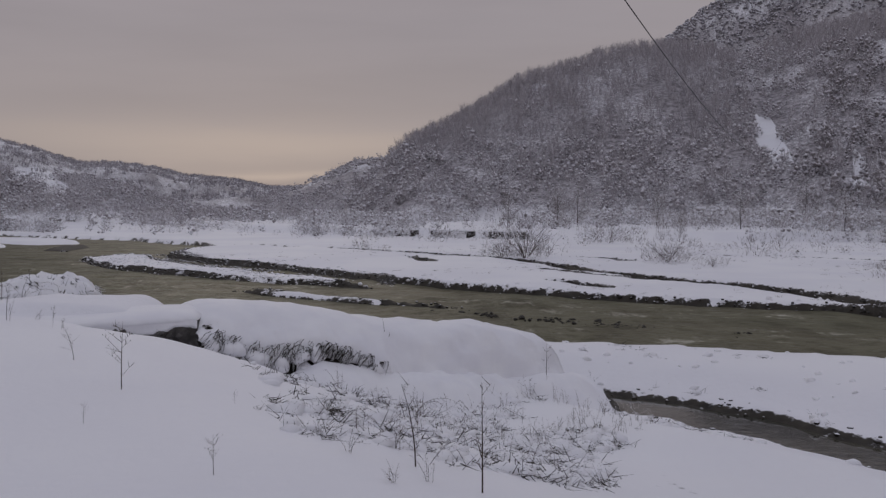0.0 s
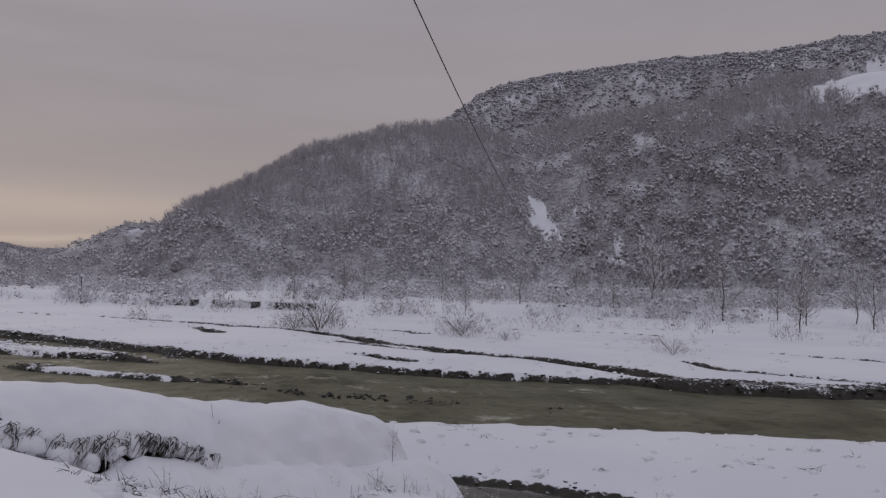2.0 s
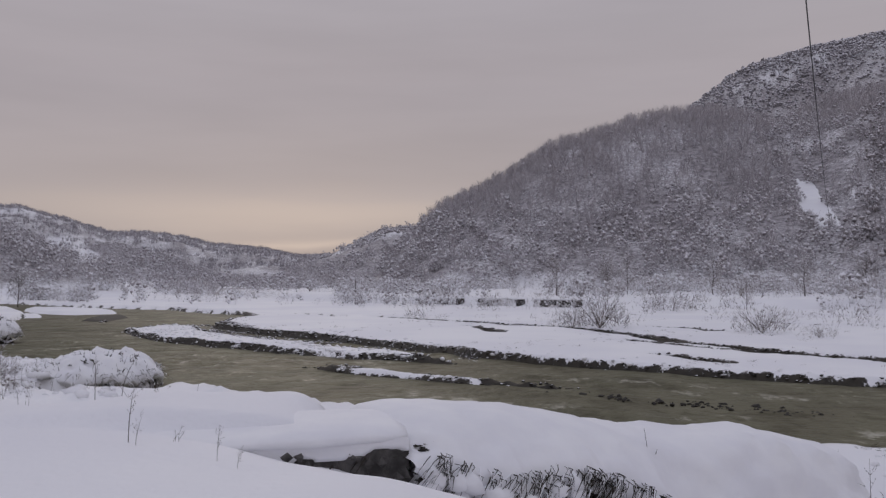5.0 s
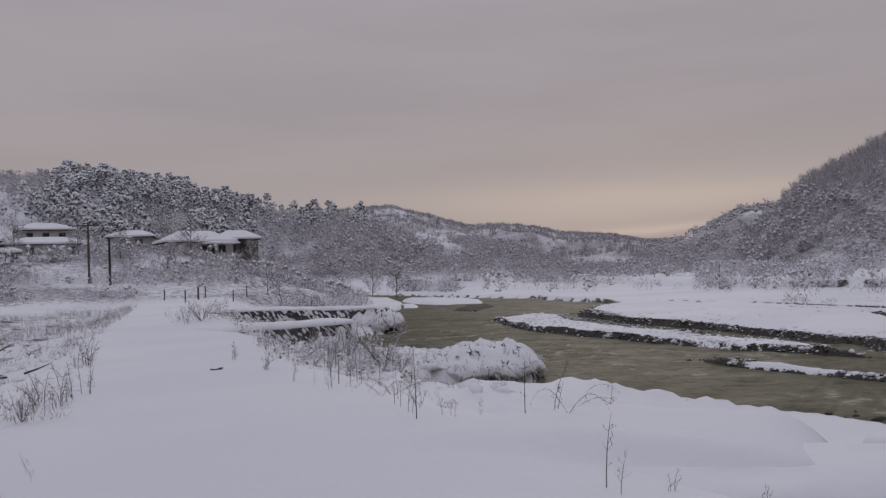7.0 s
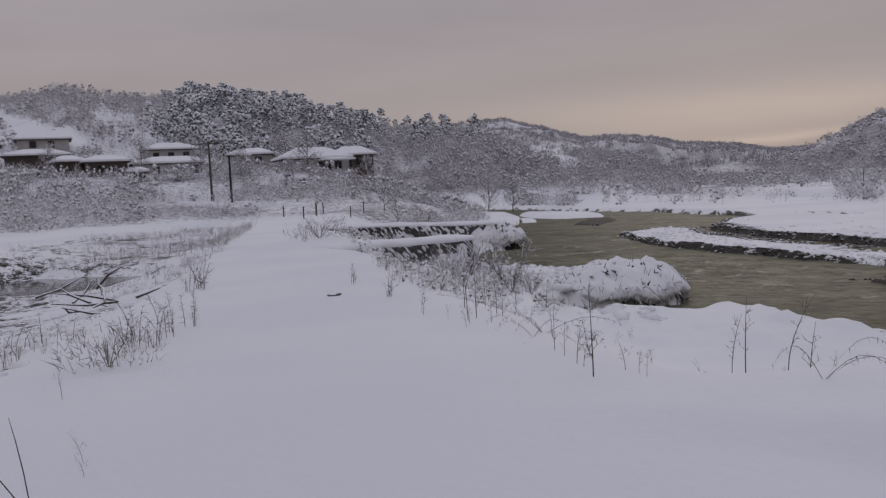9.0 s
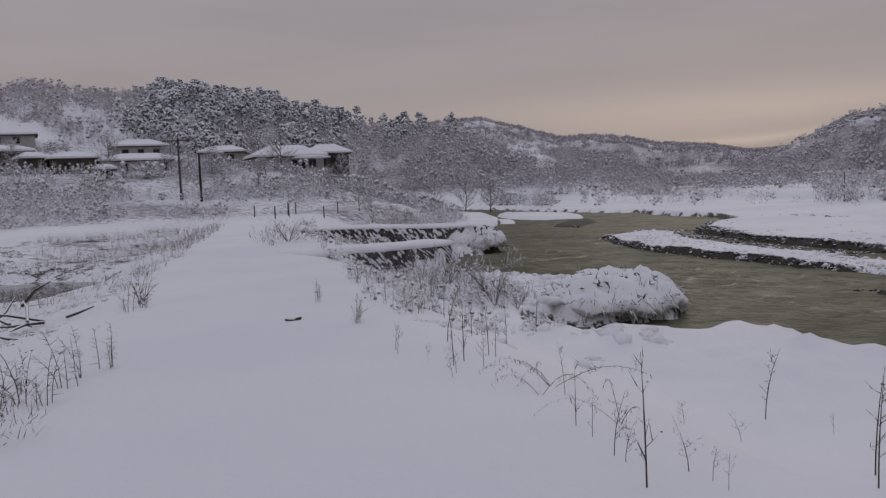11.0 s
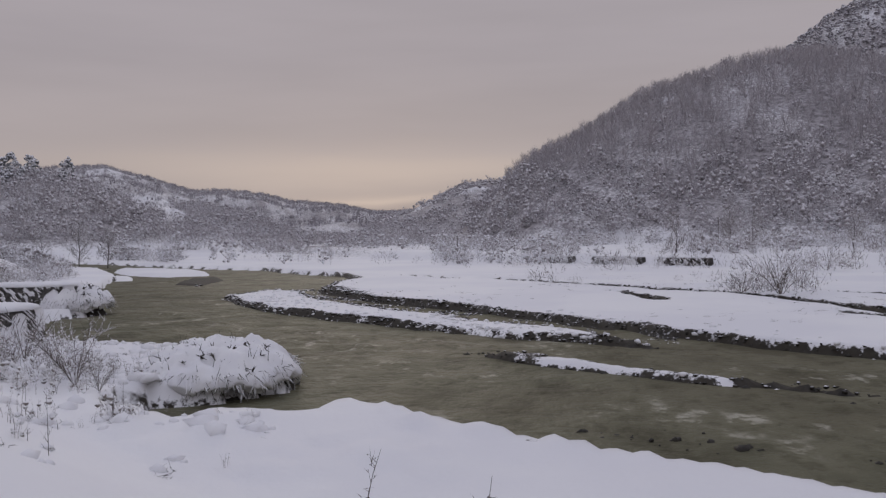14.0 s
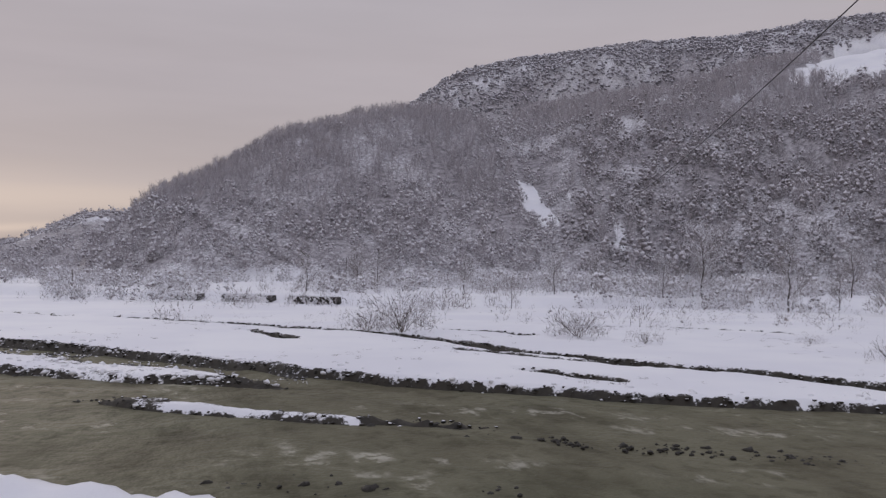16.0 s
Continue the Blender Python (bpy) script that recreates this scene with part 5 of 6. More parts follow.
def snowy_weed(seed, stems=4, twigs=16):
    """A clump of dead weed stems with snow lodged along them."""
    rng = np.random.default_rng(seed)
    stem, side, head = [], [], []
    for _ in range(stems):
        bx, by = rng.normal(0, 0.10, 2)
        lx, ly, h = rng.normal(0, 0.22), rng.normal(0, 0.22), rng.uniform(0.5, 1.0)
        at = lambda t: np.array((bx + lx * t * t, by + ly * t * t, h * t - 0.05))
        stem.append(tube([at(t) for t in (0, 0.35, 0.7, 1.0)], (0.008, 0.007, 0.005, 0.0015), 3))
        for _ in range(twigs):
            t = rng.uniform(0.2, 1.0)
            a, l = rng.uniform(0, 6.283), rng.uniform(0.08, 0.24) * (1.2 - 0.6 * t)
            p = at(t)
            q = p + np.array((math.cos(a) * l, math.sin(a) * l, l * rng.uniform(-0.2, 0.9)))
            side.append(twig_cone(p, q, rng.uniform(0.004, 0.009)))
            if rng.uniform() < 0.45:
                head.append(clod(p + (q - p) * 0.6, rng.uniform(0.015, 0.04), rng))
    return stem, side, head


def tuft_plant(seed, blades=30, arch=0.6):
    rng = np.random.default_rng(seed)
    stem, side, head = [], [], []
    for k in range(blades):
        a, l = rng.uniform(0, 6.283), rng.uniform(0.1, arch)
        h = rng.uniform(0.45, 1.0)
        c, s = math.cos(a), math.sin(a)
        b = rng.normal(0, 0.07, 2)
        pts = [(b[0], b[1], -0.05), (b[0] + c * l * 0.35, b[1] + s * l * 0.35, h * 0.65), (b[0] + c * l, b[1] + s * l, h * rng.uniform(0.35, 1.0))]
        (stem if k % 2 else side).append(tube(pts, (0.004, 0.0035, 0.001), 3))
        if k % 3 == 0:
            head.append(clod((pts[1][0], pts[1][1], pts[1][2]), 0.035, rng))
    return stem, side, head


def arch_plant(seed, n=4):
    """Stems bowed over by snow, with hanging leaves."""
    rng = np.random.default_rng(seed)
    stem, side, head = [], [], []
    for k in range(n):
        a = rng.normal(0.3, 0.9) + (2.6 if k == 3 else 0)
        l, h = rng.uniform(0.6, 1.9), rng.uniform(0.3, 0.9)
        c, s = math.cos(a), math.sin(a)
        pts = [(c * l * t, s * l * t, h * math.sin(t * 2.5) - 0.05) for t in np.linspace(0, 1, 7)]
        stem.append(tube(pts, (0.006, 0.006, 0.005, 0.005, 0.004, 0.003, 0.001), 3))
        for t in np.linspace(0.3, 1, 11):
            p = np.array((c * l * t, s * l * t, h * math.sin(t * 2.5) - 0.05))
            side.append(twig_cone(p, p + np.array((rng.normal(0, 0.05), rng.normal(0, 0.05), -rng.uniform(0.04, 0.13))), rng.uniform(0.004, 0.011)))
            if rng.uniform() < 0.3:
                head.append(clod(p + (0, 0, 0.02), 0.03, rng))
    return stem, side, head


def shrub_plant(seed, stems=11, subs=9, spread=0.6):
    rng = np.random.default_rng(seed)
    stem, side, head = [], [], []
    for _ in range(stems):
        a, l, h = rng.uniform(0, 6.283), rng.uniform(0.1, spread), rng.uniform(0.6, 1.0)
        c, s = math.cos(a), math.sin(a)
        P = [np.array((c * l * t ** 1.3, s * l * t ** 1.3, h * t - 0.05)) for t in (0, 0.33, 0.66, 1.0)]
        stem.append(tube(P, (0.009, 0.007, 0.005, 0.0015), 3))
        for _ in range(subs):
            t = rng.uniform(0.2, 0.98)
            p = np.array((c * l * t ** 1.3, s * l * t ** 1.3, h * t - 0.05))
            d = rng.normal(0, 0.13, 3) + np.array((c * 0.08, s * 0.08, 0.13))
            side.append(twig_cone(p, p + d, 0.006))
            for _ in range(2):
                o = p + d * rng.uniform(0.3, 0.9)
                side.append(twig_cone(o, o + rng.normal(0, 0.07, 3) + np.array((0, 0, 0.05)), 0.0045))
            if rng.uniform() < 0.12:
                head.append(clod(p + d * 0.5, 0.028, rng))
    return stem, side, head


def dome_shrub(seed, twigs=300, stems=9):
    """A low rounded thicket of frosted twigs."""
    rng = np.random.default_rng(seed)
    stem, side, head = [], [], []
    for _ in range(stems):
        a, l = rng.uniform(0, 6.283), rng.uniform(0.2, 0.8)
        stem.append(tube([(0, 0, -0.05), (math.cos(a) * l * 0.5, math.sin(a) * l * 0.5, 0.35), (math.cos(a) * l, math.sin(a) * l, rng.uniform(0.5, 0.85))], (0.012, 0.009, 0.002), 3))
    for _ in range(twigs):
        a, l = rng.uniform(0, 6.283), math.sqrt(rng.uniform(0, 1)) * 0.95
        lop = 1 + 0.25 * math.sin(2 * a + seed) + 0.15 * math.sin(5 * a)
        z = rng.uniform(0.05, 0.8) * math.sqrt(max(0.08, 1 - l * l)) * lop
        p = np.array((math.cos(a) * l * lop, math.sin(a) * l * lop, z))
        q = p + np.array((math.cos(a) * 0.08, math.sin(a) * 0.08, 0.12)) + rng.normal(0, 0.10, 3)
        side.append(twig_cone(p, q, rng.uniform(0.006, 0.013)))
        if rng.uniform() < 0.5:
            head.append(puff(p, rng.uniform(0.012, 0.034), rng))
    return stem, side, head


def tree_plant(seed, limbs=26, spread=0.34, low=0.14):
    """A leafless tree of unit height."""
    rng = np.random.default_rng(seed)
    wob = rng.normal(0, 0.012, (6, 2))
    zs = np.linspace(-0.03, 0.95, 6)
    stem = [tube([(wob[k, 0], wob[k, 1], zs[k]) for k in range(6)], (0.0125, 0.0105, 0.0085, 0.006, 0.004, 0.001), 6)]
    side, head = [], []
    for _ in range(limbs):
        t = rng.uniform(low, 0.9)
        a, l = rng.uniform(0, 6.283), spread * rng.uniform(0.5, 1.0) * (1.2 - 0.75 * t)
        p = np.array((np.interp(t, zs, wob[:, 0]), np.interp(t, zs, wob[:, 1]), t))
        q = p + np.array((math.cos(a) * l, math.sin(a) * l, l * rng.uniform(0.5, 1.3)))
        m = (p + q) / 2 + np.array((0, 0, -0.02))
        side.append(tube([p, m, q], (0.0065, 0.0045, 0.001), 3))
        for _ in range(11):
            k = rng.uniform(0.25, 1.0)
            o = p + (q - p) * k
            d = rng.normal(0, 0.06, 3) + (q - p) * 0.25
            side.append(twig_cone(o, o + d, 0.0032))
            for _ in range(4):
                o2 = o + d * rng.uniform(0.3, 1.0)
                side.append(twig_cone(o2, o2 + rng.normal(0, 0.035, 3) + d * 0.2, 0.0022))
    return stem, side, head


def plant_kind(name, made, mats, names, label, category, group):
    """A thing with its stems, twigs and snow lumps or seed heads as parts."""
    root = tagged(new(name, None), label, category, group)
    for pieces, mat, nm in zip(made, mats, names):
        if pieces:
            v, f = gather(pieces)
            tagged(part(nm, add_mesh(nm, v, f, [mat]), root), kind="" if nm in ("stem", "trunk", "crown") else "stuff")
    return root


def place_all(kinds, spots, rng):
    """The first of each kind is moved to its place, the rest are copies."""
    fresh = list(kinds)
    for k, (x, y, h) in enumerate(spots):
        m = pose(x, y, ground_at(x, y), 0, 0, rng.uniform(0, 360)) @ Matrix.Diagonal((h * rng.uniform(0.85, 1.15), h * rng.uniform(0.85, 1.15), h, 1))
        kind = kinds[k % len(kinds)]
        if kind in fresh:
            fresh.remove(kind)
            kind.matrix_basis = m
            kind["base"] = 1
        else:
            c = kind.copy()
            scene.collection.objects.link(c)
            c.matrix_basis = m
            for o in kind.children:
                q = o.copy()
                q.parent = c
                scene.collection.objects.link(q)
    for kind in fresh:
        for o in (*kind.children, kind):
            bpy.data.objects.remove(o)


rng = np.random.default_rng(5)
WEED_MATS, WEED_PARTS = (M_WEED, M_WEED, M_WEED), ("stem", "twigwork", "seed_cluster")
SNOWY_MATS, SNOWY_PARTS = (M_WEED, M_TWIG, M_SNOW), ("stemwork", "twigwork", "lodged_snow")

tall = [plant_kind("tall_weed", stem_plant(s, 0.10, 9, 1, True, 1.1, 0.18), WEED_MATS, WEED_PARTS, "tall dry brown weed stalk standing in snow", "weed", "weeds along the dyke") for s in range(4)]
place_all(tall, [(0.24, 5.17, 0.68), (-0.89, 14.36, 1.3), (1.8, 14.9, 0.91), (-9.39, 21.6, 1.0), (-11.65, 17.7, 0.62), (-6.04, 11.87, 0.5), (-11.6, 17.4, 0.64),
                 (-12.56, 18.92, 0.85), (-12.9, 20.16, 0.5), (-7.99, 19.79, 1.15), (-11.69, 18.33, 0.6), (-14.83, 26.49, 0.7), (-13.4, 22.2, 0.8), (-18.0, 27.5, 0.9),
                 (-15.6, 24.0, 0.7), (-10.18, 16.84, 0.45), (-9.61, 15.66, 0.46), (-7.87, 20.93, 0.6), (-14.98, 26.82, 0.61), (-7.35, 14.97, 0.58), (-8.75, 14.53, 0.75), (-7.64, 14.87, 0.6)], rng)
short = [plant_kind("dry_weed", stem_plant(s + 30, 0.2, 12, 2, True, 0.8, 0.4), WEED_MATS, WEED_PARTS, "small dry weed poking through snow", "weed", "weeds along the dyke") for s in range(4)]
place_all(short, [(-10.7, 11.25, 0.2), (-12.6, 12.4, 0.25), (-14.0, 12.0, 0.4), (-1.29, 4.78, 0.24), (0.77, 7.38, 0.28), (-2.66, 7.07, 0.56), (-3.61, 8.37, 0.36), (-2.5, 5.93, 0.15), (-0.18, 5.61, 0.6), (-1.68, 6.89, 0.12), (-9.12, 15.06, 0.43),
                  (-8.45, 14.76, 0.2), (-5.9, 11.68, 0.27), (-11.58, 18.28, 0.46), (-4.76, 10.7, 0.18), (-4.99, 10.97, 0.28), (-8.62, 14.91, 0.3), (-9.39, 15.4, 0.32), (-9.01, 14.95, 0.27),
                  (-8.33, 14.6, 0.2), (-10.39, 11.04, 0.14), (-8.54, 21.27, 0.28), (-11.23, 17.34, 0.37), (-12.77, 18.11, 0.32), (-11.4, 17.1, 0.33), (-12.59, 17.88, 0.27), (-11.33, 16.9, 0.27),
                  (-9.64, 18.61, 0.26), (-9.34, 19.86, 0.36), (-11.99, 17.55, 0.2)], rng)
bowed = [plant_kind("bowed_weed", arch_plant(s + 50), SNOWY_MATS, SNOWY_PARTS, "dead weed bowed over by snow", "weed", "bowed weeds") for s in range(3)]
place_all(bowed, [(-7.0, 14.3, 0.4), (-1.6, 13.6, 0.75), (-0.4, 13.2, 0.5), (-7.56, 21.09, 0.46), (-10.3, 16.6, 0.45), (-10.46, 17.2, 0.5), (-9.4, 16.0, 0.4), (0.4, 12.4, 0.45), (-0.4, 11.2, 0.4), (-2.6, 13.0, 0.5), (-0.9, 6.6, 0.28), (-0.45, 6.9, 0.3), (-0.1, 5.9, 0.25), (-0.5, 7.8, 0.3), (0.1, 8.3, 0.3)], rng)
tufts = [plant_kind("snowy_weed", snowy_weed(s + 70), SNOWY_MATS, SNOWY_PARTS, "clump of dead weeds with snow lodged on it", "weed clump", "weed clumps") for s in range(5)]
GULLY = [(-0.61, 5.63, 0.22), (-0.35, 6.24, 0.3), (-0.08, 5.19, 0.2), (-0.31, 4.99, 0.18), (-0.64, 6.74, 0.26), (-0.91, 6.16, 0.16), (-0.4, 12.4, 0.42), (2.5, 13.3, 0.3), (1.1, 12.9, 0.34),
         (0.6, 11.0, 0.25), (2.9, 16.9, 0.4), (0.5, 14.9, 0.4), (-1.5, 12.4, 0.4), (-0.5, 13.6, 0.45), (0.2, 14.0, 0.4), (1.5, 14.4, 0.4), (2.2, 15.2, 0.35), (-0.2, 7.2, 0.25), (0.0, 9.5, 0.3)]
place_all(tufts, GULLY + [(-14.3, 14.8, 0.62), (-14.8, 15.3, 0.7), (-15.1, 15.75, 0.6), (-14.21, 14.3, 0.5), (-14.6, 14.6, 0.75), (-15.4, 16.2, 0.6), (-14.0, 14.0, 0.45), (-15.0, 15.0, 0.5), (-20.5, 21.1, 0.8), (-20.9, 21.5, 0.9), (-20.2, 20.6, 0.7), (-14.78, 20.12, 0.42), (-17.31, 22.34, 0.5),
                  (-32.2, 37.87, 1.0), (-33.9, 39.4, 0.8), (-11.85, 24.0, 0.25), (-5.62, 11.91, 0.18), (-14.7, 20.0, 0.5), (-15.9, 23.2, 0.6), (-0.31, 10.4, 0.35), (0.9, 13.2, 0.4),
                  (1.9, 15.4, 0.4), (2.6, 15.8, 0.45), (-16.6, 25.2, 0.5), (-19.2, 26.2, 0.6), (-20.5, 28.4, 0.6)], rng)
shrubs = [plant_kind("frosted_shrub", dome_shrub(s + 90), (M_TWIG, M_FROST, M_SNOW), SNOWY_PARTS, "leafless shrub furred with snow", "shrub", "shrubs on the plain") for s in range(4)]
place_all(shrubs, [(6.6, 66.5, 2.7), (15.42, 58.74, 1.7), (16.7, 53.27, 0.9), (17.87, 92.57, 2.5), (31.46, 113.5, 3.0), (22.55, 42.72, 1.1), (4.46, 65.47, 1.7), (26.35, 52.1, 0.7),
                   (6.0, 62.9, 2.6), (15.0, 57.6, 1.6), (-19.4, 33.0, 0.9), (-22.6, 36.2, 1.4), (-45, 66, 2.0), (-38, 60, 1.8), (-51, 77, 2.2),
                   (-13.6, 13.6, 0.5), (-33.2, 40.2, 1.3), (-21.5, 32.6, 1.1)], rng)
trees = [plant_kind("bare_tree", tree_plant(s + 110), (M_BARK, M_FROST), ("trunk", "crown"), "slender leafless tree with frosted twigs", "tree", "trees on the far bank") for s in range(4)]
place_all(trees, [(51.5, 98.8, 9.4), (53.5, 100.2, 8.5), (53.8, 87.2, 7.2), (56.2, 133.4, 6.8), (60.9, 72.1, 5.6), (16.8, 126.9, 6.0), (26.0, 94.5, 3.2), (48.2, 66.3, 5.4), (63.1, 90.2, 4.5),
                  (17.6, 132.5, 5.0), (20, 128, 5.2), (-57.9, 82, 3.5), (-69, 122, 7.0), (-66, 124, 6.0), (-72, 118, 5.0), (69, 84, 6.5), (45.5, 97.5, 5.0), (74, 100, 7), (38, 110, 5),
                  (-61, 84, 3.2), (58.5, 79, 5.2), (-42, 62, 2.4), (9, 120, 5.0), (30, 121, 5.5), (-92, 108, 6.5), (-104, 98, 5.5), (-84, 112, 5.0), (-110, 92, 6.0), (-98, 100, 4.2), (-78, 112, 4.6), (-120, 84, 5.0), (-88, 100, 4.0), (-100, 112, 6.5), (-74, 96, 3.2), (-82, 92, 3.4)], rng)


def bent_stalks(x, y):
    """Two bare dead stalks leaning apart from one root."""
    root = tagged(new("bent_stalk", None), "pair of thin bare stalks leaning apart out of the snow", "stalk")
    root.matrix_basis = pose(x, y, ground_at(x, y))
    for tip, bow in (((-0.14, 0.0, 0.46), 0.03), ((-0.30, -0.26, 0.34), 0.05)):
        tip = np.array(tip)
        v, f = tube([np.array((0, 0, -0.05)), tip * 0.35 + (0, 0, bow), tip * 0.7 + (0, 0, bow), tip], (0.0035, 0.003, 0.0025, 0.001), 5)
        part("stem", add_mesh("stem", v, f, [M_STRAW]), root)


bent_stalks(-10.13, 10.56)


bare_bush = [plant_kind("bare_bush", shrub_plant(s + 97, 9, 14, 0.75), (M_TWIG, M_TWIG, M_SNOW), SNOWY_PARTS, "leafless bush by the water with snow on its twigs", "bush", "bushes by the water") for s in range(2)]
place_all(bare_bush, [(-18.4, 31.6, 1.7), (-21.2, 33.4, 1.1), (-16.9, 29.9, 0.7)], rng)


def fill(name, kinds, places, sizes, mat, label, category):
    flat = [gather(a + b + c) for a, b, c in kinds]
    scatter(name, flat, places, sizes, mat, label, category, rng)


# rough growth along the edges of the dyke, too thick to count
q = rng.uniform(0, 1, (11000, 2)) * np.array((46, 48)) + np.array((-60, 8))
d, u, k = along(q[:, 0], q[:, 1], PATH)
thick = vnoise(q[:, 0], q[:, 1], 3.5, 61, 2)
zq = land(q[:, 0], q[:, 1])[0]
left = (u < -3.0) & (u > -17) & (k > 2.6) & (k < 6) & (thick > 0.0 + 0.3 * smooth((3.4 - k) / 0.6)) & (zq > -1.7)
right = (u > 2.0) & (u < 8) & (k > 3.2) & (k < 6) & (thick > -0.05) & (outside(q[:, 0], q[:, 1], NEAR_BANK + [(-200, 150), (-200, -200), (300, -200)]) < -0.3)
pl = q[left]
fill("dyke_grass", [snowy_weed(s + 200, 2, 6) for s in range(5)] + [tuft_plant(s + 205, 7, 0.9) for s in range(2)], pl, rng.uniform(0.25, 0.75, len(pl)), M_TWIG, "matted dead grass and twigs under snow", "grass")
pr = q[right]
laden = pr[rng.uniform(0, 1, len(pr)) < 0.2]
pr = pr[rng.uniform(0, 1, len(pr)) < 0.45]
scatter("laden_weeds", LADEN[:5], laden, rng.uniform(0.25, 0.6, len(laden)), M_LADEN, "weeds weighed down with snow on the river bank", "weeds", rng, True)
fill("bank_growth", [snowy_weed(s + 220, 3, 9) for s in range(4)] + [stem_plant(s + 230, 0.15, 8, 1) for s in range(3)] + [tuft_plant(s + 240, 8, 0.9) for s in range(1)], pr,
     rng.uniform(0.2, 0.65, len(pr)), M_TWIG, "dead weeds and brush on the river bank", "weeds")
q = rng.uniform(0, 1, (700, 2)) * np.array((6.5, 7)) + np.array((-2.8, 9.8))
d, u, k = along(q[:, 0], q[:, 1], PATH)
q = q[(u > 6.0) & (u < 11) & (vnoise(q[:, 0], q[:, 1], 1.2, 66, 2) > 0.05)]
fill("gully_weeds", [snowy_weed(s + 250, 2, 7) for s in range(3)] + [stem_plant(s + 260, 0.2, 8, 1) for s in range(2)], q, rng.uniform(0.12, 0.36, len(q)), M_TWIG, "flattened weeds in the snowy gully", "weeds")
# low bushes over the far plain
q, a, r = polar_places(420, (-8, 48), (62, 115), rng)
q = q[(outside(q[:, 0], q[:, 1], FAR_BANK + NEAR_BANK) > 14) & (vnoise(q[:, 0], q[:, 1], 12, 68, 2) > 0.05)]
fill("plain_twigs", [([], [f], []) for f in FUZZ], q, rng.uniform(0.4, 1.6, len(q)) * (0.5 + np.hypot(q[:, 0], q[:, 1]) / 120), M_FROST, "frosted low bushes scattered over the plain", "bushes")



# lumps of snow on flattened weeds, dark pockets between them, and shingle along the water
def cobble(seed):
    rng = np.random.default_rng(seed)
    bm = bmesh.new()
    bmesh.ops.create_icosphere(bm, subdivisions=1, radius=0.5)
    out = np.array([v.co[:] for v in bm.verts]) * rng.uniform(0.75, 1.2, (len(bm.verts), 1)) * np.array((1, 0.8, 0.6))
    faces = np.array([[v.index for v in f.verts] for f in bm.faces])
    bm.free()
    return out, faces


NEAR_LAND = NEAR_BANK + [(-200, 150), (-200, -200), (300, -200)]
q = rng.uniform(0, 1, (16000, 2)) * np.array((52, 46)) + np.array((-38, 8))
d, u, k = along(q[:, 0], q[:, 1], PATH)
sn, zq = outside(q[:, 0], q[:, 1], NEAR_LAND), land(q[:, 0], q[:, 1])[0]
thick = vnoise(q[:, 0], q[:, 1], 2.2, 161, 3)
bank = (u > 2.4) & (u < 11) & (k > 2.75) & (k < 5) & (thick > -0.15 + 0.4 * smooth((3.6 - k) / 0.4)) & (sn < -0.25)
bank &= k > 3.4
side = (u < -3.2) & (u > -15) & (k > 2.6) & (k < 5.5) & (thick > 0.0) & (zq > -1.7)
p = q[bank | side]
p3 = rng.uniform(0, 1, (1500, 2)) * np.array((8, 9)) + np.array((-3.2, 9.6))
d, u, k = along(p3[:, 0], p3[:, 1], PATH)
p3 = p3[~((p3[:, 0] > 1.2) & (p3[:, 1] < 15.4 - 0.94 * (p3[:, 0] - 1.2))) & (u > 6.6) & (u < 12) & (vnoise(p3[:, 0], p3[:, 1], 1.3, 166, 2) > -0.1) & (outside(p3[:, 0], p3[:, 1], POND) > 0.1)]
p4 = rng.uniform(0, 1, (500, 2)) * np.array((22, 16)) + np.array((1.5, 6))
p4 = p4[(p4[:, 1] > 15.6 - 0.94 * (p4[:, 0] - 1.2)) & (outside(p4[:, 0], p4[:, 1], NEAR_LAND) < -0.2) & (outside(p4[:, 0], p4[:, 1], POND) > 0.15) & (along(p4[:, 0], p4[:, 1], PATH)[1] > 9.5)]
GULLY_BED = [(-3.0, 13.4), (-1.0, 6.0), (0.9, 6.8), (2.6, 12.0), (2.4, 15.0), (-0.6, 14.6)]
p5 = rng.uniform(0, 1, (2600, 2)) * np.array((6, 9.2)) + np.array((-3.2, 5.8))
p5 = p5[(outside(p5[:, 0], p5[:, 1], GULLY_BED) < 0.1) & (vnoise(p5[:, 0], p5[:, 1], 0.9, 167, 2) > 0.08)]
end = rng.normal(0, 1, (26, 2)) * np.array((0.45, 0.6)) + np.array((2.1, 16.5))
p = p[~((p[:, 0] > -12.5) & (p[:, 0] < -4.5) & (p[:, 1] > 13) & (p[:, 1] < 26))]
p = np.vstack([p, p3, p4, p5, end])
LUMPS = [snow_lump(s, 1) for s in range(7)]
far_bank = smooth((p[:, 1] - 20) / 6) * (p[:, 0] < -10)
scatter("snow_clumps", LUMPS, p, rng.uniform(0.07, 0.30, len(p)) * rng.uniform(0.6, 1.0, len(p)) * (1 + 0.8 * far_bank), M_SNOW, "small lumps of snow over flattened weeds", "snow", rng, True)
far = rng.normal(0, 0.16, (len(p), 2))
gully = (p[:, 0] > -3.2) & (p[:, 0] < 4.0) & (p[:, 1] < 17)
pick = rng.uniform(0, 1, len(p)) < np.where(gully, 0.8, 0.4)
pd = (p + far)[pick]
def tangle(seed):
    rng = np.random.default_rng(seed)
    out = []
    for _ in range(16):
        o, e = rng.normal(0, 0.4, 3) * (1, 1, 0.3), rng.normal(0, 0.6, 3)
        out.append(twig_cone(o, o + e * (1, 1, 0.7), rng.uniform(0.014, 0.035)))
    return gather(out)


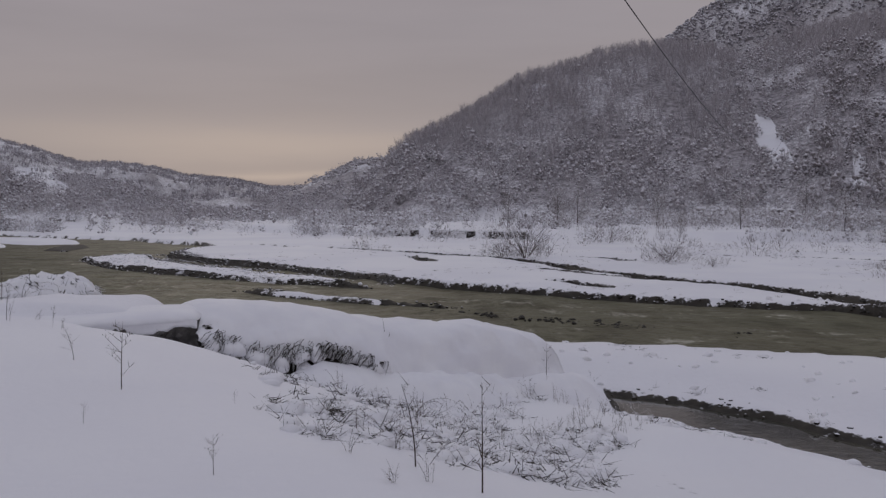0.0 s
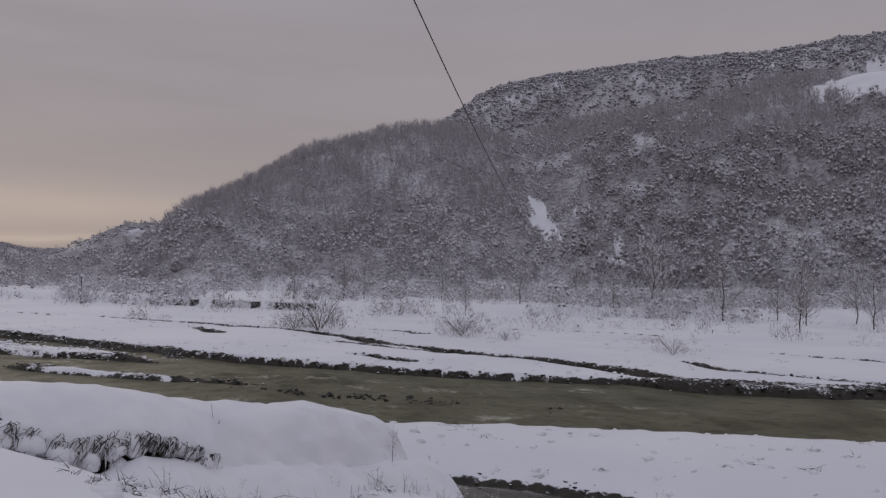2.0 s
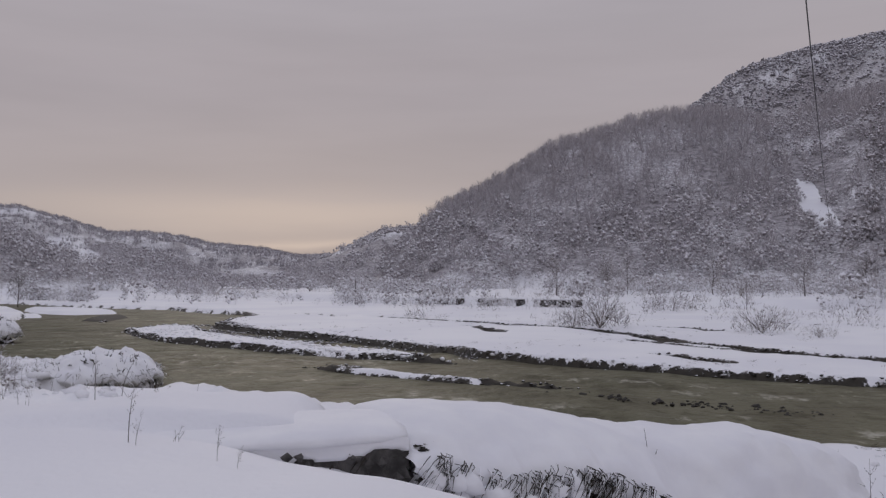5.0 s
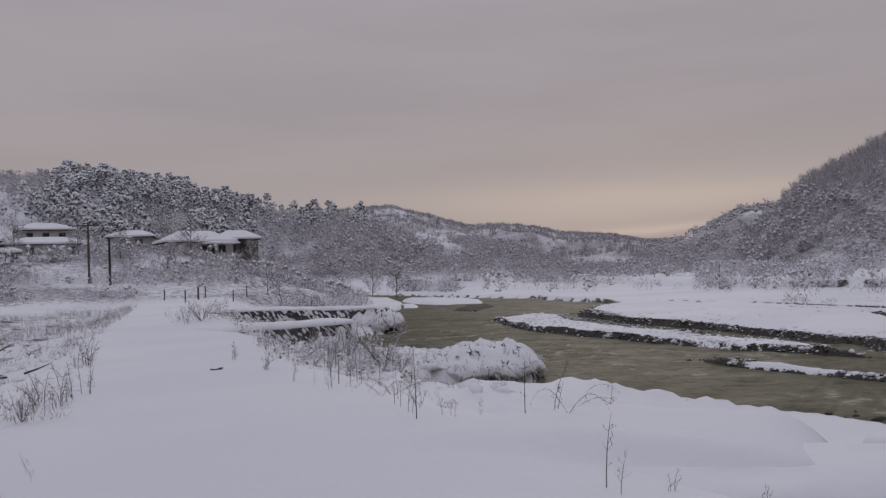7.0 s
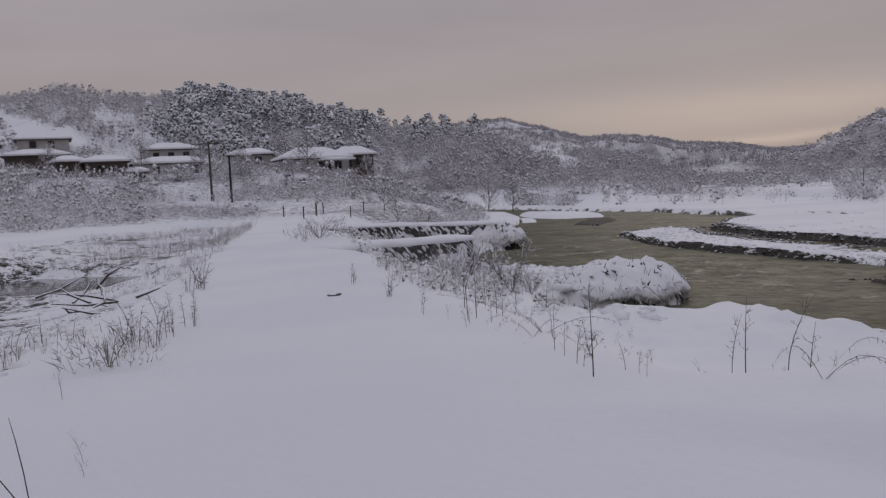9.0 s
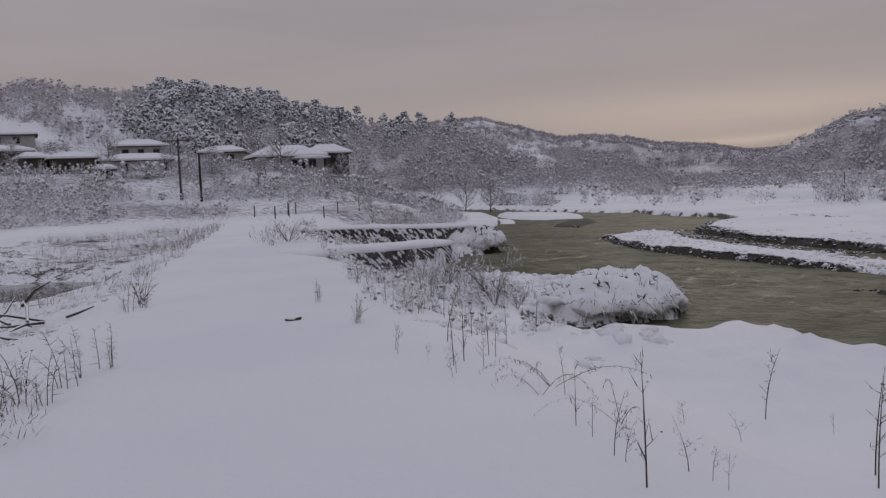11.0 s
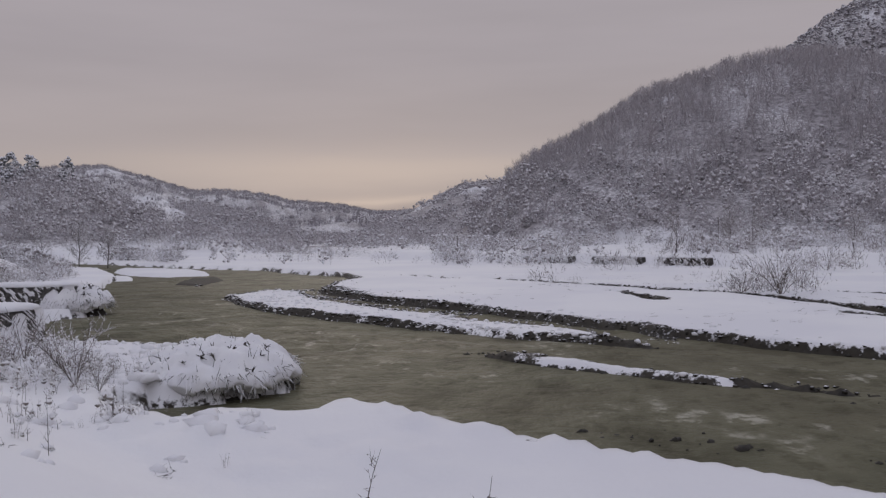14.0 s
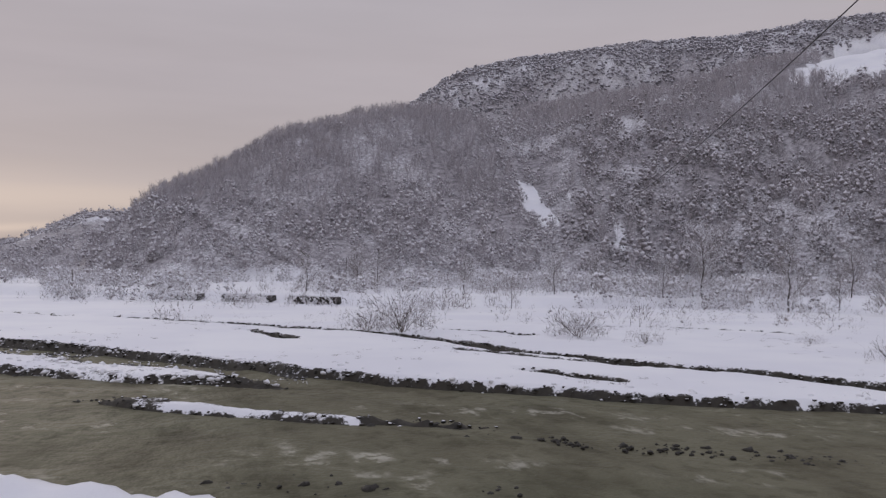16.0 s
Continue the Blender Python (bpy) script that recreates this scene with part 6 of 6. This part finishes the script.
# Dead twig tangles double as the shaded gaps between the snow lumps.
scatter("dark_pockets", [tangle(s) for s in range(5)], pd, rng.uniform(0.05, 0.19, len(pd)), M_STRAW, "dark dead twigs that stand in for shaded gaps between lumps of snow", "weeds", rng)
q = rng.uniform(0, 1, (30000, 2)) * np.array((80, 62)) + np.array((-45, 18))
river = outside(q[:, 0], q[:, 1], FAR_BANK + NEAR_BANK)
strip = outside(q[:, 0], q[:, 1], STRIP)
shore = (strip < 0.1) | ((river > 0.35) & (river < 0.5 + 2.2 * rng.uniform(0, 1, len(q)) ** 2) & (outside(q[:, 0], q[:, 1], NEAR_LAND) > 1)) | (outside(q[:, 0], q[:, 1], BAR) < -0.2) & (q[:, 0] < -2.6) & (rng.uniform(0, 1, len(q)) < 0.5)
p = q[shore & (rng.uniform(0, 1, len(q)) < 0.35)]
scatter("shore_snow", [snow_lump(s + 20, 1) for s in range(6)], p, rng.uniform(0.08, 0.32, len(p)), M_SNOW, "ragged lumps of snow along the gravel shore", "snow", rng, True)
q = rng.uniform(0, 1, (1500, 2)) * np.array((80, 62)) + np.array((-30, 26))
river = outside(q[:, 0], q[:, 1], FAR_BANK + NEAR_BANK)
p = q[(river > 0.8) & (outside(q[:, 0], q[:, 1], NEAR_LAND) > 1) & (vnoise(q[:, 0], q[:, 1], 7, 171, 2) > -0.1)]
scatter("plain_specks", [tangle(s + 8) for s in range(5)], p, rng.uniform(0.08, 0.24, len(p)), M_WEED, "dead weeds showing through snow on the plain", "weeds", rng)
q = np.vstack([rng.uniform(0, 1, (60000, 2)) * np.array((80, 62)) + np.array((-45, 18))])
river = outside(q[:, 0], q[:, 1], FAR_BANK + NEAR_BANK)
strip, bar = outside(q[:, 0], q[:, 1], STRIP), outside(q[:, 0], q[:, 1], BAR)
pool = outside(q[:, 0], q[:, 1], POND)
zq, bq, _ = land(q[:, 0], q[:, 1])
edge = (bq > 0.42 + 0.2 * rng.uniform(0, 1, len(q))) & (zq > WATER - 0.12) & (np.abs(zq - WATER - 0.2) < 0.34) & (outside(q[:, 0], q[:, 1], NEAR_LAND) > 0.5)
p = q[edge][:8000]
scatter("shingle", [cobble(s) for s in range(6)], p, rng.uniform(0.07, 0.24, len(p)) * (0.8 + 0.5 * smooth((np.hypot(p[:, 0], p[:, 1]) - 35) / 40)), M_SHINGLE, "dark river cobbles with snow on some", "gravel", rng, True)
q = rng.uniform(0, 1, (6000, 2)) * np.array((11, 13)) + np.array((1.5, 6))
pool = outside(q[:, 0], q[:, 1], POND)
p = q[np.abs(pool - 0.12) < 0.30][:150]
scatter("pond_cobbles", [cobble(s + 9) for s in range(5)], p, rng.uniform(0.04, 0.13, len(p)), M_SHINGLE, "dark cobbles round the backwater", "gravel", rng, True)


# ---- village, poles, cable ----
M_WALL = make_simple("rendered_wall", (0.50, 0.48, 0.46), (0.40, 0.385, 0.37), 1.2, 0.9, None, 0.15)
M_WALL_DARK = make_simple("plank_wall", (0.085, 0.068, 0.055), (0.13, 0.105, 0.085), 3.0, 0.9, None, 0.3, (6, 6, 0.4))
M_GLASS = make_simple("dark_glass", (0.02, 0.022, 0.026), (0.035, 0.037, 0.04), 2.0, 0.15, None, 0.0)
M_WOOD = make_simple("weathered_wood", (0.07, 0.06, 0.05), (0.15, 0.13, 0.11), 5.0, 0.9, None, 0.3, (5, 5, 0.5))
M_DARKPOLE = make_simple("tarred_pole", (0.018, 0.017, 0.017), (0.04, 0.038, 0.036), 5.0, 0.7, None, 0.2, (5, 5, 0.5))
M_STEEL = make_simple("galvanised_steel", (0.22, 0.22, 0.23), (0.30, 0.30, 0.31), 8.0, 0.45, None, 0.1)
M_CABLE = make_simple("cable_sheath", (0.045, 0.043, 0.045), (0.07, 0.066, 0.066), 8.0, 0.6, None, 0.0)


def hip_roof(name, w, d, z, rise, over, thick, mat, ridge=0.45):
    """A hipped roof slab with eaves, over a w by d plan."""
    bm = bmesh.new()
    hw, hd, r = w / 2 + over, d / 2 + over, w * ridge / 2
    low = [bm.verts.new(c) for c in ((-hw, -hd, z), (hw, -hd, z), (hw, hd, z), (-hw, hd, z))]
    eav = [bm.verts.new((v.co.x, v.co.y, z + thick)) for v in low]
    ra, rb = bm.verts.new((-r, 0, z + thick + rise)), bm.verts.new((r, 0, z + thick + rise))
    bm.faces.new(low[::-1])
    for k in range(4):
        bm.faces.new((low[k], low[(k + 1) % 4], eav[(k + 1) % 4], eav[k]))
    bm.faces.new((eav[0], eav[1], rb, ra))
    bm.faces.new((eav[2], eav[3], ra, rb))
    bm.faces.new((eav[1], eav[2], rb))
    bm.faces.new((eav[3], eav[0], ra))
    bmesh.ops.bevel(bm, geom=[e for e in bm.edges if e.calc_length() > 0.5], offset=0.06, segments=2, affect="EDGES")
    me = bpy.data.meshes.new(name)
    bm.to_mesh(me)
    bm.free()
    me.materials.append(mat)
    return me


def house(az, r, w, d, wall_h, rise, wall_mat, label, openings=(), porch=False, turn=0.0, chimney=True, eave=8.0):
    """One house facing the river: walls, roof with snow on it, doors and windows."""
    a = math.radians(az)
    x, y = C0[0] + r * math.sin(a), C0[1] + r * math.cos(a)
    z = eave - wall_h - 1.2
    root = tagged(new("house", None), label, "house", "village houses")
    root.matrix_basis = pose(x, y, z, 0, 0, -az + turn)
    h = wall_h + 1.2
    foot = box_mesh("footing", w - 0.1, d - 0.1, 3.0, [M_CONCRETE], 0.02)
    part("footing", foot, root, "rough concrete footing").location = (0, 0, -2.95)
    part("wall_shell", box_mesh("wall_shell", w, d, h, [wall_mat], 0.03), root)
    part("roof", hip_roof("roof", w, d, h, rise + 0.35, 0.55, 0.16, M_WALL_DARK), root, "dark tiled hip roof")
    part("roof_snow", hip_roof("roof_snow", w, d, h + 0.165, rise + 0.35, 0.60, 0.30, M_SNOW), root, "thick roof snow")
    if chimney:
        part("chimney", box_mesh("chimney", 0.6, 0.6, h + rise + 0.9, [M_WALL], 0.03), root).location = (w * 0.22, 0.4, 0)
    for kind, ox, oz, ow, oh in openings:
        f = part(kind, box_mesh(kind, ow, 0.16, oh, [M_WOOD], 0.01), root, "wooden frame")
        f.location = (ox * w / 2, -d / 2 - 0.02, h - wall_h + oz)
        g = part("pane" if kind == "window" else "leaf", box_mesh("pane", ow - 0.16, 0.1, oh - 0.16, [M_GLASS], 0.0), f, "dark glass" if kind == "window" else "dark door leaf")
        g.location = (0, -0.06, 0.08)
    if porch:
        part("porch_roof", hip_roof("porch_roof", w * 0.5, 2.2, h - 0.25, 0.15, 0.2, 0.26, M_SNOW), root, "snow-covered porch roof").location = (w * 0.27, -d / 2 - 1.1, 0)
        for ox in (0.06, 0.27, 0.49):
            part("post", box_mesh("post", 0.16, 0.16, h - 0.22, [M_WOOD], 0.02), root).location = (ox * w, -d / 2 - 1.95, 0)
    return root


WIN = lambda x, z=1.0, w=1.1, h=1.2: ("window", x, z, w, h)
DOOR = lambda x: ("door", x, 0.0, 1.0, 2.1)
house(-40.8, 141, 10.2, 7, 2.6, 1.25, M_WALL, "low pale rendered house with porch and snowy roof", (DOOR(0.35), WIN(0.65), WIN(0.1, 1.0, 0.9)), True, 14, True, 7.2)
house(-38.2, 150, 6.4, 6, 2.6, 1.0, M_WALL_DARK, "small dark-walled house with snowy hip roof", (DOOR(-0.3), WIN(0.2), WIN(0.7)), False, 8, True, 7.9)
house(-44.5, 150, 6.5, 7, 2.4, 0.6, M_WALL, "low house with wide snowy eaves", (WIN(-0.4), WIN(0.4)), False, -6, True, 8.6)
house(-49.5, 172, 8.8, 7, 2.8, 0.8, M_WALL, "pale two-storey house with snowy hip roof", (WIN(-0.6, 1.2), WIN(0, 1.2), WIN(0.6, 1.2)), False, 5, True, 11.2)
house(-49.5, 147, 11.4, 6, 2.5, 0.6, M_WALL, "long low white house under snow", (DOOR(0.2), WIN(-0.4), WIN(0.65)), False, 3, False, 7.6)
house(-57.0, 152, 8.8, 5, 2.9, 0.5, M_WALL_DARK, "dark plank barn with long snowy roof", (WIN(0.5, 1.2),), False, -4, False, 9.7)
house(-55.4, 146, 3.6, 5, 2.5, 0.45, M_WALL_DARK, "narrow dark timber shed under snow", (), False, 10, False, 8.3)
house(-53.3, 143, 5.8, 5, 2.5, 0.5, M_WALL_DARK, "dark timber shed with snowy roof", (DOOR(0.3), WIN(-0.3)), False, 6, False, 8.0)
house(-56.6, 178, 8.6, 7, 2.4, 1.3, M_WALL, "upper village house with broad snowy roof", (WIN(0.3), WIN(-0.4)), False, 0, True, 14.0)
house(-60.2, 165, 7.0, 6, 2.8, 0.6, M_WALL_DARK, "dark farm building under snow", (DOOR(0.1),), False, 0, False, 12.2)
house(-51.4, 133, 1.6, 1.6, 1.6, 0.12, M_WALL_DARK, "small garden hut with snow on top", (DOOR(0.0),), False, 0, False, 6.0)


def power_pole(x, y, h, arms, mat, label, r=0.15):
    root = tagged(new("power_pole", None), label, "power pole", "poles by the field")
    z = ground_at(x, y)
    root.matrix_basis = pose(x, y, z, 0, 0, 42)
    v, f = tube([(0, 0, -0.4), (0, 0, h * 0.5), (0, 0, h)], (r, 0.87 * r, 0.67 * r), 10)
    part("shaft", add_mesh("shaft", v, f, [mat], soft=True), root)
    if arms:
        part("crossarm", box_mesh("crossarm", 2.5, 0.12, 0.14, [M_WOOD], 0.02), root).location = (0, -0.12, h - 0.45)
        for ox in (-1.1, -0.55, 0.55, 1.1):
            v, f = tube([(0, 0, 0), (0, 0, 0.1), (0, 0, 0.12), (0, 0, 0.24)], (0.03, 0.03, 0.06, 0.045), 8)
            part("insulator", add_mesh("insulator", v, f, [M_STEEL], soft=True), root).location = (ox, -0.12, h - 0.31)
        for sx in (-1, 1):
            v, f = tube([(sx * 0.75, -0.12, h - 0.42), (0, -0.1, h - 1.2)], (0.025, 0.025), 6)
            part("brace", add_mesh("brace", v, f, [M_STEEL]), root)
    return root


power_pole(-84.3, 81.3, 7.2, True, M_WOOD, "weathered wooden power pole with crossarm")
power_pole(-79.2, 79.5, 5.4, False, M_DARKPOLE, "short black pole beside the snowy field")
power_pole(-17.5, 117.0, 3.4, False, M_WOOD, "thin grey pole on the far bank", 0.06)
power_pole(20.0, 150.0, 4.4, False, M_WOOD, "thin grey pole below the wooded hill", 0.07)


def overhead_cable():
    """A sagging line from over the walk across the river to the hill."""
    pts, p0, d = [], np.array((-4.4, 2.5)), np.array((0.391, 0.920))
    for s in np.linspace(-26, 250, 90):
        q = p0 + d * s
        pts.append((q[0], q[1], 9.4 - 0.087 * s + 0.000673 * s * s))
    v, f = tube(pts, [0.017] * len(pts), 6)
    root = tagged(new("overhead_cable", add_mesh("overhead_cable", v, f, [M_CABLE], soft=True)), "dark overhead cable sagging across the valley", "cable")
    s = 46.0
    q = p0 + d * s
    part("joint", box_mesh("joint", 0.10, 0.35, 0.10, [M_STEEL], 0.02), root).matrix_basis = pose(q[0], q[1], 9.4 - 0.087 * s + 0.000673 * s * s - 0.05, 0, 0, -23)
    return root


overhead_cable()


def cable_mast(s):
    """The mast that carries the cable behind the walk."""
    x, y = -4.4 + 0.391 * s, 2.5 + 0.920 * s
    h = 9.4 - 0.087 * s + 0.000673 * s * s - ground_at(x, y)
    root = tagged(new("cable_mast", None), "tall wooden mast carrying the overhead cable", "mast")
    root.matrix_basis = pose(x, y, ground_at(x, y))
    v, f = tube([(0, 0, -0.4), (0, 0, h * 0.5), (0, 0, h + 0.2)], (0.17, 0.14, 0.11), 10)
    part("shaft", add_mesh("shaft", v, f, [M_WOOD], soft=True), root)
    return root


cable_mast(-25.5)
cable_mast(249)


def fence_post(x, y, h):
    root = tagged(new("fence_post", box_mesh("fence_post", 0.10, 0.10, h + 0.2, [M_WOOD], 0.015)), "weathered fence post at the end of the dyke path", "fence post", "fence posts")
    root.matrix_basis = pose(x, y, ground_at(x, y) - 0.2, 2, 1, 30)
    part("snow_cap", lump_mesh("snow_cap", 3, M_SNOW), root).matrix_basis = pose(0, 0, h + 0.22) @ Matrix.Diagonal((0.14, 0.14, 0.14, 1))


for x, y, h in ((-56.8, 66.1, 1.1), (-60.4, 72.0, 1.3), (-63.0, 70.3, 1.1), (-60.5, 79.7, 1.2), (-59.3, 70.8, 1.2), (-58.3, 67.8, 1.0), (-62, 75, 1.2), (-57, 73, 1.1)):
    fence_post(x, y, h)


# ---- stones and driftwood ----
STONES = [lump_mesh("stone", s, M_STONE, 0.95, 0.75) for s in range(5)]


def stone(x, y, size, k):
    ob = tagged(new("river_stone", STONES[k % 5]), "dark wet stone standing in the river", "stone", "stones in the river")
    ob.matrix_basis = pose(x, y, WATER - size * 0.02, 0, 0, 37 * k) @ Matrix.Diagonal((0.7 * size, 0.55 * size, 0.62 * size, 1))


for k, (x, y, s) in enumerate(((-6.62, 29.7, 0.5), (-6.3, 29.55, 0.35), (-3.81, 28.6, 0.55), (-3.55, 28.5, 0.3), (0.67, 32.5, 0.4), (2.81, 31.1, 0.4), (-4.92, 29.35, 0.3), (-5.72, 37.1, 0.35),
                               (-6.0, 29.5, 0.25), (4.6, 30.3, 0.35), (6.1, 29.6, 0.3), (-9.9, 40.9, 0.35), (5.4, 29.9, 0.45), (1.5, 32.0, 0.3), (-3.82, 28.77, 0.3), (-6.34, 29.22, 0.32), (-1.55, 27.96, 0.25), (-4.28, 29.18, 0.25))):
    stone(x, y, s, k)


def pebble_bank():
    """Loose stones along the gravel edges, too many to count."""
    rng = np.random.default_rng(8)
    q = rng.uniform(0, 1, (60000, 2)) * np.array((60, 52)) + np.array((-30, 26))
    z, bare, _ = land(q[:, 0], q[:, 1])
    ok = (bare > 0.6) & (z > WATER - 0.12) & (np.hypot(q[:, 0], q[:, 1]) < 90)
    q, z = q[ok], z[ok]
    n = min(len(q), 6500)
    kinds = []
    for s in range(6):
        r2 = np.random.default_rng(s)
        v = np.array([(1, 0, 0), (0, 1, 0), (-1, 0, 0), (0, -1, 0), (0.3, 0.2, 0.45), (0, 0, -0.4)]) * r2.uniform(0.7, 1.3, (6, 3))
        kinds.append((v, np.array([(0, 1, 4), (1, 2, 4), (2, 3, 4), (3, 0, 4), (1, 0, 5), (2, 1, 5), (3, 2, 5), (0, 3, 5)])))
    size = 0.03 + 0.10 * rng.uniform(0, 1, n) ** 2.5
    scatter("pebbles", kinds, q[:n], size, M_STONE, "wet gravel and cobbles along the water", "gravel", rng)


pebble_bank()


def cobble_line():
    """Cobbles breaking the water in a broken line below the bar, and by the near shore."""
    rng = np.random.default_rng(31)
    t = rng.uniform(0, 1, 420) ** 0.8
    line = np.stack([np.interp(t, [0, 0.35, 0.6, 1], [-0.5, 2.2, 4.2, 9.5]), np.interp(t, [0, 0.35, 0.6, 1], [33.6, 31.5, 30.0, 26.6])], -1) + rng.normal(0, 1, (420, 2)) * np.array((0.25, 0.28))
    line = line[vnoise(line[:, 0], line[:, 1], 0.8, 181, 2) > -0.05]
    spots = np.array(((-6.5, 29.8), (-6.1, 29.5), (-4.9, 29.5), (-3.9, 28.8), (-5.7, 37.3), (-9.6, 41.1), (-9.0, 40.9), (-1.6, 28.0)))
    near = spots[rng.integers(0, 8, 46)] + rng.normal(0, 0.32, (46, 2))
    vs, fs, n = [], [], 0
    kinds = [cobble(s + 40) for s in range(6)]
    for x, y in np.vstack([line, near]):
        v, f = kinds[int(rng.integers(6))]
        size, a = 0.05 + 0.16 * rng.uniform() ** 3, rng.uniform(0, 6.283)
        c, q = math.cos(a) * size, math.sin(a) * size
        vs.append(np.stack([v[:, 0] * c - v[:, 1] * q + x, v[:, 0] * q + v[:, 1] * c + y, v[:, 2] * size + WATER + rng.uniform(-0.01, 0.03)], -1))
        fs.append(f + n)
        n += len(v)
    tagged(new("river_cobbles", add_mesh("river_cobbles", np.vstack(vs), np.vstack(fs), [M_STONE])), "dark wet cobbles breaking the river's surface", "gravel", kind="stuff")


cobble_line()


def branch_pile(cx, cy):
    rng = np.random.default_rng(17)
    z = ground_at(cx, cy)
    root = tagged(new("branch_pile", None), "heap of broken driftwood branches dusted with snow", "branch pile")
    root.matrix_basis = pose(cx, cy, z)
    for _ in range(13):
        a, l = rng.uniform(0, 6.283), rng.uniform(0.6, 1.4)
        p = np.array((rng.normal(0, 0.5), rng.normal(0, 0.5), rng.uniform(-0.1, 0.3)))
        q = p + np.array((math.cos(a) * l, math.sin(a) * l, rng.uniform(-0.1, 0.6)))
        v, f = tube([p, (p + q) / 2 + rng.normal(0, 0.06, 3), q], (0.03, 0.025, 0.01), 6)
        part("branch", add_mesh("branch", v, f, [M_BARK], soft=True), root)


branch_pile(-21.5, 19.6)


def driftwood(x, y, l, turn):
    v, f = tube([(-l / 2, 0, 0.02), (0, 0.04, 0.03), (l / 2, 0, 0.02)], (0.05, 0.06, 0.03), 7)
    ob = tagged(new("driftwood", add_mesh("driftwood", v, f, [M_BARK], soft=True)), "snow-dusted driftwood log lying in the backwater", "driftwood")
    ob.matrix_basis = pose(x, y, WATER + 0.03, 0, 0, turn)


driftwood(3.9, 15.2, 0.8, 35)


def path_scrap(x, y):
    ob = tagged(new("bark_scrap", lump_mesh("bark_scrap", 9, M_BARK, 0.4, 0.15)), "flat dark scrap of bark lying on the path", "bark scrap")
    ob.matrix_basis = pose(x, y, ground_at(x, y) + 0.01, 0, 0, 20) @ Matrix.Diagonal((0.24, 0.3, 0.7, 1))


path_scrap(-16.03, 20.2)


def vine_stake(mesh, x, y, k):
    ob = tagged(new("vine_stake", mesh), "thin weathered stake of a snowed-in vineyard row", "stake", "vineyard stakes")
    ob.matrix_basis = pose(x, y, ground_at(x, y) - 0.25, 3 * math.sin(k * 5), 3 * math.cos(k * 3), 20)


stake_mesh = box_mesh("vine_stake", 0.09, 0.09, 1.45, [M_WOOD], 0.01)
for k in range(26):
    vine_stake(stake_mesh, 49 + 0.72 * k, 121.5 - 0.42 * k + 0.2 * math.sin(k * 2.3), k)
